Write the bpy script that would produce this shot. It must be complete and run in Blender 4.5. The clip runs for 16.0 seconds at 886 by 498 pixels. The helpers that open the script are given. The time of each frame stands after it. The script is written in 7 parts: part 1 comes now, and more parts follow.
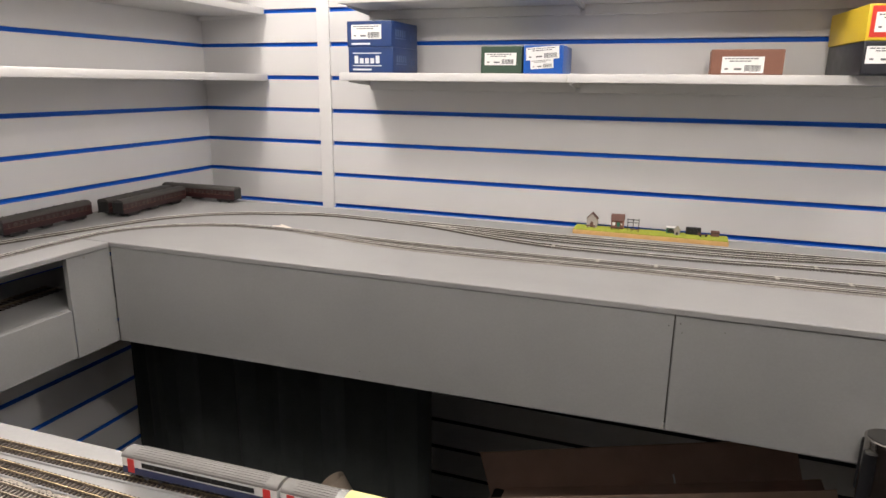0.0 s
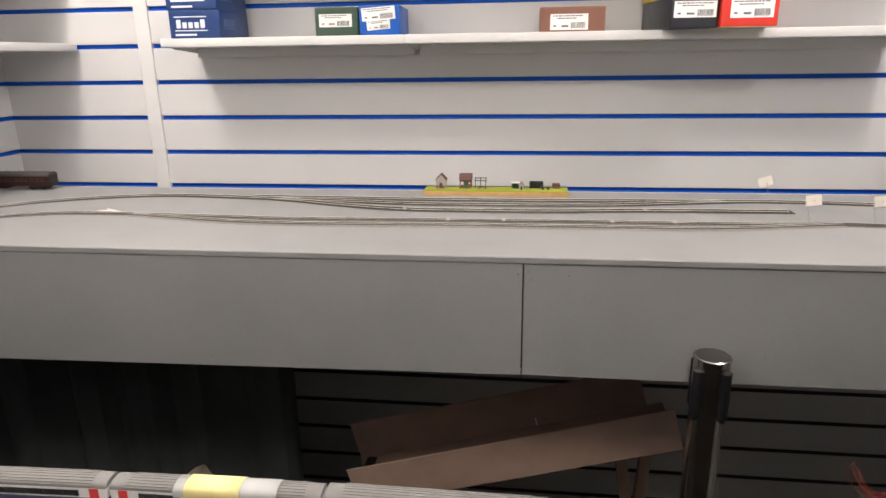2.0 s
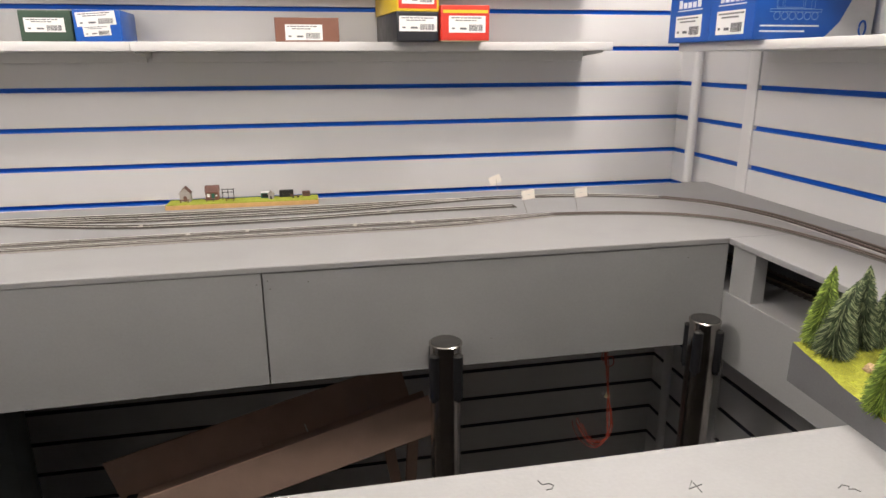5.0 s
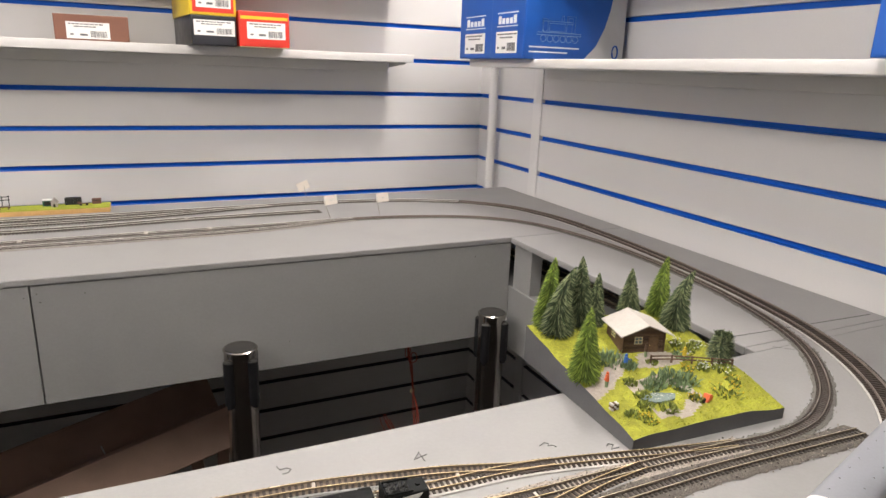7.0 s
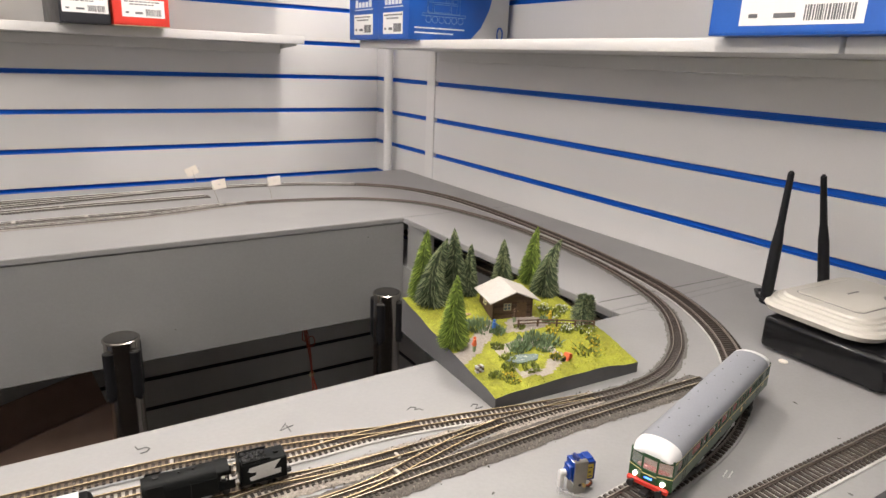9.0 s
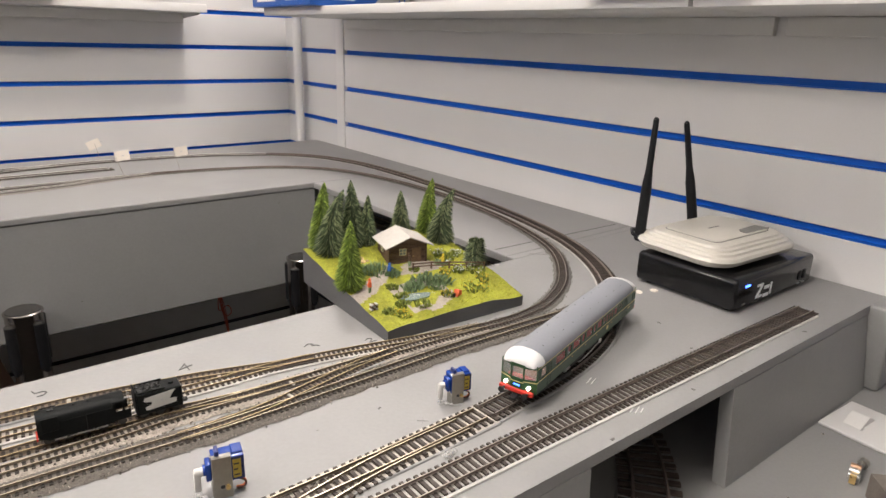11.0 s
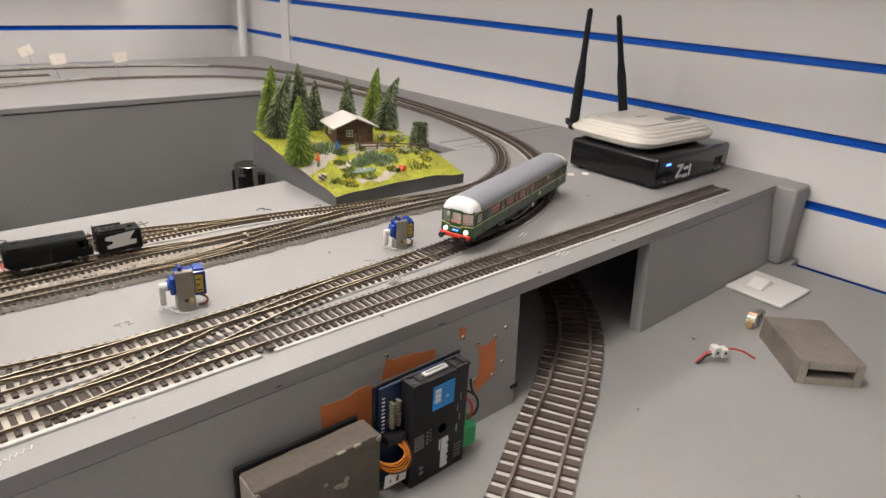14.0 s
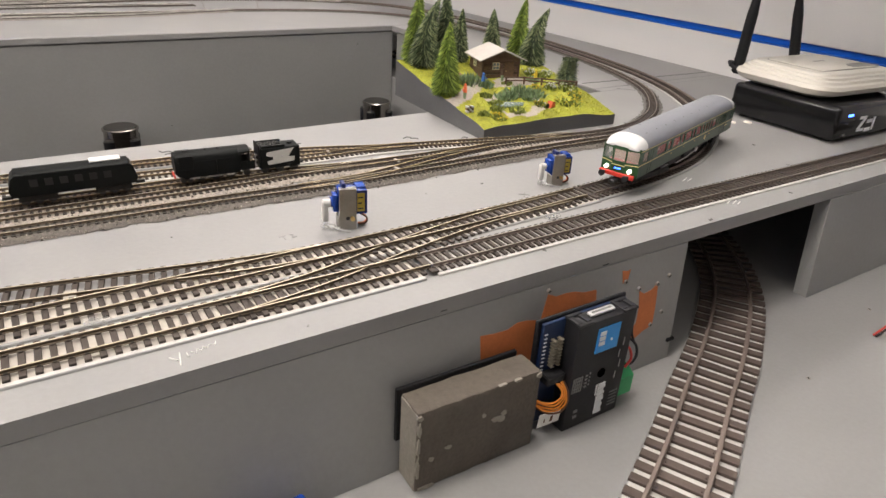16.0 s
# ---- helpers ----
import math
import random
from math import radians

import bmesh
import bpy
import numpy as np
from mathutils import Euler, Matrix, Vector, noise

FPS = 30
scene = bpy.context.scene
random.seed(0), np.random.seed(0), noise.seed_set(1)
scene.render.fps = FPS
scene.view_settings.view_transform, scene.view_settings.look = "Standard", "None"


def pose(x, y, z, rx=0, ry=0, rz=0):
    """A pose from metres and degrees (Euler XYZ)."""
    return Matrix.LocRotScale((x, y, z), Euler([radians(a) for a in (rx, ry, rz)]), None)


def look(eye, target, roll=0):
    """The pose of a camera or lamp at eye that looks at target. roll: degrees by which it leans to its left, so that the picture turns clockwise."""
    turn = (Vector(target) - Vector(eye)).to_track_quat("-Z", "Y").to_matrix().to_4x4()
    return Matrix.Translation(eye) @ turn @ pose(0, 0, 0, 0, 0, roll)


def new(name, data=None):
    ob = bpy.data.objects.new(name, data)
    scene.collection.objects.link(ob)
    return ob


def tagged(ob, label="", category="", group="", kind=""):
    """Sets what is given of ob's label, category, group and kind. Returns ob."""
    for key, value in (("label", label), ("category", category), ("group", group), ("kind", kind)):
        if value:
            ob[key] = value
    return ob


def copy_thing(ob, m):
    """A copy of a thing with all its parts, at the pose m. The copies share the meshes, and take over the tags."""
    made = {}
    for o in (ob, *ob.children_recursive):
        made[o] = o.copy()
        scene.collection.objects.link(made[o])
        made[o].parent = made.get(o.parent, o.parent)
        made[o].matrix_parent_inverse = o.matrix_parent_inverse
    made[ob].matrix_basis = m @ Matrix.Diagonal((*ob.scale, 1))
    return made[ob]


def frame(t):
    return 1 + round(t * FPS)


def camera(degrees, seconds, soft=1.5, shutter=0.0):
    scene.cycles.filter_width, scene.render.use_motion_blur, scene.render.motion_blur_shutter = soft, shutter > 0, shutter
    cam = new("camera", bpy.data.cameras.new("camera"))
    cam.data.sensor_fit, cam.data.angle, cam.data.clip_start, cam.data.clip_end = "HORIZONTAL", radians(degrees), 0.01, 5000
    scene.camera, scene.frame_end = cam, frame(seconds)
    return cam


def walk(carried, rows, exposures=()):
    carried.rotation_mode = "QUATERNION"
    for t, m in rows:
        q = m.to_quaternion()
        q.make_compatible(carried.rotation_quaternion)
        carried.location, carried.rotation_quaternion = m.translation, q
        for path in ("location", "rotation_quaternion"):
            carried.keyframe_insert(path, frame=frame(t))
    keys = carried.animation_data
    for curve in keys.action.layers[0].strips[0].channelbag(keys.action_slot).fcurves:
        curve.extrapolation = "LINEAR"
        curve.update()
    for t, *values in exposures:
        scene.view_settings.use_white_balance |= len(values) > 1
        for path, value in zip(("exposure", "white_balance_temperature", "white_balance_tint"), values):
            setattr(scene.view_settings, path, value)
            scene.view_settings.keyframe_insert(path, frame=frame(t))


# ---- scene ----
cam = camera(68.8, 16.0)
PATH = [
    (0, (0.4055, 0.2362, 1.5116), (-0.2499, 2.0600, 1.0174), 0.66),
    (0.5, (0.4156, 0.2378, 1.5017), (-0.1784, 2.0787, 0.9935), 0.05),
    (1, (0.4183, 0.2433, 1.4968), (-0.0996, 2.1004, 0.9648), -0.48),
    (1.5, (0.4164, 0.2498, 1.4916), (0.0149, 2.1293, 0.9383), -1.34),
    (2, (0.4209, 0.2562, 1.4874), (0.1836, 2.1582, 0.9163), -0.81),
    (2.5, (0.4241, 0.2569, 1.4878), (0.3099, 2.1691, 0.9129), -0.35),
    (3, (0.4301, 0.2566, 1.4851), (0.4340, 2.1757, 0.9222), -0.39),
    (3.5, (0.448, 0.253, 1.488), (0.559, 2.169, 0.927), -0.3),
    (4, (0.474, 0.246, 1.489), (0.672, 2.155, 0.929), -0.4),
    (6.3, (0.576, 0.177, 1.505), (1.24, 1.983, 0.96), 1.1),
    (6.5, (0.583, 0.169, 1.505), (1.295, 1.958, 0.966), 1.4),
    (7, (0.606, 0.15, 1.502), (1.433, 1.891, 0.969), 2.0),
    (7.5, (0.62, 0.133, 1.498), (1.535, 1.828, 0.961), 2.3),
    (8, (0.631, 0.124, 1.497), (1.595, 1.789, 0.952), 2.6),
    (8.5, (0.64, 0.116, 1.496), (1.64, 1.758, 0.945), 2.4),
    (10.8, (0.653, 0.053, 1.468), (1.852, 1.534, 0.859), 2.0),
    (11, (0.653, 0.039, 1.468), (1.86, 1.511, 0.853), 1.8),
    (11.5, (0.65, 0.016, 1.455), (1.905, 1.437, 0.818), 1.9),
    (12, (0.648, 0.0, 1.443), (1.937, 1.378, 0.778), 2.0),
    (12.5, (0.638, -0.012, 1.428), (1.953, 1.332, 0.746), 2.3),
    (13, (0.627, -0.024, 1.415), (1.947, 1.295, 0.695), 3.1),
    (13.5, (0.616, -0.029, 1.405), (1.925, 1.283, 0.655), 3.1),
    (14, (0.609, -0.024, 1.403), (1.902, 1.295, 0.638), 3.3),
    (14.5, (0.605, -0.021, 1.399), (1.875, 1.309, 0.613), 3.4),
    (15, (0.603, -0.013, 1.388), (1.831, 1.336, 0.569), 3.5),
    (15.5, (0.595, 0.002, 1.381), (1.739, 1.396, 0.518), 3.6),
    (16, (0.581, 0.02, 1.372), (1.61, 1.475, 0.464), 3.7),
]
walk(cam, [(t, look(eye, target, roll)) for t, eye, target, roll in PATH], [(0, -0.1), (2.5, 0.03), (4, 0.02), (8.5, 0.05), (11.5, -0.02), (13.5, 0.0), (14.5, -0.06), (16, 0.02)])

# ---- light ----
world = bpy.data.worlds.new("room_air")
world.use_nodes = True
world.node_tree.nodes["Background"].inputs[0].default_value = (0.9, 0.95, 1.0, 1)
world.node_tree.nodes["Background"].inputs[1].default_value = 0.02
scene.world = world
CEIL = 2.45
LAMP_AT = [(-0.7, 1.28, 0.58), (1.35, 1.28, 0.5), (0.7, 0.41, 0.52), (-0.45, 0.22, 0.36)]
LAMP_POWER = 50.0


def globe_light(x, y, share):
    data = bpy.data.lights.new("globe_light", "POINT")
    data.shadow_soft_size = 0.09
    data.energy, data.color = LAMP_POWER * share, (1.0, 0.925, 0.862)
    ob = new("globe_lamp", data)
    ob.matrix_world = pose(x, y, CEIL - 0.12)
    return ob


for lx, ly, ls in LAMP_AT:
    globe_light(lx, ly, ls)


# ---- materials ----
def material(name, base, rough=0.6, metal=0.0, vary=0.08, scale=40.0, bump=0.1, fine=400.0, stain=0.0, stain_scale=4.0,
             island=0.0, coat=0.0, emit=0.0, spec=0.5):
    """A painted, moulded or metal surface: two scales of colour change, worn gloss and fine relief, in metres."""
    m = bpy.data.materials.new(name)
    m.use_nodes = True
    nt = m.node_tree
    n, l = nt.nodes, nt.links
    b = n["Principled BSDF"]
    at = n.new("ShaderNodeTexCoord")
    big = n.new("ShaderNodeTexNoise")
    big.inputs["Scale"].default_value, big.inputs["Detail"].default_value = scale, 4
    small = n.new("ShaderNodeTexNoise")
    small.inputs["Scale"].default_value, small.inputs["Detail"].default_value = fine, 3
    for t in (big, small):
        l.new(at.outputs["Object"], t.inputs["Vector"])
    add = n.new("ShaderNodeMath")
    add.operation = "ADD"
    l.new(big.outputs[0], add.inputs[0])
    l.new(small.outputs[0], add.inputs[1])
    ramp = n.new("ShaderNodeMapRange")
    ramp.inputs[1].default_value, ramp.inputs[2].default_value = 0.6, 1.4
    ramp.inputs[3].default_value, ramp.inputs[4].default_value = 1 - vary, 1 + vary
    l.new(add.outputs[0], ramp.inputs[0])
    hsv = n.new("ShaderNodeHueSaturation")
    hsv.inputs["Color"].default_value = (*base, 1)
    value = ramp.outputs[0]
    if stain:
        blot = n.new("ShaderNodeTexNoise")
        blot.inputs["Scale"].default_value, blot.inputs["Detail"].default_value = stain_scale, 6
        l.new(at.outputs["Object"], blot.inputs["Vector"])
        cut = n.new("ShaderNodeMapRange")
        cut.inputs[1].default_value, cut.inputs[2].default_value = 0.45, 0.7
        cut.inputs[3].default_value, cut.inputs[4].default_value = 1.0, 1 - stain
        l.new(blot.outputs[0], cut.inputs[0])
        mul = n.new("ShaderNodeMath")
        mul.operation = "MULTIPLY"
        l.new(value, mul.inputs[0])
        l.new(cut.outputs[0], mul.inputs[1])
        value = mul.outputs[0]
    if island:
        info = n.new("ShaderNodeObjectInfo")
        geo = n.new("ShaderNodeNewGeometry")
        both = n.new("ShaderNodeMath")
        both.operation = "ADD"
        l.new(info.outputs["Random"], both.inputs[0])
        l.new(geo.outputs["Random Per Island"], both.inputs[1])
        frac = n.new("ShaderNodeMath")
        frac.operation = "FRACT"
        l.new(both.outputs[0], frac.inputs[0])
        spread = n.new("ShaderNodeMapRange")
        spread.inputs[3].default_value, spread.inputs[4].default_value = 1 - island, 1 + island
        l.new(frac.outputs[0], spread.inputs[0])
        mul = n.new("ShaderNodeMath")
        mul.operation = "MULTIPLY"
        l.new(value, mul.inputs[0])
        l.new(spread.outputs[0], mul.inputs[1])
        value = mul.outputs[0]
    l.new(value, hsv.inputs["Value"])
    l.new(hsv.outputs[0], b.inputs["Base Color"])
    gloss = n.new("ShaderNodeMapRange")
    gloss.inputs[3].default_value, gloss.inputs[4].default_value = max(rough - 0.1, 0.03), min(rough + 0.1, 1)
    l.new(big.outputs[0], gloss.inputs[0])
    l.new(gloss.outputs[0], b.inputs["Roughness"])
    b.inputs["Metallic"].default_value = metal
    b.inputs["Specular IOR Level"].default_value = spec
    b.inputs["Coat Weight"].default_value = coat
    if bump:
        bp = n.new("ShaderNodeBump")
        bp.inputs["Strength"].default_value, bp.inputs["Distance"].default_value = bump, 0.001
        l.new(small.outputs[0], bp.inputs["Height"])
        l.new(bp.outputs[0], b.inputs["Normal"])
    if emit:
        b.inputs["Emission Color"].default_value = (*base, 1)
        b.inputs["Emission Strength"].default_value = emit
    return m


def glass(name, tint=(0.85, 0.9, 0.9), alpha=0.25):
    m = bpy.data.materials.new(name)
    m.use_nodes = True
    b = m.node_tree.nodes["Principled BSDF"]
    b.inputs["Base Color"].default_value = (*tint, 1)
    b.inputs["Roughness"].default_value, b.inputs["Alpha"].default_value = 0.06, alpha
    return m


GREY = material("grey_board_paint", (0.28, 0.278, 0.275), 0.5, vary=0.05, scale=9, bump=0.12, fine=260, stain=0.07, stain_scale=7)
GREY_FACE = material("grey_panel_paint", (0.28, 0.28, 0.276), 0.48, vary=0.05, scale=7, bump=0.18, fine=220, stain=0.06, stain_scale=5)
# Inner board colour, darkened to carry the shade inside the tunnel.
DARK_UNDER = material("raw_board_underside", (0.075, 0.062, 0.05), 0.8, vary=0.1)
SLAT = material("white_slatwall_laminate", (0.7, 0.69, 0.685), 0.42, vary=0.025, scale=5, bump=0.05, fine=500)
TRIM = material("white_trim_plastic", (0.74, 0.73, 0.72), 0.4, vary=0.03, scale=12)
BLUE = material("blue_slot_insert", (0.006, 0.12, 0.58), 0.38, vary=0.06, scale=30, spec=0.25)
SHELF = material("white_melamine_shelf", (0.66, 0.65, 0.635), 0.52, vary=0.03, scale=15, stain=0.04)
CEILING = material("white_ceiling_paint", (0.78, 0.77, 0.75), 0.8, vary=0.04)
CARPET = material("dark_floor_carpet", (0.022, 0.018, 0.015), 0.95, vary=0.25, scale=30, bump=0.5, fine=900)
# Shade under the boards, put into the colour of the low slot inserts.
SHADE_SLOT = material("bare_dark_slot", (0.035, 0.037, 0.05), 0.7, vary=0.1)
# Near-black so that the added skirt bounces little light into the well.
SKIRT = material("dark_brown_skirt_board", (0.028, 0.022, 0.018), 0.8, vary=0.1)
PLAIN_WALL = material("plain_wall_paint", (0.36, 0.345, 0.325), 0.8, vary=0.05)


# ---- building helpers ----
def part(name, bm, mats, parent=None, label="", at=None, smooth=True, kind=""):
    """Links a bmesh as one mesh object under a thing or part."""
    me = bpy.data.meshes.new(name)
    bm.normal_update()
    bm.to_mesh(me)
    bm.free()
    for m in mats if isinstance(mats, (list, tuple)) else [mats]:
        me.materials.append(m)
    if smooth:
        me.polygons.foreach_set("use_smooth", [True] * len(me.polygons))
        me.set_sharp_from_angle(angle=radians(32))
    ob = new(name, me)
    if parent:
        ob.parent = parent
    if at is not None:
        ob.matrix_basis = at
    return tagged(ob, label, kind=kind)


def thing(name, label, category, at=None, group="", kind=""):
    ob = new(name)
    ob.empty_display_size = 0.02
    if at is not None:
        ob.matrix_basis = at
    return tagged(ob, label, category, group, kind)


def again(ob, parent, at, name=None):
    """Another object on the same mesh."""
    o = new(name or ob.name.split(".")[0], ob.data)
    o.parent, o.matrix_basis = parent, at
    return o


def B():
    return bmesh.new()


def box(bm, lo, hi, bev=0.0, seg=1, m=0, at=None):
    """A box between two corners, its edges rounded by bev."""
    c = [(a + b) / 2 for a, b in zip(lo, hi)]
    s = [b - a for a, b in zip(lo, hi)]
    mat = Matrix.Translation(c) @ Matrix.Diagonal((*s, 1))
    if at is not None:
        mat = at @ mat
    made = bmesh.ops.create_cube(bm, size=1, matrix=mat)
    faces = {f for v in made["verts"] for f in v.link_faces}
    for f in faces:
        f.material_index = m
    if bev:
        edges = list({e for v in made["verts"] for e in v.link_edges})
        out = bmesh.ops.bevel(bm, geom=edges, offset=bev, segments=seg, affect="EDGES", profile=0.5)
        for f in out["faces"]:
            f.material_index = m
    return bm


def cyl(bm, p0, p1, r0, r1=None, seg=12, m=0, caps=True):
    """A round bar or cone from p0 to p1."""
    p0, p1 = Vector(p0), Vector(p1)
    d = p1 - p0
    mat = Matrix.Translation((p0 + p1) / 2) @ d.to_track_quat("Z", "Y").to_matrix().to_4x4()
    made = bmesh.ops.create_cone(bm, cap_ends=caps, segments=seg, radius1=r0, radius2=r0 if r1 is None else r1, depth=d.length, matrix=mat)
    for f in {f for v in made["verts"] for f in v.link_faces}:
        f.material_index = m
    return bm


def prism(bm, poly, lo, hi, axis="z", m=0, at=None):
    """A polygon in the plane across an axis, drawn out from lo to hi along it."""
    def put(a, b, c):
        p = {"z": (a, b, c), "y": (a, c, b), "x": (c, a, b)}[axis]
        return at @ Vector(p) if at is not None else p
    v0 = [bm.verts.new(put(a, b, lo)) for a, b in poly]
    v1 = [bm.verts.new(put(a, b, hi)) for a, b in poly]
    n = len(poly)
    fs = [bm.faces.new(v0[::-1]), bm.faces.new(v1)]
    fs += [bm.faces.new((v0[i], v0[(i + 1) % n], v1[(i + 1) % n], v1[i])) for i in range(n)]
    for f in fs:
        f.material_index = m
    bmesh.ops.recalc_face_normals(bm, faces=fs)
    return bm


def tube(bm, pts, r, seg=8, m=0):
    """A bent round wire through points."""
    pts = [Vector(p) for p in pts]
    rings = []
    for i, p in enumerate(pts):
        d = (pts[min(i + 1, len(pts) - 1)] - pts[max(i - 1, 0)]).normalized()
        q = d.to_track_quat("Z", "Y")
        rings.append([bm.verts.new(p + q @ Vector((r * math.cos(2 * math.pi * k / seg), r * math.sin(2 * math.pi * k / seg), 0))) for k in range(seg)])
    fs = []
    for a, b in zip(rings, rings[1:]):
        fs += [bm.faces.new((a[k], a[(k + 1) % seg], b[(k + 1) % seg], b[k])) for k in range(seg)]
    fs += [bm.faces.new(rings[0][::-1]), bm.faces.new(rings[-1])]
    for f in fs:
        f.material_index = m
    return bm


def curve_points(ctrl, step):
    """A smooth run through control points, in even steps: places and headings."""
    p = [Vector((*c, 0) if len(c) == 2 else c) for c in ctrl]
    p = [2 * p[0] - p[1]] + p + [2 * p[-1] - p[-2]]
    fine = []
    for i in range(1, len(p) - 2):
        a, b, c, d = p[i - 1:i + 3]
        for k in range(60):
            t = k / 60
            fine.append(0.5 * (2 * b + (c - a) * t + (2 * a - 5 * b + 4 * c - d) * t * t + (3 * b - a - 3 * c + d) * t ** 3))
    fine.append(p[-2])
    out, left, at = [fine[0].copy()], step, fine[0]
    for q in fine[1:]:
        while (q - at).length >= left:
            at = at + (q - at).normalized() * left
            out.append(at.copy())
            left = step
        left -= (q - at).length
        at = q
    heads = [(out[min(i + 1, len(out) - 1)] - out[max(i - 1, 0)]).normalized() for i in range(len(out))]
    return out, heads


# ---- the room ----
NORTH, EAST, WEST, SOUTH = 2.07, 1.635, -1.105, -1.6
PITCH, FIRST = 0.1, 1.126
TOP, DECK = 1.157, 1.042


def structure(name, bm, mat, label, at=None):
    ob = part(name, bm, mat, at=at)
    return tagged(ob, label, name.split("_")[0], kind="structure")


structure("floor", box(B(), (WEST - 0.2, SOUTH - 0.2, -0.1), (EAST + 0.2, NORTH + 0.2, 0)), CARPET, "dark carpeted floor in shadow below the boards")
structure("ceiling", box(B(), (WEST - 0.2, SOUTH - 0.2, CEIL), (EAST + 0.2, NORTH + 0.2, CEIL + 0.1)), CEILING, "plain white painted ceiling")
# Added out of view: blocks light that would enter the well from the south.
structure("skirt_wall", box(B(), (WEST + 0.001, 0.59, 0), (EAST - 0.001, 0.604, 1.026)), SKIRT, "added unseen dark skirt keeping light out below the front board")
structure("wall_south", box(B(), (WEST - 0.15, SOUTH - 0.1, 0), (EAST + 0.15, SOUTH, CEIL)), PLAIN_WALL, "plain painted wall closing the room")


def slat_wall(name, along, place, lo, hi, gaps, label):
    """A wall of white slatwall: proud boards with a recessed blue insert in every slot, painted shade-dark low on the
    north and east walls. gaps: upright trims that break the slots.
    """
    flip = place > 0
    deep = 0.12
    back = (place + 0.012, place + deep) if flip else (place - deep, place - 0.012)
    face = (place, place + 0.012) if flip else (place - 0.012, place)
    slot = (place + 0.0095, place + 0.012) if flip else (place - 0.012, place - 0.0095)
    lip = (place + 0.0005, place + 0.0095) if flip else (place - 0.0095, place - 0.0005)

    def span(a, b, d, z0, z1, bev=0.0, bm=None):
        bm = bm or B()
        if along == "x":
            return box(bm, (a, d[0], z0), (b, d[1], z1), bev)
        return box(bm, (d[0], a, z0), (d[1], b, z1), bev)
    wall = structure(name, span(lo - 0.12, hi + 0.12, back, 0, CEIL), SLAT, label)
    runs, at = [], lo - 0.0115
    for a, b in gaps:
        runs.append((at, a))
        part("upright_trim", span(a, b, ((place - 0.003, place + 0.012) if flip else (place - 0.012, place + 0.003)), 0, CEIL, 0.0015), TRIM, wall)
        at = b
    runs.append((at, hi + 0.0115))
    for a, b in runs:
        z = FIRST - 12 * PITCH
        while z < CEIL:
            z0, z1 = max(z + 0.006, 0), min(z + PITCH - 0.006, CEIL)
            if z1 - z0 > 0.01:
                part("slat", span(a + 0.0006, b - 0.0006, face, z0, z1, 0.0012), SLAT, wall)
            if 0 < z < CEIL - 0.02:
                part("slot_insert", span(a, b, lip, z - 0.0058, z - 0.0042, bm=span(a, b, slot, z - 0.0058, z + 0.0058)), SHADE_SLOT if z < 0.96 and place > 0 else BLUE, wall)
            z += PITCH
    return wall


slat_wall("wall_north", "x", NORTH, WEST, EAST, [(-0.672, -0.63)], "white slatwall with recessed blue slot inserts")
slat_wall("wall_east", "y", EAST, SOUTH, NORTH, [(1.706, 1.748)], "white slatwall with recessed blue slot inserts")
slat_wall("wall_west", "y", WEST, SOUTH, NORTH, [], "white slatwall with recessed blue slot inserts")


structure("corner_pole", cyl(B(), (1.605, 1.932, 0), (1.605, 1.932, CEIL), 0.0135, seg=28), TRIM, "round white pole standing in the wall corner")


# ---- layout boards ----
def screw(parent, x, y, z, facing):
    """A countersunk screw head with a cross slot."""
    bm = cyl(B(), (0, 0, -0.002), (0, 0, 0.0005), 0.0021, 0.0018, 12)
    box(bm, (-0.0013, -0.0003, 0.0005), (0.0013, 0.0003, 0.0008), m=1)
    box(bm, (-0.0003, -0.0013, 0.0005), (0.0003, 0.0013, 0.0008), m=1)
    turn = {"s": (90, 0, 0), "e": (0, 90, 0), "w": (0, -90, 0), "z": (0, 0, 20)}[facing]
    return part("screw", bm, [SCREW, SCREW_SLOT], parent, at=pose(x, y, z, *turn))


SCREW = material("zinc_screw", (0.36, 0.33, 0.3), 0.5, 0.6)
SCREW_SLOT = material("screw_slot", (0.05, 0.05, 0.05), 0.8)

north_board = thing("layout_board", "long grey-painted layout board along the back slatwall", "layout board", pose(0, 0, 0))
part("board_top", box(B(), (WEST + 0.002, 1.318, TOP - 0.012), (EAST - 0.002, 1.878, TOP), 0.0015), GREY, north_board)
part("fascia_panel", prism(B(), [(-0.787, 0.918), (0.4256, 0.934), (0.4256, 1.1442), (-0.787, 1.1442)], 1.3195, 1.3315, "y"), GREY_FACE, north_board)
part("fascia_panel", box(B(), (0.4278, 1.3212, 0.9325), (1.327, 1.3332, 1.1442), 0.001), GREY_FACE, north_board)
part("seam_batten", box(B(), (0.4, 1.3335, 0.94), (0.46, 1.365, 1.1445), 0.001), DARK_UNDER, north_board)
for sx, sz in ((-0.16, 0.945), (0.418, 1.125), (0.436, 1.13), (0.505, 1.124), (0.84, 0.985), (0.44, 1.115), (1.24, 1.12)):
    screw(north_board, sx, 1.32 if sx < 0.427 else 1.3217, sz, "s")
# Unseen deck, added to stop lamp light reaching the wall under this board.
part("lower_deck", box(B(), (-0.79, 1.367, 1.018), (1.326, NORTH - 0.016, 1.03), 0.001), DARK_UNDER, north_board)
west_board = thing("layout_board", "grey-painted side board with an open lower deck", "layout board")
part("board_top", box(B(), (WEST + 0.002, 0.3, TOP - 0.012), (-0.785, 1.315, TOP), 0.0015), GREY, west_board)
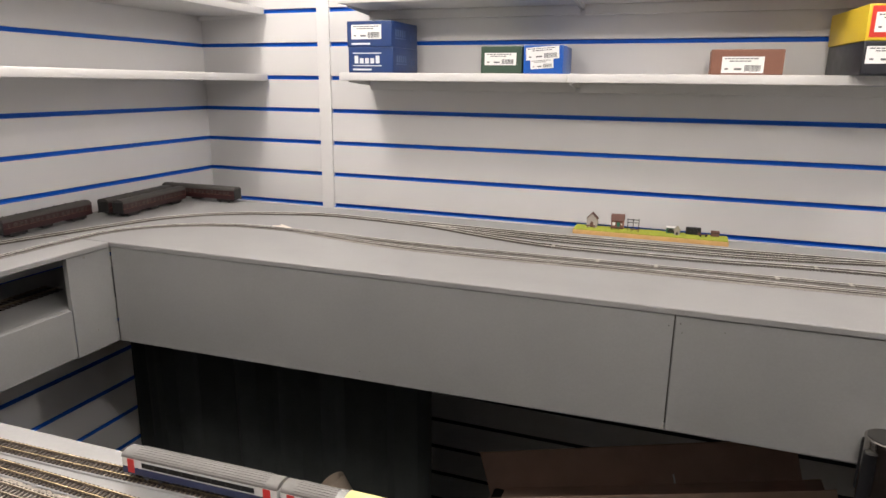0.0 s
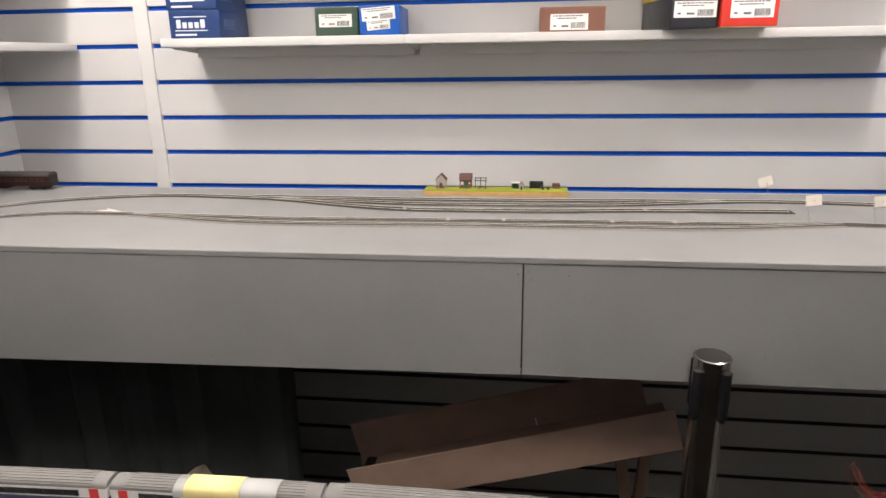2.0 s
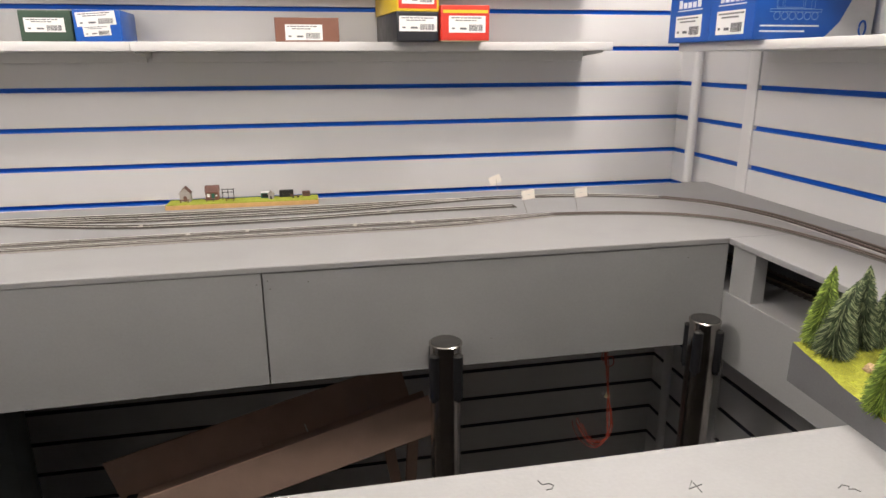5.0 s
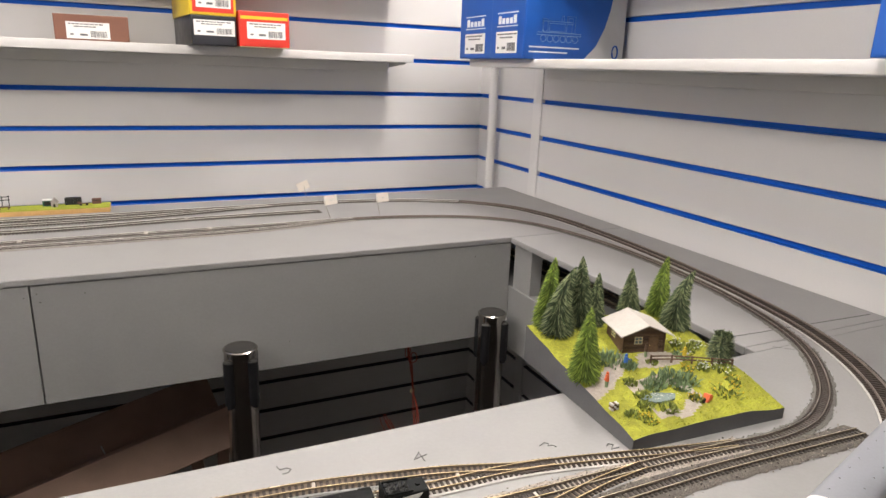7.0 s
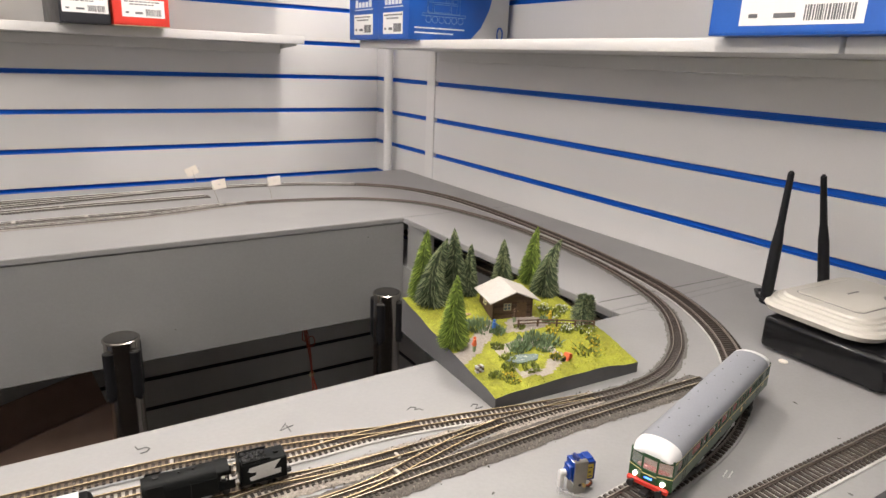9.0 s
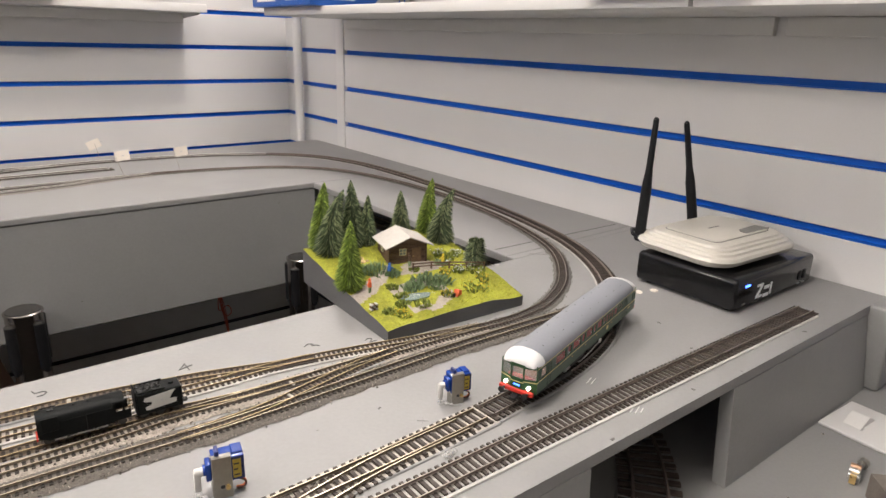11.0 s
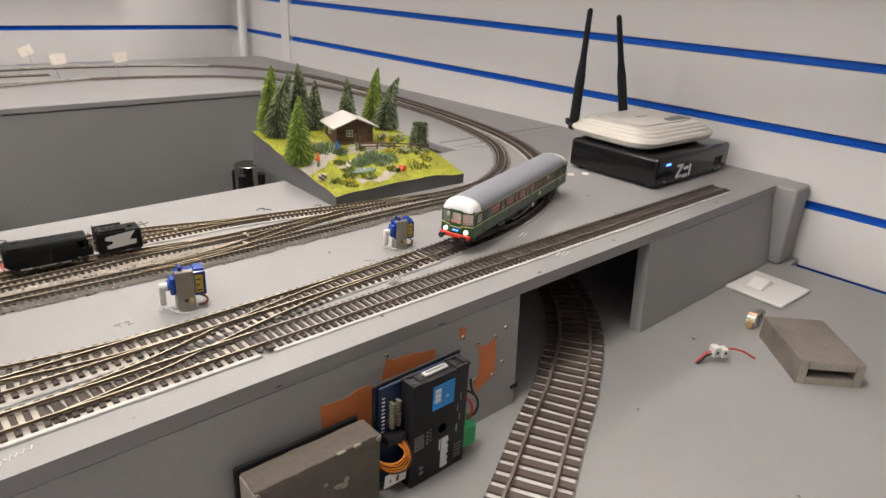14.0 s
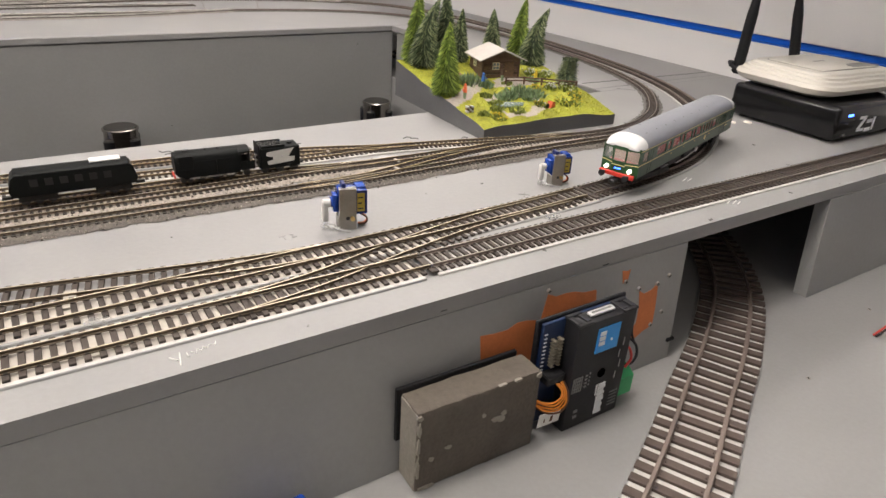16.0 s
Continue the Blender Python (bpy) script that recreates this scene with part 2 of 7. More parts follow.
part("lower_deck", box(B(), (WEST + 0.002, 0.3, 1.018), (-0.802, 1.5, 1.03), 0.001), GREY, west_board)
part("fascia_panel", box(B(), (-0.8, 0.3, 0.921), (-0.788, 1.203, 1.03), 0.001), GREY_FACE, west_board)
part("closing_panel", box(B(), (-0.802, 1.206, 0.918), (-0.789, 1.319, 1.144), 0.001), GREY_FACE, west_board)
for sy, sz in ((1.262, 0.965), (1.25, 1.137), (1.196, 0.923)):
    screw(west_board, -0.7885, sy, sz, "e")
east_board = thing("layout_board", "grey-painted side board over an open lower deck", "layout board")
part("board_top", box(B(), (1.322, 0.702, TOP - 0.012), (EAST - 0.002, 1.3155, TOP), 0.0012), GREY, east_board)
part("lower_deck", box(B(), (1.332, 0.6385, DECK - 0.014), (EAST - 0.002, 1.9, DECK), 0.001), GREY, east_board)
part("fascia_panel", box(B(), (1.328, 0.69, 0.9), (1.34, 1.328, DECK + 0.002), 0.001), GREY_FACE, east_board)
part("support_post", box(B(), (1.332, 1.245, DECK + 0.0005), (1.36, 1.312, TOP - 0.0125), 0.001), GREY_FACE, east_board)
south_board = thing("layout_board", "grey-painted board with a raised deck and a tunnel opening", "layout board")
part("board_top", prism(B(), [(-1.1, 0.344), (EAST - 0.002, 0.2893), (EAST - 0.002, 0.685), (0.75, 0.684), (0.42, 0.688), (0.1, 0.668), (-0.25, 0.6615), (-1.1, 0.648)], TOP - 0.012, TOP), GREY, south_board)
part("board_top", box(B(), (1.322, 0.6855, TOP - 0.012), (EAST - 0.002, 0.7013, TOP), 0.0008), GREY, south_board)
part("lower_deck", prism(B(), [(-1.1, -0.35), (1.6, -0.35), (1.6, 0.25), (EAST - 0.002, 0.25), (EAST - 0.002, 0.638), (-1.1, 0.638)], DECK - 0.014, DECK), GREY, south_board)


def fascia_y(x, z):
    """The front fascia's face, which leans back to meet the board's edge."""
    return 0.345 - 0.02058 * (x + 1.1) - 0.016 * (TOP - 0.0125 - z) / 0.1025


def front_panel(top, low, thick):
    """A leaning panel between two upper and two lower ends."""
    bm = B()
    ring = [(top[0], TOP - 0.0125), (top[1], TOP - 0.0125), (low[1], DECK + 0.0005), (low[0], DECK + 0.0005)]
    face = [bm.verts.new((x, fascia_y(x, z), z)) for x, z in ring]
    back = [bm.verts.new((x, fascia_y(x, z) + thick, z)) for x, z in ring]
    bm.faces.new(face)
    bm.faces.new(back[::-1])
    for k in range(4):
        bm.faces.new((face[k], back[k], back[(k + 1) % 4], face[(k + 1) % 4]))
    bmesh.ops.recalc_face_normals(bm, faces=bm.faces)
    part("fascia_panel", bm, GREY_FACE, south_board)


front_panel((-1.1, 1.029), (-1.1, 1.016), 0.012)
front_panel((1.247, 1.576), (1.2315, 1.576), 0.014)
# Linings take the darkened colour in place of the tunnel's deep shade.
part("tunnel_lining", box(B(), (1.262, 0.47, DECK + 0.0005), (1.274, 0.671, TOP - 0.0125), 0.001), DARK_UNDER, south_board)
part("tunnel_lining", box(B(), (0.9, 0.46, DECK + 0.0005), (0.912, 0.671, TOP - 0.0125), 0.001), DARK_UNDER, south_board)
part("closing_panel", prism(B(), [(-1.1, 0.639), (0.1, 0.642), (0.75, 0.671), (1.33, 0.672), (1.33, 0.684), (0.75, 0.683), (0.1, 0.654), (-1.1, 0.651)], DECK + 0.0005, TOP - 0.0125), GREY_FACE, south_board)
part("end_post", box(B(), (1.579, 0.26, DECK + 0.0005), (1.63, 0.2935, TOP + 0.001), 0.0045, 3), GREY_FACE, south_board)


# ---- track ----
SLEEPER = material("brown_black_sleeper_plastic", (0.046, 0.034, 0.027), 0.6, vary=0.12, scale=60, island=0.18)
SLEEPER_GREY = material("dusty_grey_brown_sleeper", (0.042, 0.034, 0.028), 0.75, vary=0.15, scale=80, island=0.2)
SLEEPER_DUSTY = material("pale_dusty_sleeper", (0.1, 0.086, 0.072), 0.75, vary=0.15, scale=80, island=0.1)
RAIL_TOP = material("polished_nickel_rail_head", (0.8, 0.69, 0.52), 0.25, 0.5, vary=0.06, scale=30)
RAIL_BRIGHT = material("silvery_nickel_rail_head", (0.88, 0.85, 0.79), 0.3, 0.25, vary=0.08, scale=25)
RAIL_DULL = material("dull_grey_brown_rail", (0.34, 0.305, 0.26), 0.4, 0.7, vary=0.1, scale=40)
RAIL_SIDE = material("tarnished_rail_side", (0.15, 0.115, 0.08), 0.45, 0.6, vary=0.15, scale=60)
RAIL_DARK = material("dark_tarnished_rail_web", (0.07, 0.055, 0.042), 0.5, 0.4, vary=0.15, scale=60)
RUST = material("brown_painted_rail", (0.19, 0.15, 0.13), 0.55, vary=0.12, scale=60)
BRASS_TOP = material("yellowed_nickel_rail_head", (0.86, 0.67, 0.39), 0.25, 0.5, vary=0.08, scale=30)
BALLAST = material("grey_stone_ballast", (0.235, 0.208, 0.18), 0.9, vary=0.5, scale=260, bump=1.0, fine=900, island=0.9)
BALLAST_TAN = material("pale_tan_ballast", (0.33, 0.305, 0.28), 0.9, vary=0.35, scale=260, bump=1.0, fine=900, island=0.6)
BALLAST_DULL = material("dull_grey_ballast", (0.19, 0.182, 0.165), 0.9, vary=0.3, scale=260, bump=1.0, fine=900, island=0.35)
FOAM_EDGE = material("white_foam_edge", (0.6, 0.585, 0.56), 0.7, vary=0.06, scale=50, stain=0.12, stain_scale=30)
UNDERLAY = material("white_foam_underlay", (0.46, 0.425, 0.38), 0.7, vary=0.05, scale=50, stain=0.1, stain_scale=30)
BED_GREY = material("dusty_grey_track_bed", (0.27, 0.258, 0.242), 0.85, vary=0.15, scale=60, bump=0.4, stain=0.25, stain_scale=40)
BED_PALE = material("pale_dusty_track_bed", (0.46, 0.445, 0.42), 0.85, vary=0.15, scale=60, bump=0.4, stain=0.2, stain_scale=40)
JOINER = material("cream_plastic_rail_joiner", (0.4, 0.37, 0.32), 0.5)


def sweep(bm, pts, heads, section, mats):
    """A closed section (offset, height) drawn along a level run."""
    n, rings = len(section), []
    for p, h in zip(pts, heads):
        side = Vector((-h.y, h.x, 0))
        rings.append([bm.verts.new(p + side * a + Vector((0, 0, b))) for a, b in section])
    for a, b in zip(rings, rings[1:]):
        for k in range(n):
            f = bm.faces.new((a[k], b[k], b[(k + 1) % n], a[(k + 1) % n]))
            f.material_index = mats[k]
    for ring, flip in ((rings[0], False), (rings[-1], True)):
        f = bm.faces.new(ring[::-1] if flip else ring)
        f.material_index = mats[0]


SCALES = {  # gauge, sleeper length, width, thickness, spacing, rail height, rail head width
    "OO": (0.0165, 0.0302, 0.0035, 0.0018, 0.0072, 0.0025, 0.00105),
    "N": (0.009, 0.0175, 0.0027, 0.0014, 0.0052, 0.0019, 0.0009),
    "O": (0.032, 0.0625, 0.0072, 0.0028, 0.0136, 0.0038, 0.0019),
}


def track(label, ctrl, scale, z, singles=False, ballast=0.0, underlay=0.0, sleeper=None, top=None, group="", web=None, foam=None, strip=0, strip_mat=None, stones=None, fine=False, head=1.0, bed=None):
    """A run of track on the board: two rails of a real section, and sleepers of their own where one can tell them apart."""
    gauge, sl, sw, st, gap, rh, rw = SCALES[scale]
    gravel = stones or BALLAST
    rw *= head
    if fine:
        sw, gap = 0.0034, 0.0065
    run = thing("railway_track", label, "railway track", group=group)
    base = z
    if ballast:
        p, h = curve_points(ctrl, 0.006)
        bm = B()
        w = ballast / 2
        rings = []
        for i, (q, d) in enumerate(zip(p, h)):
            side = Vector((-d.y, d.x, 0))
            j = [random.uniform(-0.0012, 0.0012) + 0.0025 * noise.noise(q * 60 + Vector((0, 0, 5 * e))) for e in range(2)]
            rings.append([bm.verts.new(q + side * o + Vector((0, 0, z + zz))) for o, zz in
                          ((-w + j[0], 0.0004), (-w * 0.72, 0.0019), (-w * 0.3, 0.002), (w * 0.3, 0.002), (w * 0.72, 0.0019), (w + j[1], 0.0004))])
        for a, b in zip(rings, rings[1:]):
            for k in range(5):
                bm.faces.new((a[k], b[k], b[k + 1], a[k + 1]))
        part("ballast_bed", bm, gravel, run)
        loose = B()
        for i in range(0, len(p) - 1):
            side = Vector((-h[i].y, h[i].x, 0))
            for _ in range(13):
                o = random.uniform(-w, w) * random.choice((1.0, 1.0, 1.1, 1.18))
                c = p[i] + side * o + h[i] * random.uniform(0, 0.006) + Vector((0, 0, z + (0.002 if abs(o) < 0.75 * w else 0.001)))
                r = random.uniform(0.0004, 0.0008) if abs(o) < sl / 2 else random.uniform(0.0005, 0.0014)
                a = random.uniform(0, 3)
                v = [loose.verts.new(c + Vector((r * math.cos(a + k * 2.094), r * math.sin(a + k * 2.094), -0.0003))) for k in range(3)]
                t = loose.verts.new(c + Vector((random.uniform(-r, r) * 0.4, 0, r * 0.9)))
                for k in range(3):
                    loose.faces.new((v[k], v[(k + 1) % 3], t))
        part("loose_ballast", loose, gravel, run, smooth=False, kind="stuff")
        base = z + 0.0014
    if underlay:
        p, h = curve_points(bed or ctrl, 0.02)
        bm = B()
        u2 = underlay / 2
        sweep(bm, p, h, [(-u2 - 0.0022, z + 0.0001), (-u2 - 0.0016, z + 0.0012), (-u2, z + 0.0016), (u2, z + 0.0016), (u2 + 0.0016, z + 0.0012), (u2 + 0.0022, z + 0.0001)], [1, 1, 0, 1, 1, 0])
        part("foam_underlay", bm, [foam or UNDERLAY, GREY_FACE], run)
        if strip:
            bm = B()
            u2 = sl / 2 + 0.0004
            sweep(bm, p, h, [(strip * (u2 + 0.002), z + 0.0001), (strip * (u2 + 0.0017), z + 0.0014), (strip * (u2 - 0.0004), z + 0.0019), (strip * (u2 - 0.0004), z + 0.0001)], [0] * 4)
            bmesh.ops.recalc_face_normals(bm, faces=bm.faces)
            part("foam_edge", bm, strip_mat or FOAM_EDGE, run, "pale foam edge strip")
        base = z + 0.0015
    p, h = curve_points(ctrl, gap)
    mat = sleeper or SLEEPER
    if singles:
        bm = box(B(), (-sw / 2, -sl / 2, 0), (sw / 2, sl / 2, st), 0.0003)
        for s in (-1, 1):
            for e in (-1, 1):
                y = s * gauge / 2 + e * rw * 1.3
                box(bm, (-sw * 0.25, y - 0.0005, st), (sw * 0.25, y + 0.0005, st + 0.0007))
        first = part("sleeper", bm, mat, run, smooth=False)
        rest = B()
        for i, (q, d) in enumerate(zip(p, h)):
            if i >= 300:
                box(rest, (-sw / 2, -sl / 2, 0), (sw / 2, sl / 2, st), at=pose(q.x, q.y, base, 0, 0, math.degrees(math.atan2(d.y, d.x))))
                continue
            at = pose(q.x, q.y, base + random.uniform(0, 0.0002), 0, 0, math.degrees(math.atan2(d.y, d.x)) + random.uniform(-0.8, 0.8))
            if i:
                again(first, run, at)
            else:
                first.matrix_basis = at
        if rest.verts:
            part("sleeper_run", rest, mat, run, smooth=False, kind="stuff")
        else:
            rest.free()
    else:
        bm = B()
        for q, d in zip(p, h):
            box(bm, (-sw / 2, -sl / 2, 0), (sw / 2, sl / 2, st), at=pose(q.x, q.y, base, 0, 0, math.degrees(math.atan2(d.y, d.x))))
        part("sleeper_run", bm, mat, run, smooth=False, kind="stuff")
    p, h = curve_points(ctrl, 0.012)
    b0, k = base + st, 1 if head > 1 else 0
    for s in (-1, 1):
        o, f = s * (gauge / 2 + rw / 2), rw * (0.72 if scale == "N" else 1.0)
        sec = [(o - f, b0), (o - f, b0 + rh * 0.2), (o - rw * 0.25, b0 + rh * 0.3), (o - rw / 2, b0 + rh * 0.65), (o - rw / 2, b0 + rh),
               (o + rw / 2, b0 + rh), (o + rw / 2, b0 + rh * 0.65), (o + rw * 0.25, b0 + rh * 0.3), (o + f, b0 + rh * 0.2), (o + f, b0)]
        bm = B()
        sweep(bm, p, h, sec, [0, 0, 0, k, 1, k, 0, 0, 0, 0])
        part("rail", bm, [web or RAIL_SIDE, top or RAIL_TOP], run)
    return run, b0 + rh


def frog(parent, x, y, z, turn, size=1.0):
    """The pale insulating web between diverging rails."""
    bm = box(B(), (-0.0035 * size, -0.0105 * size, 0), (0.0035 * size, 0.0105 * size, 0.0014), 0.0004)
    part("insulating_web", bm, JOINER, parent, at=pose(x, y, z, 0, 0, turn))


OUTER = [(0.2, 0.398), (0.62, 0.393), (0.85, 0.391), (1.0, 0.3945), (1.09, 0.4025), (1.16, 0.417), (1.225, 0.443), (1.305, 0.492), (1.375, 0.56), (1.433, 0.65), (1.474, 0.755),
         (1.507, 0.91), (1.528, 1.09), (1.536, 1.29), (1.525, 1.46), (1.475, 1.6), (1.38, 1.695), (1.26, 1.748), (1.12, 1.775), (0.98, 1.782), (0.887, 1.776), (0.75, 1.75), (0.617, 1.727),
         (0.486, 1.717), (0.2, 1.714), (0.02, 1.73), (-0.19, 1.753), (-0.45, 1.775), (-0.609, 1.742), (-0.75, 1.678), (-0.854, 1.579), (-0.912, 1.448), (-0.953, 1.323), (-0.99, 1.212), (-1.01, 1.1), (-1.02, 0.7)]
_, RAIL_OO = track("dark-sleepered main line of model track on white foam", OUTER[:4], "OO", TOP, singles=True, underlay=0.0335)
track("dark-sleepered curve of model track round the corner", OUTER[3:17], "OO", TOP, singles=True, underlay=0.031, foam=BED_GREY, strip=1, strip_mat=BED_PALE, top=RAIL_DULL, web=RUST, fine=True)
track("dark-sleepered main line of model track along the back board", OUTER[16:], "OO", TOP, sleeper=SLEEPER_DUSTY, web=RAIL_DARK, top=RAIL_BRIGHT, head=1.5, fine=True)
track("dark-sleepered dead-end siding of model track on white foam", [(0.15, 0.366), (0.62, 0.353), (0.8, 0.349)], "OO", TOP, singles=True, underlay=0.0325, strip=-1)
track("dark-sleepered dead-end siding of model track on grey bed", [(0.8, 0.349), (1.0, 0.3445), (1.487, 0.331)], "OO", TOP, singles=True, underlay=0.027, foam=BED_PALE, strip=-1, fine=True, top=RAIL_DULL, web=RUST)
cross, _ = track("diverging crossover of model track between two lines", [(0.97, 0.3915), (0.88, 0.3885), (0.8, 0.3765), (0.73, 0.361), (0.66, 0.3525)], "OO", TOP + 0.0004, singles=True)
frog(cross, 0.823, 0.381, TOP + 0.0017, 8)
fan, _ = track("diverging point of model track on the front board", [(0.82, 0.3915), (0.72, 0.396), (0.63, 0.412), (0.5, 0.436), (0.36, 0.457)], "OO", TOP + 0.0006, singles=True)
frog(fan, 0.588, 0.407, TOP + 0.002, -8)
frog(fan, 0.688, 0.401, TOP + 0.0018, -6)
frog(cross, 0.592, 0.352, TOP + 0.0016, -2)
frog(cross, 0.628, 0.357, TOP + 0.0014, 4)
track("inner loop line of model track beside the scenic strip", [(0.9, 1.777), (0.7, 1.773), (0.49, 1.764), (0.2, 1.7615), (0.0, 1.767), (-0.25, 1.772)], "OO", TOP + 0.0003, sleeper=SLEEPER_DUSTY, web=RAIL_DARK, top=RAIL_BRIGHT, head=1.5, fine=True)
back_siding, _ = track("passing siding of model track with an open end", [(-0.2, 1.7535), (-0.12, 1.733), (-0.038, 1.705), (0.06, 1.676), (0.16, 1.656), (0.26, 1.652), (0.48, 1.655), (0.69, 1.674), (0.995, 1.681)], "OO", TOP + 0.0005, sleeper=SLEEPER_DUSTY, web=RAIL_DARK, top=RAIL_BRIGHT, head=1.5, fine=True)
INNER = [(1.06, 0.5385), (1.136, 0.5265), (1.198, 0.5285), (1.25, 0.544), (1.314, 0.583), (1.384, 0.654), (1.43, 0.74), (1.47, 0.88), (1.49, 1.06), (1.483, 1.23), (1.44, 1.4), (1.35, 1.5), (1.225, 1.55), (1.1, 1.572), (1.0, 1.575)]
track("narrow ballasted inner curve of small-gauge track", INNER, "N", TOP, singles=True, ballast=0.025, top=RAIL_DULL, web=RUST, stones=BALLAST_DULL)
back_line, _ = track("ballasted back line of small-gauge track", [(1.0, 1.575), (0.85, 1.567), (0.5, 1.5655), (0.1, 1.557), (-0.1, 1.554), (-0.336, 1.567), (-0.532, 1.575), (-0.656, 1.559), (-0.78, 1.498), (-0.859, 1.398), (-0.877, 1.26), (-0.88, 1.13), (-0.88, 0.7)],
      "N", TOP, ballast=0.03, sleeper=SLEEPER_DUSTY, web=RAIL_DARK, top=RAIL_BRIGHT, head=1.5, stones=BALLAST_TAN)
track("ballasted passing line of small-gauge track", [(1.05, 1.5755), (0.95, 1.556), (0.85, 1.535), (0.7, 1.524), (0.3, 1.521), (-0.05, 1.512), (-0.2, 1.523), (-0.33, 1.547), (-0.45, 1.572)], "N", TOP + 0.0003, ballast=0.034, sleeper=SLEEPER_DUSTY, web=RAIL_DARK, top=RAIL_BRIGHT, head=1.5, stones=BALLAST_TAN)
for jx, jy in ((0.605, 1.564), (0.729, 1.567), (0.385, 1.564), (0.27, 1.561)):
    frog(back_line, jx, jy, TOP + 0.003, 0)
for jx, jy in ((0.69, 1.674), (0.16, 1.656)):
    frog(back_siding, jx, jy, TOP + 0.003, 3)
YARD_BED = material("dusty_brown_yard_bed", (0.2, 0.16, 0.122), 0.85, vary=0.2, scale=80, bump=0.4, stain=0.25, stain_scale=50)
YARD = "small-gauge yard tracks"
far_line, _ = track("bright-railed small-gauge yard line beside the board edge", [(0.925, 0.5725), (0.89, 0.5785), (0.86, 0.588), (0.825, 0.5985), (0.795, 0.605), (0.71, 0.621), (0.6, 0.63), (0.48, 0.6395), (0.366, 0.644), (0.2, 0.642), (0.04, 0.638), (-0.05, 0.634), (-0.2, 0.6285), (-0.5, 0.624)], "N", TOP + 0.0003, top=BRASS_TOP, group=YARD, singles=True, underlay=0.0165, foam=YARD_BED)
track("bright-railed small-gauge yard line on a pale foam strip", [(1.11, 0.5315), (1.05, 0.5435), (1.0, 0.555), (0.955, 0.5655), (0.921, 0.5725), (0.877, 0.5785), (0.834, 0.58), (0.806, 0.582), (0.72, 0.59), (0.6, 0.6), (0.4, 0.605)], "N", TOP, top=BRASS_TOP, group=YARD, singles=True, underlay=0.0165, foam=UNDERLAY, strip=1, strip_mat=BED_PALE)
track("bright-railed small-gauge yard line under parked engines", [(0.9, 0.5385), (0.86, 0.541), (0.825, 0.5455), (0.79, 0.552), (0.76, 0.558), (0.7, 0.5645), (0.6, 0.569), (0.4, 0.58), (0.1, 0.598), (-0.16, 0.6025), (-0.5, 0.5985)], "N", TOP + 0.0003, top=BRASS_TOP, group=YARD, singles=True, underlay=0.0165, foam=YARD_BED)
middle_line, _ = track("ballasted small-gauge yard line with tarnished rails", [(1.12, 0.5285), (1.03, 0.535), (0.96, 0.5375), (0.88, 0.5395), (0.82, 0.543), (0.78, 0.545), (0.716, 0.5435), (0.55, 0.548), (0.3, 0.557), (-0.1, 0.577), (-0.5, 0.574)], "N", TOP + 0.0002, ballast=0.03, sleeper=SLEEPER_GREY, group=YARD, singles=True)
track("ballasted small-gauge dead-end siding with tarnished rails", [(1.252, 0.499), (1.15, 0.504), (1.05, 0.508), (0.95, 0.508), (0.87, 0.5075), (0.806, 0.508), (0.765, 0.511), (0.69, 0.516), (0.55, 0.522), (0.3, 0.532), (-0.1, 0.549), (-0.5, 0.549)], "N", TOP + 0.0001, ballast=0.034, sleeper=SLEEPER_GREY, group=YARD, singles=True)
link, _ = track("bright-railed small-gauge link between yard lines", [(1.0, 0.5365), (0.95, 0.5315), (0.9, 0.522), (0.84, 0.511), (0.77, 0.5105)], "N", TOP + 0.0006, top=BRASS_TOP, group=YARD, singles=True, underlay=0.0165, foam=YARD_BED)
for web_on, jx, jy, turn in ((far_line, 0.836, 0.5885, -15), (link, 0.874, 0.517, 9), (middle_line, 0.885, 0.537, 0), (far_line, 0.716, 0.6195, -12)):
    frog(web_on, jx, jy, TOP + 0.003, turn, 0.42)
TUNNEL_LINE = [(0.765, 0.127), (0.845, 0.157), (0.924, 0.193), (1.0, 0.232), (1.077, 0.27), (1.166, 0.325), (1.238, 0.395), (1.292, 0.48), (1.33, 0.6)]
# The pale bed ends just past the portal to keep the tunnel dark.
track("wide brown track curving into the tunnel", TUNNEL_LINE, "O", DECK, bed=TUNNEL_LINE[:6], singles=True, underlay=0.0605, foam=FOAM_EDGE, sleeper=material("brown_chaired_sleeper", (0.085, 0.062, 0.052), 0.6, vary=0.15, scale=50, island=0.15), top=RUST, web=RUST)
track("wide brown track on the open lower deck", [(-0.93, 0.4), (-0.94, 0.9), (-0.96, 1.3)], "O", 1.0305)
track("wide brown track on the open lower deck", [(1.46, 0.75), (1.49, 1.1), (1.47, 1.6)], "O", DECK)


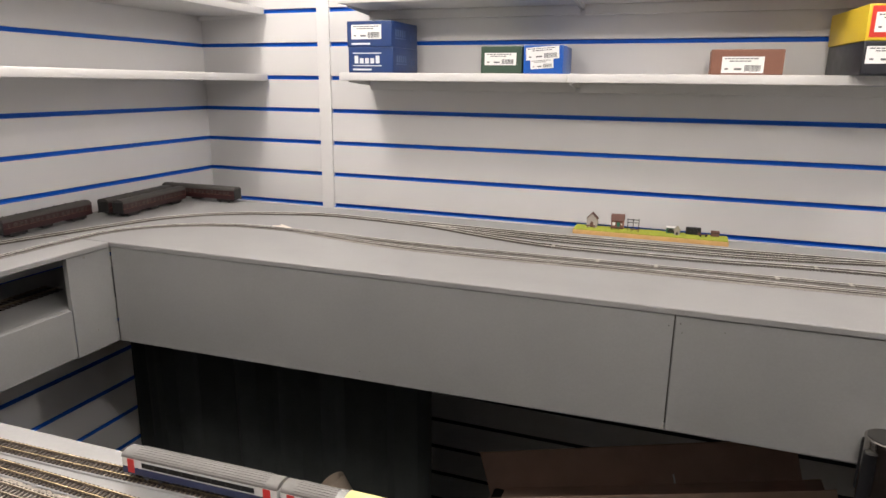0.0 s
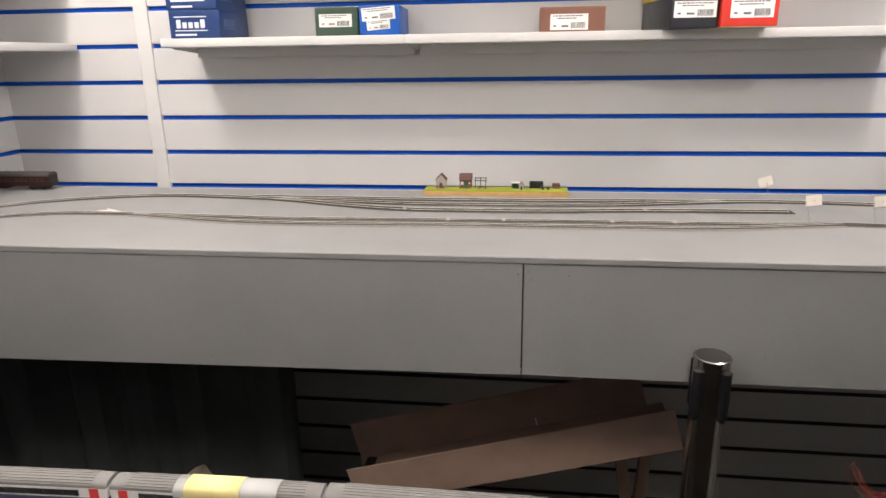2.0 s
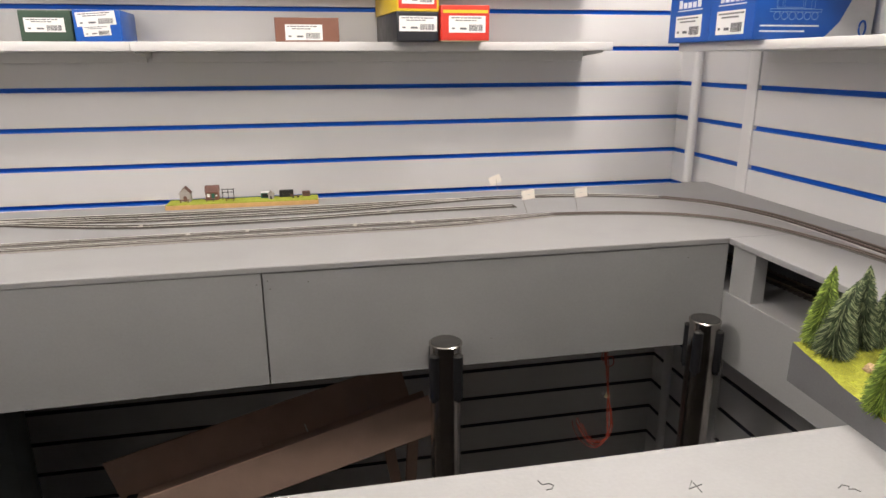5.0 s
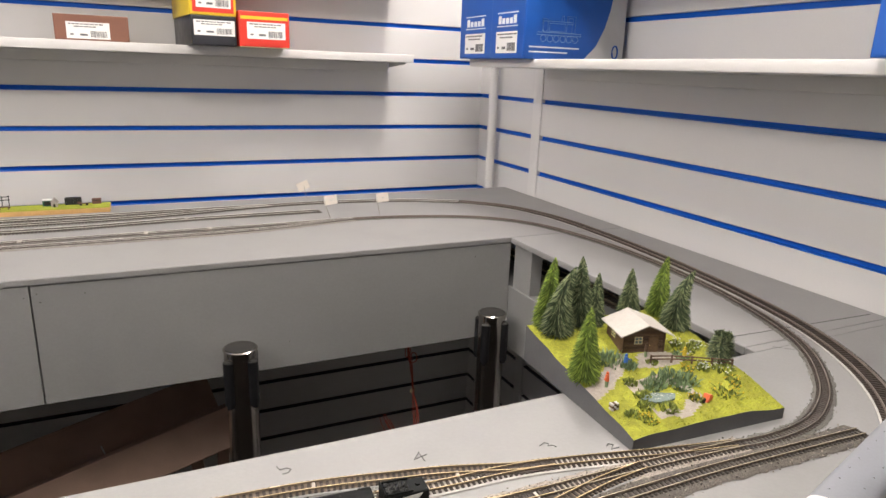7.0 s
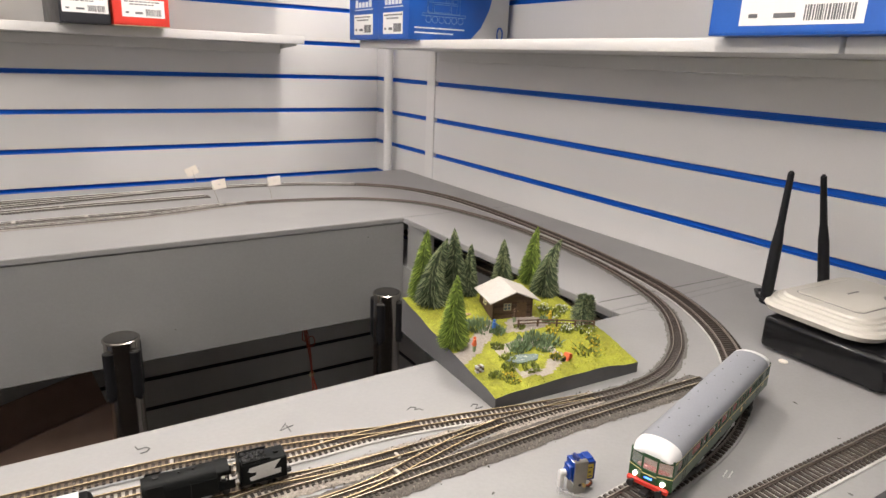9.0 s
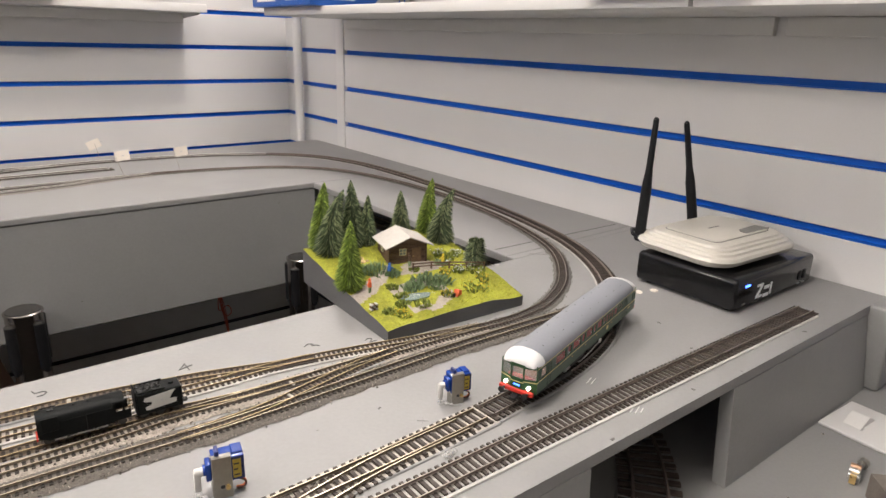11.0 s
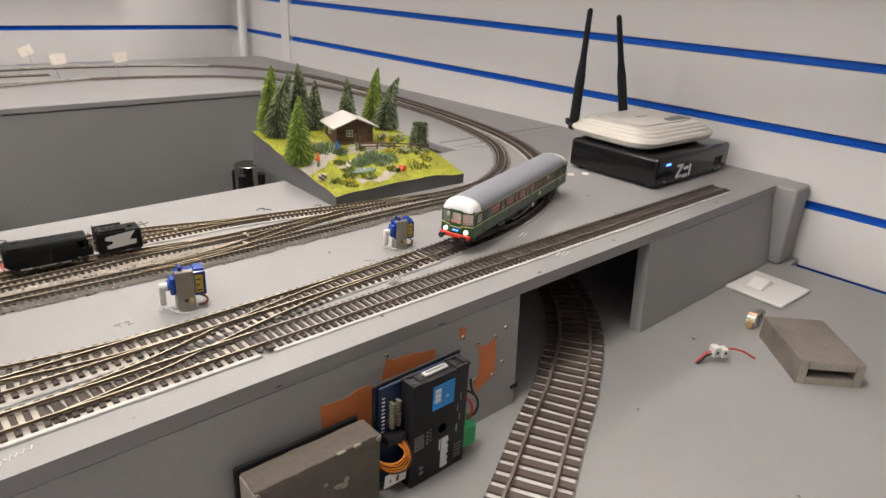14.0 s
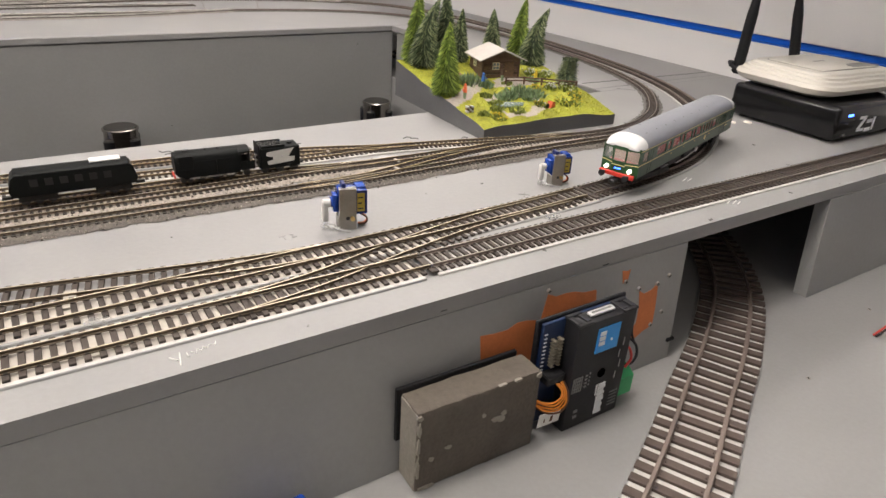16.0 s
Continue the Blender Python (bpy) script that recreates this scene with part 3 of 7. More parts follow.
# ---- shelves ----
def shelf(name, lo, hi, label, front):
    """A white melamine shelf board with a rounded front lip and brackets that hook into the slots."""
    t = thing(name, label, "shelf", group="wall shelves")
    part("board", box(B(), lo, hi, 0.002, 2), SHELF, t)
    for f in () if lo[0] > 1.0 else (0.0, 1.0):
        if front == "y":
            x = lo[0] + 0.004 + f * (hi[0] - lo[0] - 0.008)
            bm = prism(B(), [(hi[1], lo[2] - 0.014), (hi[1], lo[2]), (lo[1] + 0.05, lo[2]), (lo[1] + 0.05, lo[2] - 0.004)], x - 0.0015, x + 0.0015, "x")
        else:
            y = lo[1] + 0.004 + f * (hi[1] - lo[1] - 0.008)
            wall, tip = (hi[0], lo[0] + 0.03) if lo[0] > 0 else (lo[0], hi[0] - 0.03)
            bm = prism(B(), [(wall, lo[2] - 0.014), (wall, lo[2]), (tip, lo[2]), (tip, lo[2] - 0.004)], y - 0.0015, y + 0.0015, "y")
        part("bracket", bm, TRIM, t)
    if front == "y":
        bm = box(B(), (lo[0] + 0.006, hi[1] - 0.012, lo[2] - 0.026), (hi[0] - 0.006, hi[1], lo[2] - 0.0002), 0.001)
    elif lo[0] > 0:
        bm = box(B(), (hi[0] - 0.012, lo[1] + 0.006, lo[2] - 0.026), (hi[0], hi[1] - 0.006, lo[2] - 0.0002), 0.001)
    else:
        return t
    part("rear_flange", bm, SHELF, t, "white flange hooked on the wall")
    return t


for z in (1.531, 1.731, 1.931):
    shelf("wall_shelf", (-0.494, 1.874, z - 0.013), (0.1335, NORTH - 0.004, z + 0.008), "white melamine shelf on the back slatwall", "y")
    shelf("wall_shelf", (0.1342, 1.872, z - 0.013), (1.315, NORTH - 0.004, z + 0.008), "long white melamine shelf on the back slatwall", "y")
    shelf("wall_shelf", (WEST + 0.004, 0.9, z - 0.016), (-0.85, NORTH - 0.014, z + 0.005), "long white melamine shelf along a side slatwall", "x")
    shelf("wall_shelf", (1.385, 0.492, z - 0.018), (EAST - 0.004, 1.672, z), "long white melamine shelf along a side slatwall", "x")
    shelf("wall_shelf", (1.385, -0.7, z - 0.018), (EAST - 0.004, 0.487, z), "long white melamine shelf along a side slatwall", "x")


# ---- boxes on the shelves ----
LABEL = material("white_paper_label", (0.82, 0.81, 0.79), 0.6, vary=0.03, scale=80)
LABEL_INK = material("grey_small_print", (0.13, 0.13, 0.135), 0.6)
INK = material("black_print", (0.03, 0.03, 0.035), 0.6)
PALE_INK = material("white_print", (0.75, 0.77, 0.8), 0.5)
CARD_NAVY = material("navy_printed_card", (0.016, 0.045, 0.16), 0.35, vary=0.08, scale=30, stain=0.1, stain_scale=30)
CARD_BLUE = material("bright_blue_printed_card", (0.012, 0.095, 0.42), 0.32, vary=0.06, scale=30)
CARD_GREEN = material("dark_green_printed_card", (0.035, 0.07, 0.045), 0.45, vary=0.1, scale=40)
CARD_BROWN = material("terracotta_brown_card", (0.2, 0.085, 0.055), 0.55, vary=0.1, scale=40)
CARD_YELLOW = material("bright_yellow_card", (0.75, 0.53, 0.03), 0.4, vary=0.05, scale=40)
CARD_RED = material("bright_red_card", (0.62, 0.04, 0.025), 0.38, vary=0.06, scale=40)
CARD_BLACK = material("black_printed_card", (0.022, 0.023, 0.028), 0.35, vary=0.15, scale=40)
CARD_GREY = material("pale_grey_printed_card", (0.5, 0.5, 0.5), 0.45, vary=0.05)
CARD_CREAM = material("cream_card", (0.66, 0.58, 0.36), 0.5, vary=0.05)


def price_label(parent, face, x0, x1, z0, z1, at=0.0, tilt=0.0):
    """A white sticker with bars for the small print and a bar code. face: depth of the surface, looking along +y."""
    w, h = x1 - x0, z1 - z0
    place = pose((x0 + x1) / 2, face, (z0 + z1) / 2, 0, tilt, 0)
    sticker = part("price_label", box(B(), (-w / 2, -0.0004, -h / 2), (w / 2, 0.0, h / 2)), LABEL, parent, "white price sticker", at=place)
    bm = B()
    for k, (a, b) in enumerate(((0.06, 0.86), (0.18, 0.7))):
        z = h / 2 - h * (0.12 + 0.15 * k)
        x = -w / 2 + w * a
        while x < -w / 2 + w * b:
            word = random.uniform(0.05, 0.12) * w
            box(bm, (x, -0.0007, z - h * 0.04), (min(x + word, w / 2 - 0.002), -0.0004, z + h * 0.03))
            x += word + 0.02 * w
    box(bm, (-w * 0.42, -0.0007, -h * 0.3), (-w * 0.34, -0.0004, -h * 0.2))
    box(bm, (-w * 0.2, -0.0007, -h * 0.32), (-w * 0.02, -0.0004, -h * 0.2))
    part("print", bm, LABEL_INK, sticker, smooth=False, kind="stuff")
    bm = B()
    x = w * 0.05
    while x < w * 0.42:
        t = random.choice((0.006, 0.011, 0.016)) * w
        box(bm, (x, -0.0007, -h * 0.4), (x + t, -0.0004, -h * 0.02))
        x += t + random.choice((0.006, 0.011)) * w
    part("bar_code", bm, LABEL_INK, sticker, smooth=False, kind="stuff")


def shelf_box(label, w, d, h, mat, at, group=""):
    """A card box with softened edges and a lid seam; its front looks along -y."""
    t = thing("card_box", label, "box", at, group)
    part("carton", box(B(), (0, 0, 0), (w, d, h), 0.0012, 2), mat, t)
    part("end_flap", box(B(), (0.003, -0.0006, 0.003), (w - 0.003, 0.0004, h - 0.003)), mat, t)
    return t


def emblem(parent, face, x0, x1, z0, z1):
    """A maker's mark as plain shapes: two rules with rounded blocks between."""
    w, h = x1 - x0, z1 - z0
    bm = B()
    box(bm, (x0, face - 0.0006, z1 - h * 0.07), (x1, face, z1))
    box(bm, (x0, face - 0.0006, z0), (x1, face, z0 + h * 0.07))
    for k in range(5):
        a = x0 + w * (0.06 + 0.185 * k)
        tall = 0.72 if k in (0, 4) else 0.5
        box(bm, (a, face - 0.0006, z0 + h * 0.2), (a + w * 0.13, face, z0 + h * (0.2 + tall * 0.8)), 0.0008)
    part("emblem", bm, PALE_INK, parent, "pale printed emblem")


SH, SHN = 1.5312, 1.5392
for k, zz in ((0, SHN), (1, SHN + 0.0667)):
    t = shelf_box("navy blue card box with a pale emblem on a shelf", 0.134, 0.168, 0.0665, CARD_NAVY, pose(-0.466 - 0.003 * k, 1.88, zz, 0, 0, -0.5 - k), "navy boxes on the shelf")
    emblem(t, -0.0006, 0.014, 0.1, 0.017, 0.052) if k == 0 else price_label(t, -0.0006, 0.014, 0.104, 0.02, 0.057)
    side = B()
    box(side, (0.134, 0.02, 0.022), (0.1346, 0.09, 0.025), 0.0)
    for q in range(5):
        box(side, (0.134, 0.022 + 0.014 * q, 0.028), (0.1346, 0.031 + 0.014 * q, 0.046))
    for q in range(2):
        box(side, (0.134, 0.12 + 0.016 * q, 0.02), (0.1346, 0.13 + 0.016 * q, 0.036))
    part("side_print", side, material("faded_blue_print", (0.08, 0.12, 0.25), 0.5), t)
    part("small_print", box(B(), (0.014, -0.0012, 0.006), (0.07, -0.0006, 0.0105)), PALE_INK, t)
t = shelf_box("dark green card box with a white price sticker", 0.107, 0.15, 0.066, CARD_GREEN, pose(-0.09, 1.885, SHN, 0, 0, 0.5))
price_label(t, -0.0006, 0.01, 0.092, 0.02, 0.05)
t = shelf_box("bright blue card box with two white stickers", 0.098, 0.16, 0.068, CARD_BLUE, pose(0.0215, 1.882, SHN, 0, 0, 2))
price_label(t, -0.0006, 0.006, 0.088, 0.034, 0.064, tilt=-4)
price_label(t, -0.0011, 0.018, 0.075, 0.012, 0.034, tilt=-4)
t = shelf_box("terracotta brown card box with a white sticker", 0.152, 0.1, 0.056, CARD_BROWN, pose(0.456, 1.9, SHN, 0, 0, 0))
price_label(t, -0.0006, 0.024, 0.112, 0.004, 0.04)
t = shelf_box("black card box with a white price sticker", 0.102, 0.24, 0.066, CARD_BLACK, pose(0.737, 1.808, SHN, 0, 0, 5))
price_label(t, -0.0006, 0.006, 0.098, 0.022, 0.056)
t = shelf_box("yellow and red card box on a black box", 0.104, 0.24, 0.07, CARD_YELLOW, pose(0.736, 1.806, SHN + 0.0665, 0, 0, 5.5))
part("red_panel", box(B(), (0.006, -0.0012, 0.006), (0.098, -0.0006, 0.066)), CARD_RED, t)
price_label(t, -0.0012, 0.014, 0.092, 0.016, 0.054)
t = shelf_box("bright red card box with a cream base", 0.118, 0.23, 0.08, CARD_RED, pose(0.843, 1.806, SHN + 0.0012, 0, 0, 1))
part("cream_base", box(B(), (0.001, 0.001, -0.0011), (0.117, 0.229, 0.001)), CARD_CREAM, t)
part("yellow_band", box(B(), (0.004, -0.0012, 0.062), (0.114, -0.0006, 0.069)), CARD_YELLOW, t)
price_label(t, -0.0006, 0.018, 0.108, 0.018, 0.056)


def loco_box(label, at, w, d, h):
    """A large blue carton; its narrow end looks along -y, its long picture side along +x."""
    t = shelf_box(label, w, d, h, CARD_BLUE, at, "large blue cartons")
    emblem(t, -0.0006, w * 0.2, w * 0.8, h * 0.47, h * 0.68)
    price_label(t, -0.0006, w * 0.18, w * 0.8, h * 0.08, h * 0.4)
    return t


# large cartons on the side shelf: ends to the room, one picture side showing
t = loco_box("large bright blue carton with a white sticker", pose(1.362, 1.683, SH, 0, 0, -90), 0.164, 0.25, 0.142)
t = loco_box("large bright blue carton with a printed engine picture", pose(1.358, 1.517, SH, 0, 0, -90), 0.146, 0.262, 0.142)
bm = prism(B(), [(0.152, 0.001), (0.261, 0.001), (0.261, 0.141), (0.222, 0.141), (0.217, 0.11), (0.205, 0.07), (0.185, 0.032)], 0.1461, 0.1466, "x")
part("grey_swoosh", bm, CARD_GREY, t, "pale grey curved band")
bm = B()
for a, b, c, d in ((0.045, 0.118, 0.056, 0.078), (0.043, 0.056, 0.058, 0.082), (0.06, 0.1, 0.058, 0.074), (0.104, 0.126, 0.056, 0.09), (0.108, 0.12, 0.074, 0.086), (0.03, 0.142, 0.05, 0.055), (0.09, 0.096, 0.078, 0.09)):
    tube(bm, [(0.1464, a, c), (0.1464, b, c), (0.1464, b, d), (0.1464, a, d), (0.1464, a, c)], 0.0006, 4)
for k in range(6):
    hub = 0.046 + 0.0165 * k
    tube(bm, [(0.1464, hub + 0.007 * math.cos(q * 0.5236), 0.043 + 0.007 * math.sin(q * 0.5236)) for q in range(13)], 0.0007, 4)
part("engine_picture", bm, material("pale_blue_print", (0.2, 0.32, 0.56), 0.5), t, "pale outline of an engine")
bm = B()
box(bm, (0.1461, 0.012, 0.0235), (0.1466, 0.14, 0.0265))
box(bm, (0.1461, 0.012, 0.0135), (0.1466, 0.11, 0.0165))
part("small_print", bm, PALE_INK, t)
ring = B()
tube(ring, [(0.1468, 0.238 + 0.0075 * math.cos(a), 0.021 + 0.014 * math.sin(a)) for a in [2 * math.pi * k / 20 for k in range(21)]], 0.002, 6)
part("round_mark", ring, CARD_BLUE, t)
t = loco_box("bright blue carton with a large white sticker", pose(1.355, 0.634, SH, 0, 0, -90), 0.22, 0.2, 0.13)


# ---- flags, notes and marks on the boards ----
PAPER = material("off_white_paper", (0.8, 0.74, 0.66), 0.7, vary=0.04, scale=60)
STEEL = material("bright_steel_wire", (0.6, 0.6, 0.6), 0.3, 0.9)


def pin_flag(x, y, lean, turn, paper_turn, high=0.042, back=0.001):
    t = thing("pin_flag", "small white paper flag on a bent pin", "flag", pose(x, y, TOP, 0, 0, turn), "marker flags")
    top = (lean, 0, high)
    part("pin", cyl(B(), (0, 0, 0), top, 0.0006, seg=6), JOINER, t)
    bm = box(B(), (-back, -0.0002, -0.011), (0.031 - back, 0.0002, 0.011), 0.0)
    flag = part("paper", bm, PAPER, t, at=pose(*top, 0, paper_turn, 0))
    part("ink_spot", box(B(), (0.013, -0.0003, -0.001), (0.018, -0.0002, 0.0002)), CARD_GREY, flag)


pin_flag(1.004, 1.85, -0.007, -8, -22, 0.036, 0.018)
pin_flag(1.001, 1.605, -0.013, 0, -7)
pin_flag(1.124, 1.605, -0.008, 0, -5)
t = thing("paper_flag", "white paper flag lying flat on the board", "flag", pose(-0.548, 1.602, TOP + 0.0003, 0, 0, -20))
part("paper", prism(B(), [(0, 0), (0.05, 0.004), (0.075, 0.012), (0.05, 0.018), (0.0, 0.026), (0.018, 0.014)], 0, 0.0012), PAPER, t)
t = thing("paper_scrap", "torn white paper spots beside a black unit", "paper", pose(1.364, 0.494, TOP))
for k, (a, b) in enumerate(((0, 0), (0.022, -0.009))):
    part("scrap", cyl(B(), (a, b, 0), (a, b, 0.0012), 0.0055, 0.005, 14), PAPER, t)

PENCIL = material("dark_pencil_line", (0.09, 0.09, 0.09), 0.8)
GREY_PENCIL = material("faint_pencil_line", (0.237, 0.235, 0.23), 0.8)
CHALK = material("white_chalk_line", (0.72, 0.72, 0.7), 0.9)


def scribble(label, strokes, at, mat=PENCIL, r=0.00055):
    """Hand-drawn lines lying on a board."""
    t = thing("pencil_mark", label, "mark", at, kind="structure")
    bm = B()
    for s in strokes:
        tube(bm, [(a, b, 0.0002) for a, b in s], r, 5)
    part("line", bm, mat, t)


FIVE = [[(0, 0.012), (0, 0.006), (0.006, 0.005), (0.008, 0.001), (0.004, -0.002), (-0.001, -0.001)]]
FOUR = [[(0.004, 0.012), (-0.006, 0.004), (0.008, 0.005)], [(0.003, 0.009), (0.001, -0.003)]]
THREE = [[(-0.006, 0.006), (0.0, 0.009), (0.004, 0.006), (0.001, 0.003), (0.006, 0.002), (0.008, -0.002)]]
scribble("hand-drawn pencil figure beside the yard track", FIVE, pose(0.697, 0.652, TOP, 0, 0, 15))
scribble("hand-drawn pencil figure beside the yard track", FOUR, pose(0.818, 0.625, TOP, 0, 0, 10))
scribble("hand-drawn pencil figure beside the yard track", THREE, pose(0.938, 0.598, TOP, 0, 0, 0))
scribble("hand-drawn pencil figure beside the yard track", [[(-0.004, 0.006), (0.0, 0.009), (0.004, 0.006), (-0.003, 0.0), (0.006, 0.0)]], pose(0.996, 0.573, TOP, 0, 0, 0))
scribble("faint pencil letters beside the front track", [[(0, 0), (0.005, 0)], [(0.0025, 0), (0.0025, -0.0055)], [(0.0075, 0), (0.011, -0.0008), (0.0078, -0.005), (0.0115, -0.005)]], pose(0.727, 0.435, TOP, 0, 0, 5), GREY_PENCIL, 0.00025)
scribble("faint pencil letters beside the front track", [[(0, 0), (0.007, -0.007)], [(0.007, 0), (0.0, -0.007)]], pose(0.945, 0.423, TOP, 0, 0, 5), GREY_PENCIL, 0.0003)
scribble("white chalk scrawl on the board edge", [[(-0.007, 0.004), (-0.004, -0.001)], [(-0.001, 0.005), (-0.005, -0.006)], [(0.002, 0.003), (0.0015, -0.001)], [(0.004, 0.002), (0.006, -0.0005), (0.0075, 0.0025), (0.009, 0.0), (0.011, 0.0025), (0.0125, 0.0), (0.0145, 0.0025), (0.017, 0.0005), (0.0185, 0.003)]], pose(0.632, 0.3225, TOP, 0, 0, 10), CHALK, 0.0004)
scribble("white chalk ticks beside the siding", [[(0, 0), (0.01, 0.008)], [(0.004, -0.002), (0.014, 0.006)], [(0.009, -0.003), (0.016, 0.003)]], pose(1.105, 0.321, TOP, 0, 0, -20), CHALK, 0.0006)
scribble("white chalk ticks beside the main line", [[(0, 0), (0.01, 0.008)], [(0.004, -0.002), (0.014, 0.006)]], pose(1.115, 0.378, TOP, 0, 0, -20), CHALK, 0.0006)
scribble("dark ruled joint line across the boards", [[(0, 0), (0.29, -0.012)]], pose(1.33, 0.735, TOP), PENCIL, 0.0005)
scribble("faint pencil lines on the corner board", [[(0, 0), (0.06, -0.004)], [(0.06, -0.012), (0.064, -0.03)], [(-0.02, -0.01), (0.0, -0.028), (0.02, -0.03)]], pose(1.38, 0.7, TOP), GREY_PENCIL, 0.0003)


GLUE = glass("clear_glue", (0.75, 0.75, 0.73), 0.22)
for gx, gy, n in ((0.935, 0.369, 7), (0.6, 0.377, 4)):
    t = thing("glue_blob", "clear crumpled blob of glue between the tracks", "glue", pose(gx, gy, TOP), "glue blobs")
    bm = B()
    for k in range(n):
        bmesh.ops.create_icosphere(bm, subdivisions=2, radius=random.uniform(0.0022, 0.0036), matrix=Matrix.Translation((random.uniform(-0.007, 0.007), random.uniform(-0.0025, 0.0025), 0.0014)) @ Matrix.Diagonal((1.3, 1, 0.8, 1)))
    part("blob", bm, GLUE, t)
SPECK = material("dark_paint_chip", (0.1, 0.095, 0.09), 0.8)
specks = [(0.986, 0.331), (1.035, 0.329), (0.892, 0.329), (1.264, 0.3), (0.84, 0.332), (1.06, 0.3055), (0.7, 0.319), (1.19, 0.31), (1.42, 0.305), (0.87, 0.46), (0.93, 0.458), (1.3, 0.42), (0.66, 0.47), (1.27, 0.36)]
for k, (px, py) in enumerate(specks):
    t = thing("paint_chip", "tiny dark chip in the grey paint", "paint chip", pose(px, py, TOP, 0, 0, 40 * k), "paint chips", "structure")
    w = 0.0012 + 0.0009 * (k % 3)
    part("chip", prism(B(), [(-w, 0), (-w * 0.3, w * 0.6), (w, w * 0.3), (w * 0.6, -w * 0.5)], 0.0, 0.0003), SPECK if k % 3 else GREY_PENCIL, t)


# ---- electronics on the front board ----
BLACK_GLOSS = material("glossy_black_plastic", (0.008, 0.008, 0.009), 0.16, vary=0.1, scale=30, spec=0.4)
BLACK_MATT = material("matt_black_plastic", (0.012, 0.012, 0.0135), 0.45, vary=0.1, scale=40, spec=0.2)
CREAM_PLASTIC = material("cream_white_plastic", (0.6, 0.575, 0.515), 0.35, vary=0.03, scale=20, coat=0.2)
GREY_PLASTIC = material("dark_grey_window_plastic", (0.16, 0.155, 0.145), 0.4)
BLUE_LED = material("blue_indicator_light", (0.05, 0.15, 1.0), 0.3, emit=6.0)

unit = thing("command_station", "glossy black control box with a pale logo and blue light", "control box", pose(1.395, 0.38, TOP, 0, 0, -1.5))
part("case", box(B(), (0, 0, 0.003), (0.204, 0.146, 0.044), 0.006, 3), BLACK_GLOSS, unit)
for fx, fy in ((0.015, 0.015), (0.186, 0.015), (0.015, 0.13), (0.186, 0.13)):
    part("rubber_foot", cyl(B(), (fx, fy, 0), (fx, fy, 0.004), 0.006, seg=14), BLACK_MATT, unit)
part("status_light", box(B(), (0.02, -0.0006, 0.0315), (0.032, 0.0004, 0.0345), 0.0008), BLUE_LED, unit, "glowing blue status light")
bm = B()
prism(bm, [(0.052, 0.026), (0.064, 0.026), (0.064, 0.0235), (0.0565, 0.014), (0.064, 0.014), (0.064, 0.0115), (0.052, 0.0115), (0.052, 0.014), (0.0595, 0.0235), (0.052, 0.0235)], -0.0007, 0.0002, "y")
for lo, hi in (((0.0665, 0.0185), (0.0765, 0.022)), ((0.0665, 0.01), (0.0765, 0.0135)), ((0.079, 0.0105), (0.0815, 0.0235))):
    box(bm, (lo[0], -0.0007, lo[1]), (hi[0], 0.0002, hi[1]))
part("logo_shape", bm, PALE_INK, unit, "pale angular logo shape", at=pose(-0.016, 0, -0.004) @ Matrix.Diagonal((1.28, 1, 1.28, 1)))
for k in range(2):
    part("button", box(B(), (0.162 + 0.013 * k, -0.001, 0.013), (0.17 + 0.013 * k, 0.0006, 0.026), 0.001, 2), BLACK_MATT, unit)
    part("label_bar", box(B(), (0.163 + 0.013 * k, -0.0007, 0.0075), (0.169 + 0.013 * k, 0.0002, 0.0085)), PALE_INK, unit)
part("socket", box(B(), (0.018, -0.0006, 0.008), (0.026, 0.0004, 0.0105), 0.0004), GREY_PLASTIC, unit)

router = thing("wireless_router", "cream-white router with two black antennas on a box", "router", pose(1.491, 0.466, TOP + 0.0446, 0, 0, -4))


def rounded(w, d, r, n=7):
    pts = []
    for cx, cy, a0 in ((w - r, d - r, 0), (-w + r, d - r, 90), (-w + r, -d + r, 180), (w - r, -d + r, 270)):
        for k in range(n):
            a = radians(a0 + 90 * k / (n - 1))
            pts.append((cx + r * math.cos(a), cy + r * math.sin(a)))
    return pts


def stack(bm, levels, m=0):
    """A rounded body from level outlines (half width, half depth, corner, height)."""
    rings = [[bm.verts.new((x, y, z)) for x, y in rounded(w, d, r)] for w, d, r, z in levels]
    for a, b in zip(rings, rings[1:]):
        for k in range(len(a)):
            bm.faces.new((a[k], a[(k + 1) % len(a)], b[(k + 1) % len(a)], b[k])).material_index = m
    bm.faces.new(rings[0][::-1]).material_index = m
    bm.faces.new(rings[-1]).material_index = m
    return bm


part("body", stack(B(), [(w * 1.03, d * 1.15, r * 1.08, z) for w, d, r, z in [(0.075, 0.046, 0.02, 0.0), (0.09, 0.06, 0.03, 0.006), (0.094, 0.064, 0.032, 0.013), (0.092, 0.062, 0.031, 0.017), (0.088, 0.0585, 0.029, 0.0185),
                         (0.087, 0.0575, 0.029, 0.0215), (0.083, 0.0535, 0.027, 0.0225), (0.082, 0.0525, 0.026, 0.0252), (0.078, 0.049, 0.024, 0.026), (0.0765, 0.0475, 0.024, 0.0285), (0.07, 0.043, 0.02, 0.0295)]]), CREAM_PLASTIC, router)
part("top_panel", stack(B(), [(0.062, 0.04, 0.008, 0.0296), (0.062, 0.04, 0.008, 0.0304), (0.061, 0.039, 0.008, 0.0309)]), CREAM_PLASTIC, router)
part("panel_groove", stack(B(), [(0.0635, 0.0415, 0.0085, 0.0294), (0.0635, 0.0415, 0.0085, 0.02975)]), GREY_PLASTIC, router)
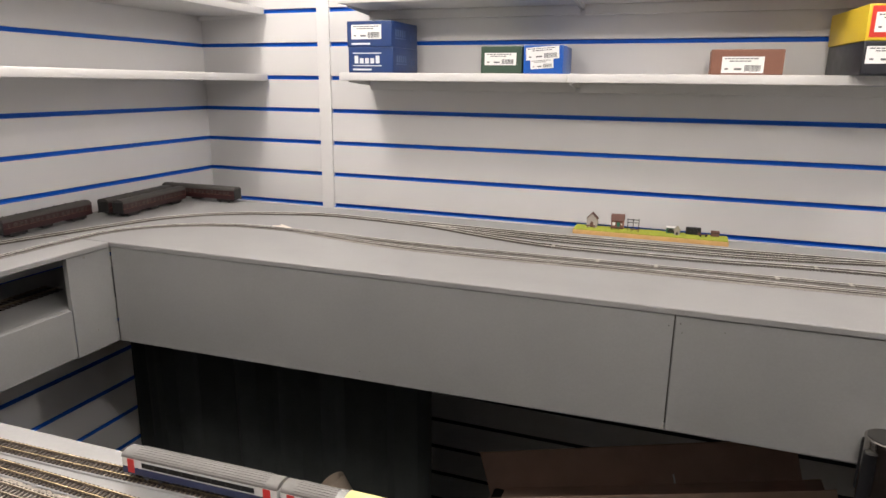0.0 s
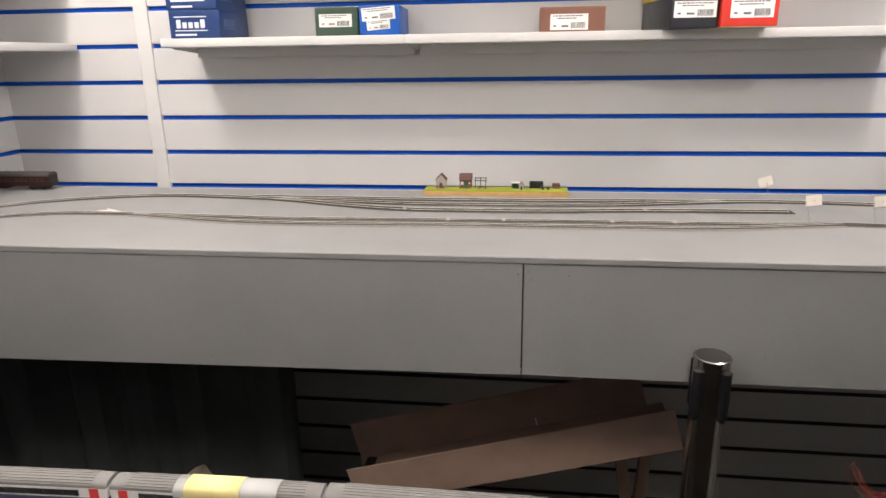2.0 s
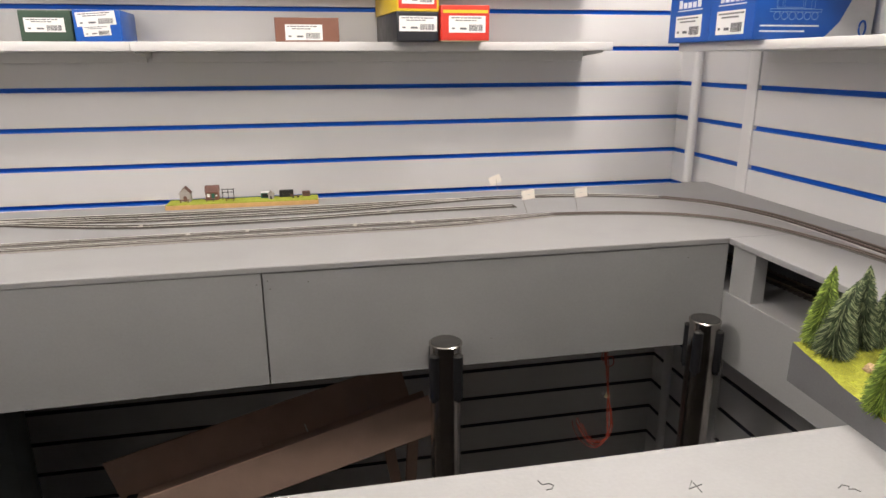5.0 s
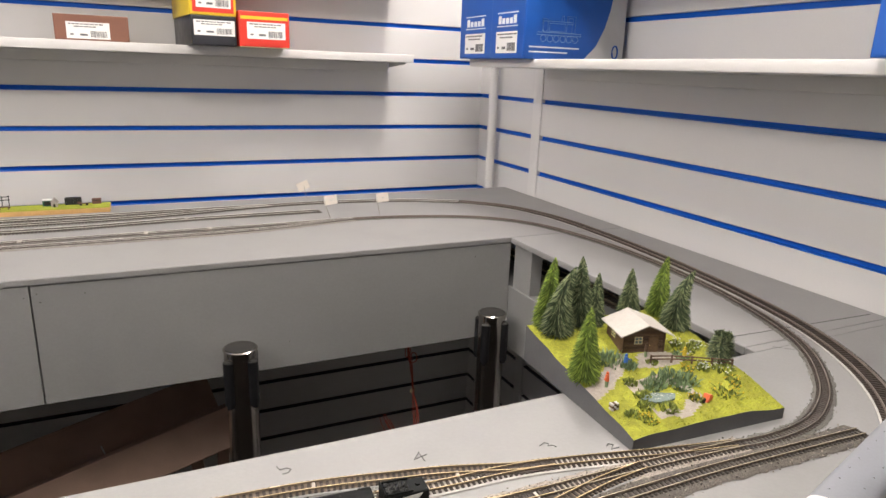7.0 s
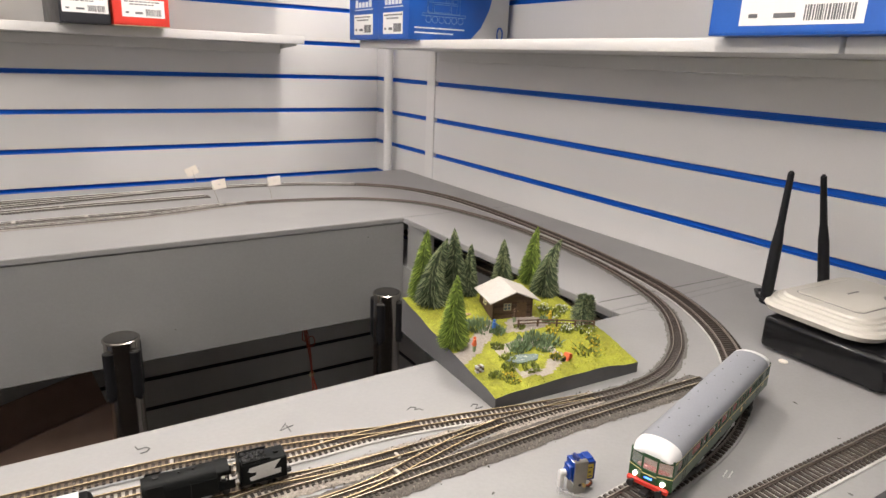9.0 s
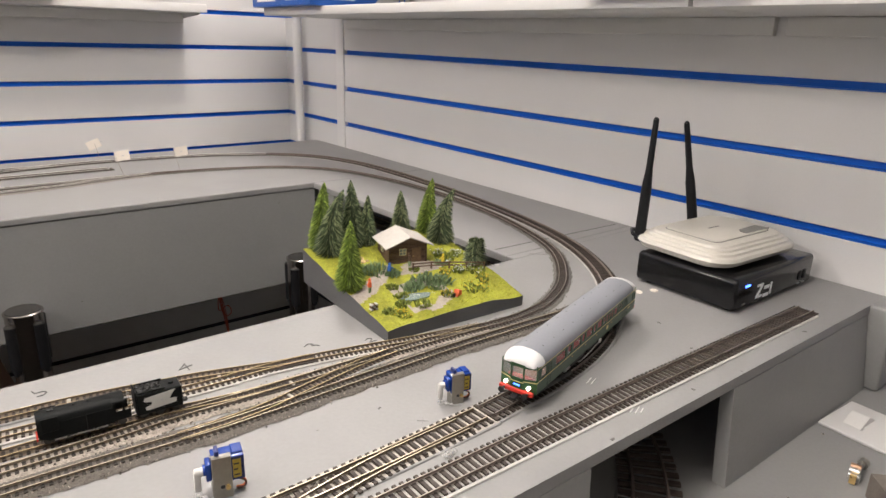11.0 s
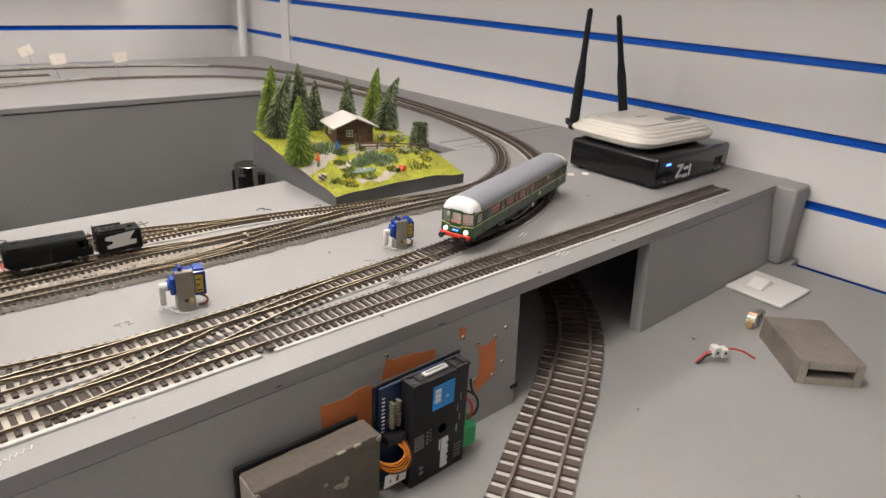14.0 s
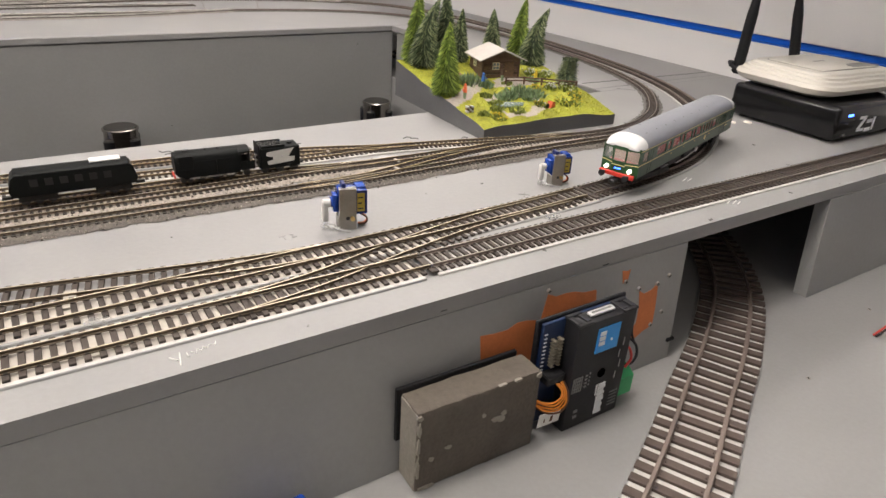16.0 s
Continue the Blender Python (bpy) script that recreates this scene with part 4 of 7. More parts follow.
part("indicator_window", prism(B(), [(0.012, -0.036), (0.0675, -0.036), (0.062, -0.018), (0.02, -0.02), (0.012, -0.026)], 0.03, 0.0314), GREY_PLASTIC, router, "smoky grey indicator strip")
part("maker_mark", box(B(), (-0.012, 0.004, 0.0308), (0.012, 0.007, 0.0312)), GREY_PLASTIC, router)


def antenna(x, y, lean_x, lean_y):
    base = Vector((x, y, 0.008))
    up = Vector((lean_x, lean_y, 1)).normalized()
    bm = cyl(B(), base, base + up * 0.02, 0.0075, 0.0073, 14)
    cyl(bm, base + up * 0.02, base + up * 0.075, 0.0073, 0.0068, 14)
    cyl(bm, base + up * 0.075, base + up * 0.1, 0.0068, 0.0046, 14)
    cyl(bm, base + up * 0.1, base + up * 0.166, 0.0046, 0.0038, 14)
    cyl(bm, base + up * 0.166, base + up * 0.169, 0.0038, 0.002, 14)
    a = part("antenna", bm, BLACK_MATT, router, "tapered black antenna")
    part("hinge", cyl(B(), (x, y - 0.014, 0.01), (x, y + 0.004, 0.01), 0.005, seg=14), BLACK_MATT, a)


antenna(-0.077, 0.068, 0.025, 0.0)
antenna(0.05, 0.07, -0.33, 0.0)
part("cable", tube(B(), [(-0.085, 0.06, 0.012), (-0.084, 0.075, 0.016), (-0.07, 0.088, 0.017), (-0.05, 0.09, 0.013), (-0.035, 0.08, 0.01), (-0.034, 0.062, 0.01)], 0.0026, 8), BLACK_MATT, router, "short black cable")


# ---- servo motors that throw the points ----
SERVO_BLUE = material("translucent_blue_plastic", (0.01, 0.05, 0.3), 0.22, vary=0.1, scale=60, coat=0.3)
SERVO_DARK = material("deep_blue_plastic", (0.008, 0.02, 0.13), 0.3, vary=0.1, scale=60)
STICKER = material("gold_foil_sticker", (0.5, 0.38, 0.06), 0.35, 0.3, vary=0.2, scale=300)
GALV = material("dull_steel_bracket", (0.36, 0.345, 0.31), 0.36, 0.85, vary=0.08, scale=80, stain=0.15, stain_scale=60)
BRASS = material("brass_screw", (0.7, 0.5, 0.22), 0.3, 0.9)
WHITE_NYLON = material("white_nylon", (0.62, 0.61, 0.59), 0.4)
CLEAR = glass("clear_plastic", (0.9, 0.9, 0.9), 0.13)
WIRE = [material("servo_wire_brown", (0.12, 0.05, 0.025), 0.5), material("servo_wire_red", (0.5, 0.04, 0.03), 0.5), material("servo_wire_orange", (0.75, 0.25, 0.03), 0.5)]


def servo(at):
    t = thing("servo_motor", "blue servo motor on a bent steel bracket", "servo motor", at, "point servos")
    case = part("case", box(B(), (-0.004, -0.0062, 0.0125), (0.0205, 0.0105, 0.0345), 0.001, 2), SERVO_BLUE, t)
    part("rim", box(B(), (0.0108, -0.0068, 0.0138), (0.0202, -0.0063, 0.0342), 0.0002), SERVO_DARK, case)
    part("sticker", box(B(), (0.0115, -0.0072, 0.0155), (0.0178, -0.0066, 0.032)), STICKER, case, "gold and black maker's sticker")
    for k in range(3):
        part("sticker_print", box(B(), (0.0122, -0.0074, 0.0175 + 0.005 * k), (0.0166 - 0.0012 * (k % 2), -0.00725, 0.0188 + 0.005 * k)), INK, case)
    part("gear_housing", box(B(), (-0.0088, -0.0055, 0.0155), (-0.0042, 0.0065, 0.031), 0.0014, 2), SERVO_BLUE, t)
    part("gear_boss", cyl(B(), (-0.0105, 0.0, 0.0235), (-0.0086, 0.0, 0.0235), 0.0046, seg=20), SERVO_BLUE, t)
    part("mounting_ear", box(B(), (-0.0012, -0.0055, 0.0357), (0.002, 0.0045, 0.041), 0.0005), SERVO_DARK, t)
    part("rear_cover", box(B(), (0.0115, -0.003, 0.0346), (0.02, 0.0098, 0.0362), 0.0006), SERVO_BLUE, t)
    part("bracket", box(B(), (-0.0042, -0.0086, 0.0), (0.0105, -0.0069, 0.0372), 0.0004), GALV, t, "dull steel bracket")
    part("bracket_side", box(B(), (-0.0048, -0.0086, 0.0), (-0.0036, 0.0035, 0.0122), 0.0003), GALV, t)
    part("bracket_lip", box(B(), (-0.0042, -0.0069, 0.0362), (0.0105, -0.003, 0.0372), 0.0003), GALV, t)
    part("bracket_foot", box(B(), (-0.0042, -0.0069, 0.0), (0.0105, 0.004, 0.0012), 0.0003), GALV, t)
    part("screw_head", cyl(B(), (0.0068, -0.0112, 0.0105), (0.0068, -0.0085, 0.0105), 0.002, 0.0017, 12), BRASS, t)
    part("bracket_hole", cyl(B(), (0.003, -0.0088, 0.0105), (0.003, -0.0082, 0.0105), 0.0017, seg=14), INK, t)
    horn = part("horn", cyl(B(), (-0.0165, 0.0, 0.0225), (-0.0104, 0.0, 0.0225), 0.0036, seg=18), WHITE_NYLON, t, "white nylon horn")
    part("arm", box(B(), (-0.0175, -0.0034, 0.006), (-0.0122, 0.0034, 0.0245), 0.0016, 2), WHITE_NYLON, horn)
    for x, y, r in ((-0.0155, -0.003, 0.0042), (-0.0105, -0.0065, 0.0034), (-0.0055, -0.0105, 0.003)):
        bm = B()
        bmesh.ops.create_uvsphere(bm, u_segments=12, v_segments=8, radius=r, matrix=Matrix.Translation((x, y, r * 0.8)))
        part("link_joint", bm, CLEAR, t, "clear plastic link joint")
        part("link_pin", cyl(B(), (x, y - 0.001, r * 0.8), (x + 0.0006, y + 0.001, r), 0.0011, seg=10), STEEL, t)
    part("link_wire", tube(B(), curve_points([(-0.0155, -0.003, 0.004), (-0.009, -0.0085, 0.0035), (-0.004, -0.013, 0.0028), (0.004, -0.0175, 0.0024)], 0.001)[0], 0.0005, 6), STEEL, t)
    for k in range(3):
        q = 0.0011 * k
        part("lead", tube(B(), curve_points([(0.0135, -0.002 + q, 0.0126), (0.0165, -0.002 + q, 0.0105), (0.0205, -0.002 + q, 0.0075), (0.0212, -0.002 + q, 0.004), (0.0185, -0.002 + q, 0.0016), (0.013, -0.001 + q, 0.0012)], 0.001)[0], 0.0008, 6), WIRE[k], t)
    return t


first_servo = servo(pose(0.777, 0.433, TOP, 0, 0, -14) @ Matrix.Scale(0.89, 4))
copy_thing(first_servo, pose(0.99, 0.4305, TOP, 0, 0, -14) @ Matrix.Scale(0.89, 4))


# ---- decoder and block against the front fascia ----
ORANGE = material("bare_orange_patch", (0.52, 0.16, 0.05), 0.7, vary=0.12, scale=60, stain=0.15, stain_scale=40)
HOLE = material("deep_black_hole", (0.002, 0.002, 0.002), 0.9, spec=0.0)
PCB = material("dark_blue_circuit_board", (0.006, 0.02, 0.07), 0.4, vary=0.1, scale=80)
DEC_BLACK = material("dull_black_casing", (0.011, 0.011, 0.013), 0.5, vary=0.15, scale=60, spec=0.35)
GREEN_TERM = material("green_terminal_plastic", (0.03, 0.34, 0.12), 0.45)
CLAY = material("grey_brown_rough_block", (0.125, 0.106, 0.087), 0.85, vary=0.18, scale=40, bump=0.9, fine=300, stain=0.25, stain_scale=25)
CHIPPED = material("pale_chipped_edge", (0.3, 0.275, 0.235), 0.9, vary=0.15, scale=90, bump=0.8)


def patch(poly):
    t = thing("paint_patch", "bare orange patch where grey paint is missing", "paint patch", group="orange patches", kind="structure")
    bm = B()
    a = [bm.verts.new((x, fascia_y(x, z) - 0.0003, z)) for x, z in poly]
    b = [bm.verts.new((x, fascia_y(x, z) + 0.001, z)) for x, z in poly]
    n = len(poly)
    bm.faces.new(a)
    for k in range(n):
        bm.faces.new((a[k], b[k], b[(k + 1) % n], a[(k + 1) % n]))
    bmesh.ops.recalc_face_normals(bm, faces=bm.faces)
    part("bare_area", bm, ORANGE, t)


patch([(0.816, 1.121), (0.816, 1.1), (0.83, 1.086), (0.866, 1.07), (0.866, 1.119), (0.856, 1.1215), (0.848, 1.122), (0.839, 1.119), (0.828, 1.1195)])
patch([(0.876, 1.1365), (0.87, 1.12), (0.868, 1.105), (0.925, 1.105), (0.9245, 1.128), (0.912, 1.129), (0.902, 1.132), (0.894, 1.133), (0.884, 1.1328)])
patch([(0.973, 1.115), (0.979, 1.111), (0.987, 1.112), (0.995, 1.116), (0.9945, 1.1), (0.992, 1.08), (0.98, 1.077), (0.968, 1.072), (0.965, 1.083), (0.972, 1.087), (0.974, 1.1)])
patch([(0.952, 1.137), (0.957, 1.1355), (0.961, 1.136), (0.958, 1.127), (0.953, 1.126)])
for sx, sz in ((0.8765, 1.139), (0.956, 1.127), (0.972, 1.117), (0.994, 1.116), (0.966, 1.084), (0.989, 1.081), (1.002, 1.089), (1.008, 1.12)):
    screw(south_board, sx, fascia_y(sx, sz) - 0.0008, sz, "s")
for sx, sz, w in ((0.785, 1.1475, 0.014), (0.8195, 1.149, 0.003), (0.93, 1.146, 0.006)):
    part("paint_scratch", box(B(), (sx, fascia_y(sx, sz) - 0.0005, sz), (sx + w, fascia_y(sx, sz) + 0.001, sz + 0.0008)), INK, south_board)
part("cable_clip", box(B(), (1.012, fascia_y(1.02, 1.06) - 0.002, 1.058), (1.021, fascia_y(1.02, 1.06) + 0.006, 1.061), 0.0006), BLACK_MATT, south_board)

block = thing("rough_block", "grey-brown rough block with chipped pale edges", "block", pose(0.7475, 0.2695, DECK, 0, 0, -2.6))
bm = box(B(), (0, 0, 0), (0.0943, 0.022, 0.065), 0.0012, 2)
bmesh.ops.subdivide_edges(bm, edges=[e for e in bm.edges if e.calc_length() > 0.015], cuts=9, use_grid_fill=True)
for v in bm.verts:
    v.co += Vector((noise.noise(v.co * 90), noise.noise(v.co * 90 + Vector((7, 0, 0))), noise.noise(v.co * 90 + Vector((0, 7, 0))))) * 0.0009
part("slab", bm, CLAY, block)


def chip(bm, x, z, rx, rz, proud=0.0011):
    """A thin ragged flake lying on the block's face."""
    n = 14
    p = random.uniform(0, 9)
    ring = []
    for k in range(n):
        a = 2 * math.pi * k / n
        r = 0.85 + 0.3 * noise.noise(Vector((math.cos(a) * 1.6 + p, math.sin(a) * 1.6, p))) + random.uniform(-0.16, 0.16)
        ring.append((x + rx * r * math.cos(a), z + rz * r * math.sin(a)))
    prism(bm, ring, -proud, 0.001, "y")


bm = B()
for x, z, rx, rz in ((0.062, 0.0648, 0.0035, 0.0006), (0.0745, 0.0642, 0.0035, 0.0011), (0.0925, 0.0622, 0.0022, 0.0024), (0.0012, 0.0615, 0.0024, 0.0022), (0.001, 0.052, 0.0015, 0.006), (0.0008, 0.037, 0.0012, 0.008), (0.0008, 0.02, 0.0014, 0.009), (0.008, 0.0018, 0.007, 0.0015)):
    chip(bm, x, z, rx, rz)
part("chipped_edge", bm, CHIPPED, block, "pale chipped corners", kind="stuff")
bm = B()
for x, z, rx, rz in ((0.06, 0.0375, 0.0042, 0.0022), (0.0645, 0.036, 0.003, 0.003), (0.066, 0.0405, 0.0025, 0.002), (0.0495, 0.0445, 0.0018, 0.0016), (0.0105, 0.0245, 0.0025, 0.0018), (0.0235, 0.029, 0.003, 0.0015)):
    chip(bm, x, z, rx, rz, 0.0009)
part("chip", bm, CHIPPED, block, "pale chips in the face", kind="stuff")
part("dark_backing", box(B(), (-0.003, 0.0222, 0.026), (0.09, 0.0252, 0.0682), 0.0004), BLACK_MATT, block, "black backing strip")
part("end_face", box(B(), (-0.0006, 0.001, 0.001), (0.0004, 0.021, 0.0635)), CHIPPED, block, "pale sawn end")

dec = thing("accessory_decoder", "black decoder module on a blue circuit board", "decoder", pose(0.8345, 0.267, DECK + 0.002, 0, 0, -1.2) @ Matrix.Diagonal((1, 1, 1.02, 1)))
part("backing_plate", box(B(), (0.012, 0.0135, 0.0), (0.097, 0.0165, 0.0895), 0.0008), DEC_BLACK, dec)
part("circuit_board", box(B(), (0.0155, 0.0106, 0.003), (0.0945, 0.0134, 0.0875), 0.0005), PCB, dec)
case = part("case", box(B(), (0.0345, -0.004, -0.0018), (0.09, 0.0105, 0.0883), 0.001, 2), DEC_BLACK, dec)
for x0, x1, mid in ((0.0338, 0.0475, 0.0405), (0.0765, 0.0906, 0.0838)):
    bm = box(B(), (x0, -0.0046, 0.0876), (x1, -0.0018, 0.0897), 0.0005)
    box(bm, (x0, 0.0078, 0.0876), (x1, 0.0112, 0.0897), 0.0005)
    box(bm, (x0, -0.0018, 0.0882), (mid - 0.0022, 0.0078, 0.0897), 0.0004)
    box(bm, (mid + 0.0022, -0.0018, 0.0882), (x1, 0.0078, 0.0897), 0.0004)
    part("clip", bm, DEC_BLACK, case)
part("connector", box(B(), (0.0495, 0.001, 0.0884), (0.0728, 0.0066, 0.0908), 0.0011, 2), CARD_GREY, case, "pale grey connector")
part("connector_slot", box(B(), (0.052, 0.0028, 0.0905), (0.0703, 0.0046, 0.0911)), GREY_PLASTIC, case)
part("blue_badge", box(B(), (0.0532, -0.0048, 0.0612), (0.0746, -0.0038, 0.0815)), material("sky_blue_badge", (0.02, 0.28, 0.72), 0.4), case, "sky blue badge")
bm = B()
for k in range(3):
    box(bm, (0.0551, -0.0053, 0.0756 - 0.0041 * k), (0.0606, -0.0047, 0.0787 - 0.0041 * k))
box(bm, (0.0666, -0.0053, 0.069), (0.068, -0.0047, 0.0706))
part("badge_print", bm, PALE_INK, case)
bm = B()
for k in range(10):
    w = (0.0074, 0.0068, 0.0074, 0.006)[k % 4]
    box(bm, (0.0645, -0.0046, 0.0035 + 0.0028 * k), (0.0645 + w, -0.0038, 0.0058 + 0.0028 * k))
for k in range(5):
    box(bm, (0.0622, -0.0046, 0.0215 + 0.002 * k), (0.0635, -0.0038, 0.0229 + 0.002 * k))
part("name_print", bm, PALE_INK, case, "white upright lettering bars")
bm = B()
for a in range(5):
    box(bm, (0.0372 + 0.002 * a, -0.0045, 0.032), (0.0381 + 0.002 * a, -0.0038, 0.0445))
for k in range(5):
    box(bm, (0.0372, -0.0045, 0.032 + 0.003 * k), (0.0459, -0.0038, 0.0325 + 0.003 * k))
for k in range(4):
    box(bm, (0.0488, -0.0045, 0.0335 + 0.0032 * k), (0.0508, -0.0038, 0.0348 + 0.0032 * k))
    box(bm, (0.0525, -0.0045, 0.0345 + 0.0032 * k), (0.0535, -0.0038, 0.0358 + 0.0032 * k))
    box(bm, (0.0795 + 0.0025 * (k % 2), -0.0045, 0.031 + 0.0095 * k), (0.0803 + 0.0025 * (k % 2), -0.0038, 0.0375 + 0.0095 * k))
for k in range(5):
    box(bm, (0.0785, -0.0045, 0.006 + 0.003 * k), (0.0865, -0.0038, 0.0066 + 0.003 * k))
box(bm, (0.043, -0.0045, 0.0125), (0.0465, -0.0038, 0.015))
box(bm, (0.043, -0.0045, 0.0075), (0.0465, -0.0038, 0.01))
part("diagram_print", bm, material("faint_grey_print", (0.22, 0.22, 0.22), 0.6), case, "faint grey printed diagram", kind="stuff")
part("fixing_hole", cyl(B(), (0.0648, -0.0045, 0.041), (0.0648, -0.003, 0.041), 0.0038, seg=22), HOLE, case)
PIN = material("tinned_header_pin", (0.5, 0.44, 0.34), 0.4, 0.6)
for k in range(9):
    for c in (0.0235, 0.0292):
        part("header_pin", box(B(), (c, 0.006, 0.0525 + 0.0026 * k), (c + 0.0028, 0.0107, 0.0533 + 0.0026 * k)), PIN, dec)
for k in range(12):
    part("solder_pad", box(B(), (0.0172, 0.01, 0.0435 + 0.0032 * k), (0.0198, 0.0108, 0.0442 + 0.0032 * k)), PALE_INK, dec)
part("plug", box(B(), (0.0165, 0.0, 0.0425), (0.033, 0.0105, 0.0495), 0.001), DEC_BLACK, dec, "black ribbon plug")
near = [(0.0255, 0.0, 0.043), (0.0285, -0.003, 0.038), (0.0268, -0.0045, 0.0328), (0.021, -0.003, 0.0295), (0.0145, 0.002, 0.0298), (0.011, 0.007, 0.0318), (0.0095, 0.011, 0.0335)]
far = [(0.0318, 0.0, 0.043), (0.0338, -0.004, 0.035), (0.0325, -0.006, 0.0268), (0.0275, -0.006, 0.0215), (0.018, -0.002, 0.0212), (0.012, 0.004, 0.0245), (0.0097, 0.010, 0.0275)]
for k in range(5):
    f = (0, 0.22, 0.5, 0.75, 1.0)[k]
    lead = [tuple(a + (b - a) * f + random.gauss(0, 0.0002) for a, b in zip(p, q)) for p, q in zip(near, far)]
    part("lead", tube(B(), curve_points(lead, 0.002)[0], 0.0007, 6), WIRE[0] if k == 4 else WIRE[2], dec, "brown lead" if k == 4 else "orange lead")
TAG_AT = pose(0, 0, 0, 4, 3, 0)
part("tag", box(B(), (0.0115, 0.0, 0.0095), (0.0322, 0.0006, 0.0215), 0.0002, at=TAG_AT), LABEL, dec, "small white tag")
part("tag_print", box(B(), (0.0225, -0.0004, 0.0125), (0.0246, -0.0001, 0.0175), at=TAG_AT), WIRE[0], dec)
part("tag_print", box(B(), (0.0165, -0.0004, 0.0135), (0.0173, -0.0001, 0.0165), at=TAG_AT), WIRE[0], dec)
term = part("terminal_block", prism(B(), [(-0.003, 0.0085), (0.0095, 0.0085), (0.0095, 0.0295), (0.004, 0.0295), (-0.003, 0.0245)], 0.0902, 0.1045, "x"), GREEN_TERM, dec, "green screw terminal")
for k in range(4):
    part("terminal_slot", box(B(), (0.1043, -0.002 + 0.0028 * k, 0.0105), (0.1049, -0.0004 + 0.0028 * k, 0.0165)), INK, term)
    part("terminal_slot", box(B(), (0.1043, -0.002 + 0.0028 * k, 0.018), (0.1049, -0.0004 + 0.0028 * k, 0.0225)), INK, term)
part("power_lead", tube(B(), curve_points([(0.0885, 0.0115, 0.0475), (0.096, 0.008, 0.049), (0.102, 0.004, 0.0445), (0.1035, 0.002, 0.036), (0.0995, 0.003, 0.0285)], 0.0015)[0], 0.0011, 6), WIRE[1], dec, "red lead")
part("power_lead", tube(B(), curve_points([(0.091, 0.012, 0.0495), (0.102, 0.009, 0.0515), (0.1105, 0.006, 0.0445), (0.112, 0.004, 0.036), (0.107, 0.003, 0.0305), (0.1005, 0.004, 0.03)], 0.0015)[0], 0.0011, 6), DEC_BLACK, dec, "black lead")
part("lead_tip", tube(B(), curve_points([(0.1105, 0.007, 0.0445), (0.1075, 0.009, 0.053), (0.1085, 0.011, 0.06)], 0.002)[0], 0.001, 6), DEC_BLACK, dec)


# ---- odds and ends on the lower deck ----
plate = thing("white_plate", "smooth white plastic cover plate lying flat", "cover plate", pose(1.478, 0.235, DECK, 0, 0, -4))
part("plate", box(B(), (-0.043, -0.038, 0), (0.043, 0.038, 0.0045), 0.002, 3), TRIM, plate)
part("paper_fold", prism(B(), [(-0.02, 0.0046), (0.018, 0.0046), (0.015, 0.0056), (0.002, 0.0135), (-0.001, 0.0135)], 0.0, 0.02, "y"), LABEL, plate, "folded scrap of white paper")
part("scratch", box(B(), (-0.022, -0.002, 0.0046), (-0.014, 0.0, 0.005)), CARD_GREY, plate)

tubeblock = thing("hollow_bar", "grey-brown rectangular bar with a hollow end", "bar", pose(1.326, 0.133, DECK, 0, 0, 43))
bm = B()
L, W_, H_ = 0.0475, 0.0325, 0.0265
for lo, hi in (((-L, -W_, 0), (L, -W_ + 0.009, H_)), ((-L, W_ - 0.009, 0), (L, W_, H_)), ((-L, -W_ + 0.009, 0), (L, W_ - 0.009, 0.0085)), ((-L, -W_ + 0.009, H_ - 0.009), (L, W_ - 0.009, H_))):
    box(bm, lo, hi)
bmesh.ops.remove_doubles(bm, verts=bm.verts, dist=0.00001)
part("bar", bm, material("weathered_grey_brown_bar", (0.175, 0.15, 0.128), 0.75, vary=0.16, scale=40, bump=0.5, stain=0.4, stain_scale=22), tubeblock)
end_rim = B()
for lo, hi in (((-W_, 0.0), (-W_ + 0.009, H_)), ((W_ - 0.009, 0.0), (W_, H_)), ((-W_ + 0.009, 0.0), (W_ - 0.009, 0.0085)), ((-W_ + 0.009, H_ - 0.009), (W_ - 0.009, H_))):
    box(end_rim, (-L - 0.0006, lo[0] + 0.0004, lo[1] + 0.0004), (-L - 0.0001, hi[0] - 0.0004, hi[1] - 0.0004))
part("sawn_end", end_rim, CHIPPED, tubeblock, "pale sawn end")
part("core", box(B(), (-L + 0.018, -W_ + 0.009, 0.0085), (L - 0.004, W_ - 0.009, H_ - 0.009)), INK, tubeblock)

motor = thing("small_motor", "tiny coiled brass motor on the deck", "motor", pose(1.357, 0.206, DECK, 0, 0, 10) @ Matrix.Diagonal((1.2, 1.2, 1.2, 1)))
for k in range(5):
    a = k * 1.256
    part("coil", cyl(B(), (0.004 * math.cos(a), -0.003, 0.008 + 0.004 * math.sin(a)), (0.004 * math.cos(a), 0.005, 0.008 + 0.004 * math.sin(a)), 0.003, seg=10), material("copper_coil", (0.42, 0.26, 0.17), 0.4, 0.8, vary=0.3, scale=300) if k == 1 else STEEL, motor)
part("stand", box(B(), (-0.004, -0.004, 0), (0.004, 0.004, 0.005)), STEEL, motor)
part("shaft", cyl(B(), (0.006, 0, 0.009), (0.016, -0.002, 0.009), 0.003, seg=12), GALV, motor)
part("cap", cyl(B(), (0.014, -0.002, 0.009), (0.02, -0.003, 0.009), 0.0045, seg=12), GALV, motor)
part("brass_tag", box(B(), (-0.01, -0.002, 0.001), (-0.007, 0.003, 0.009)), BRASS, motor)

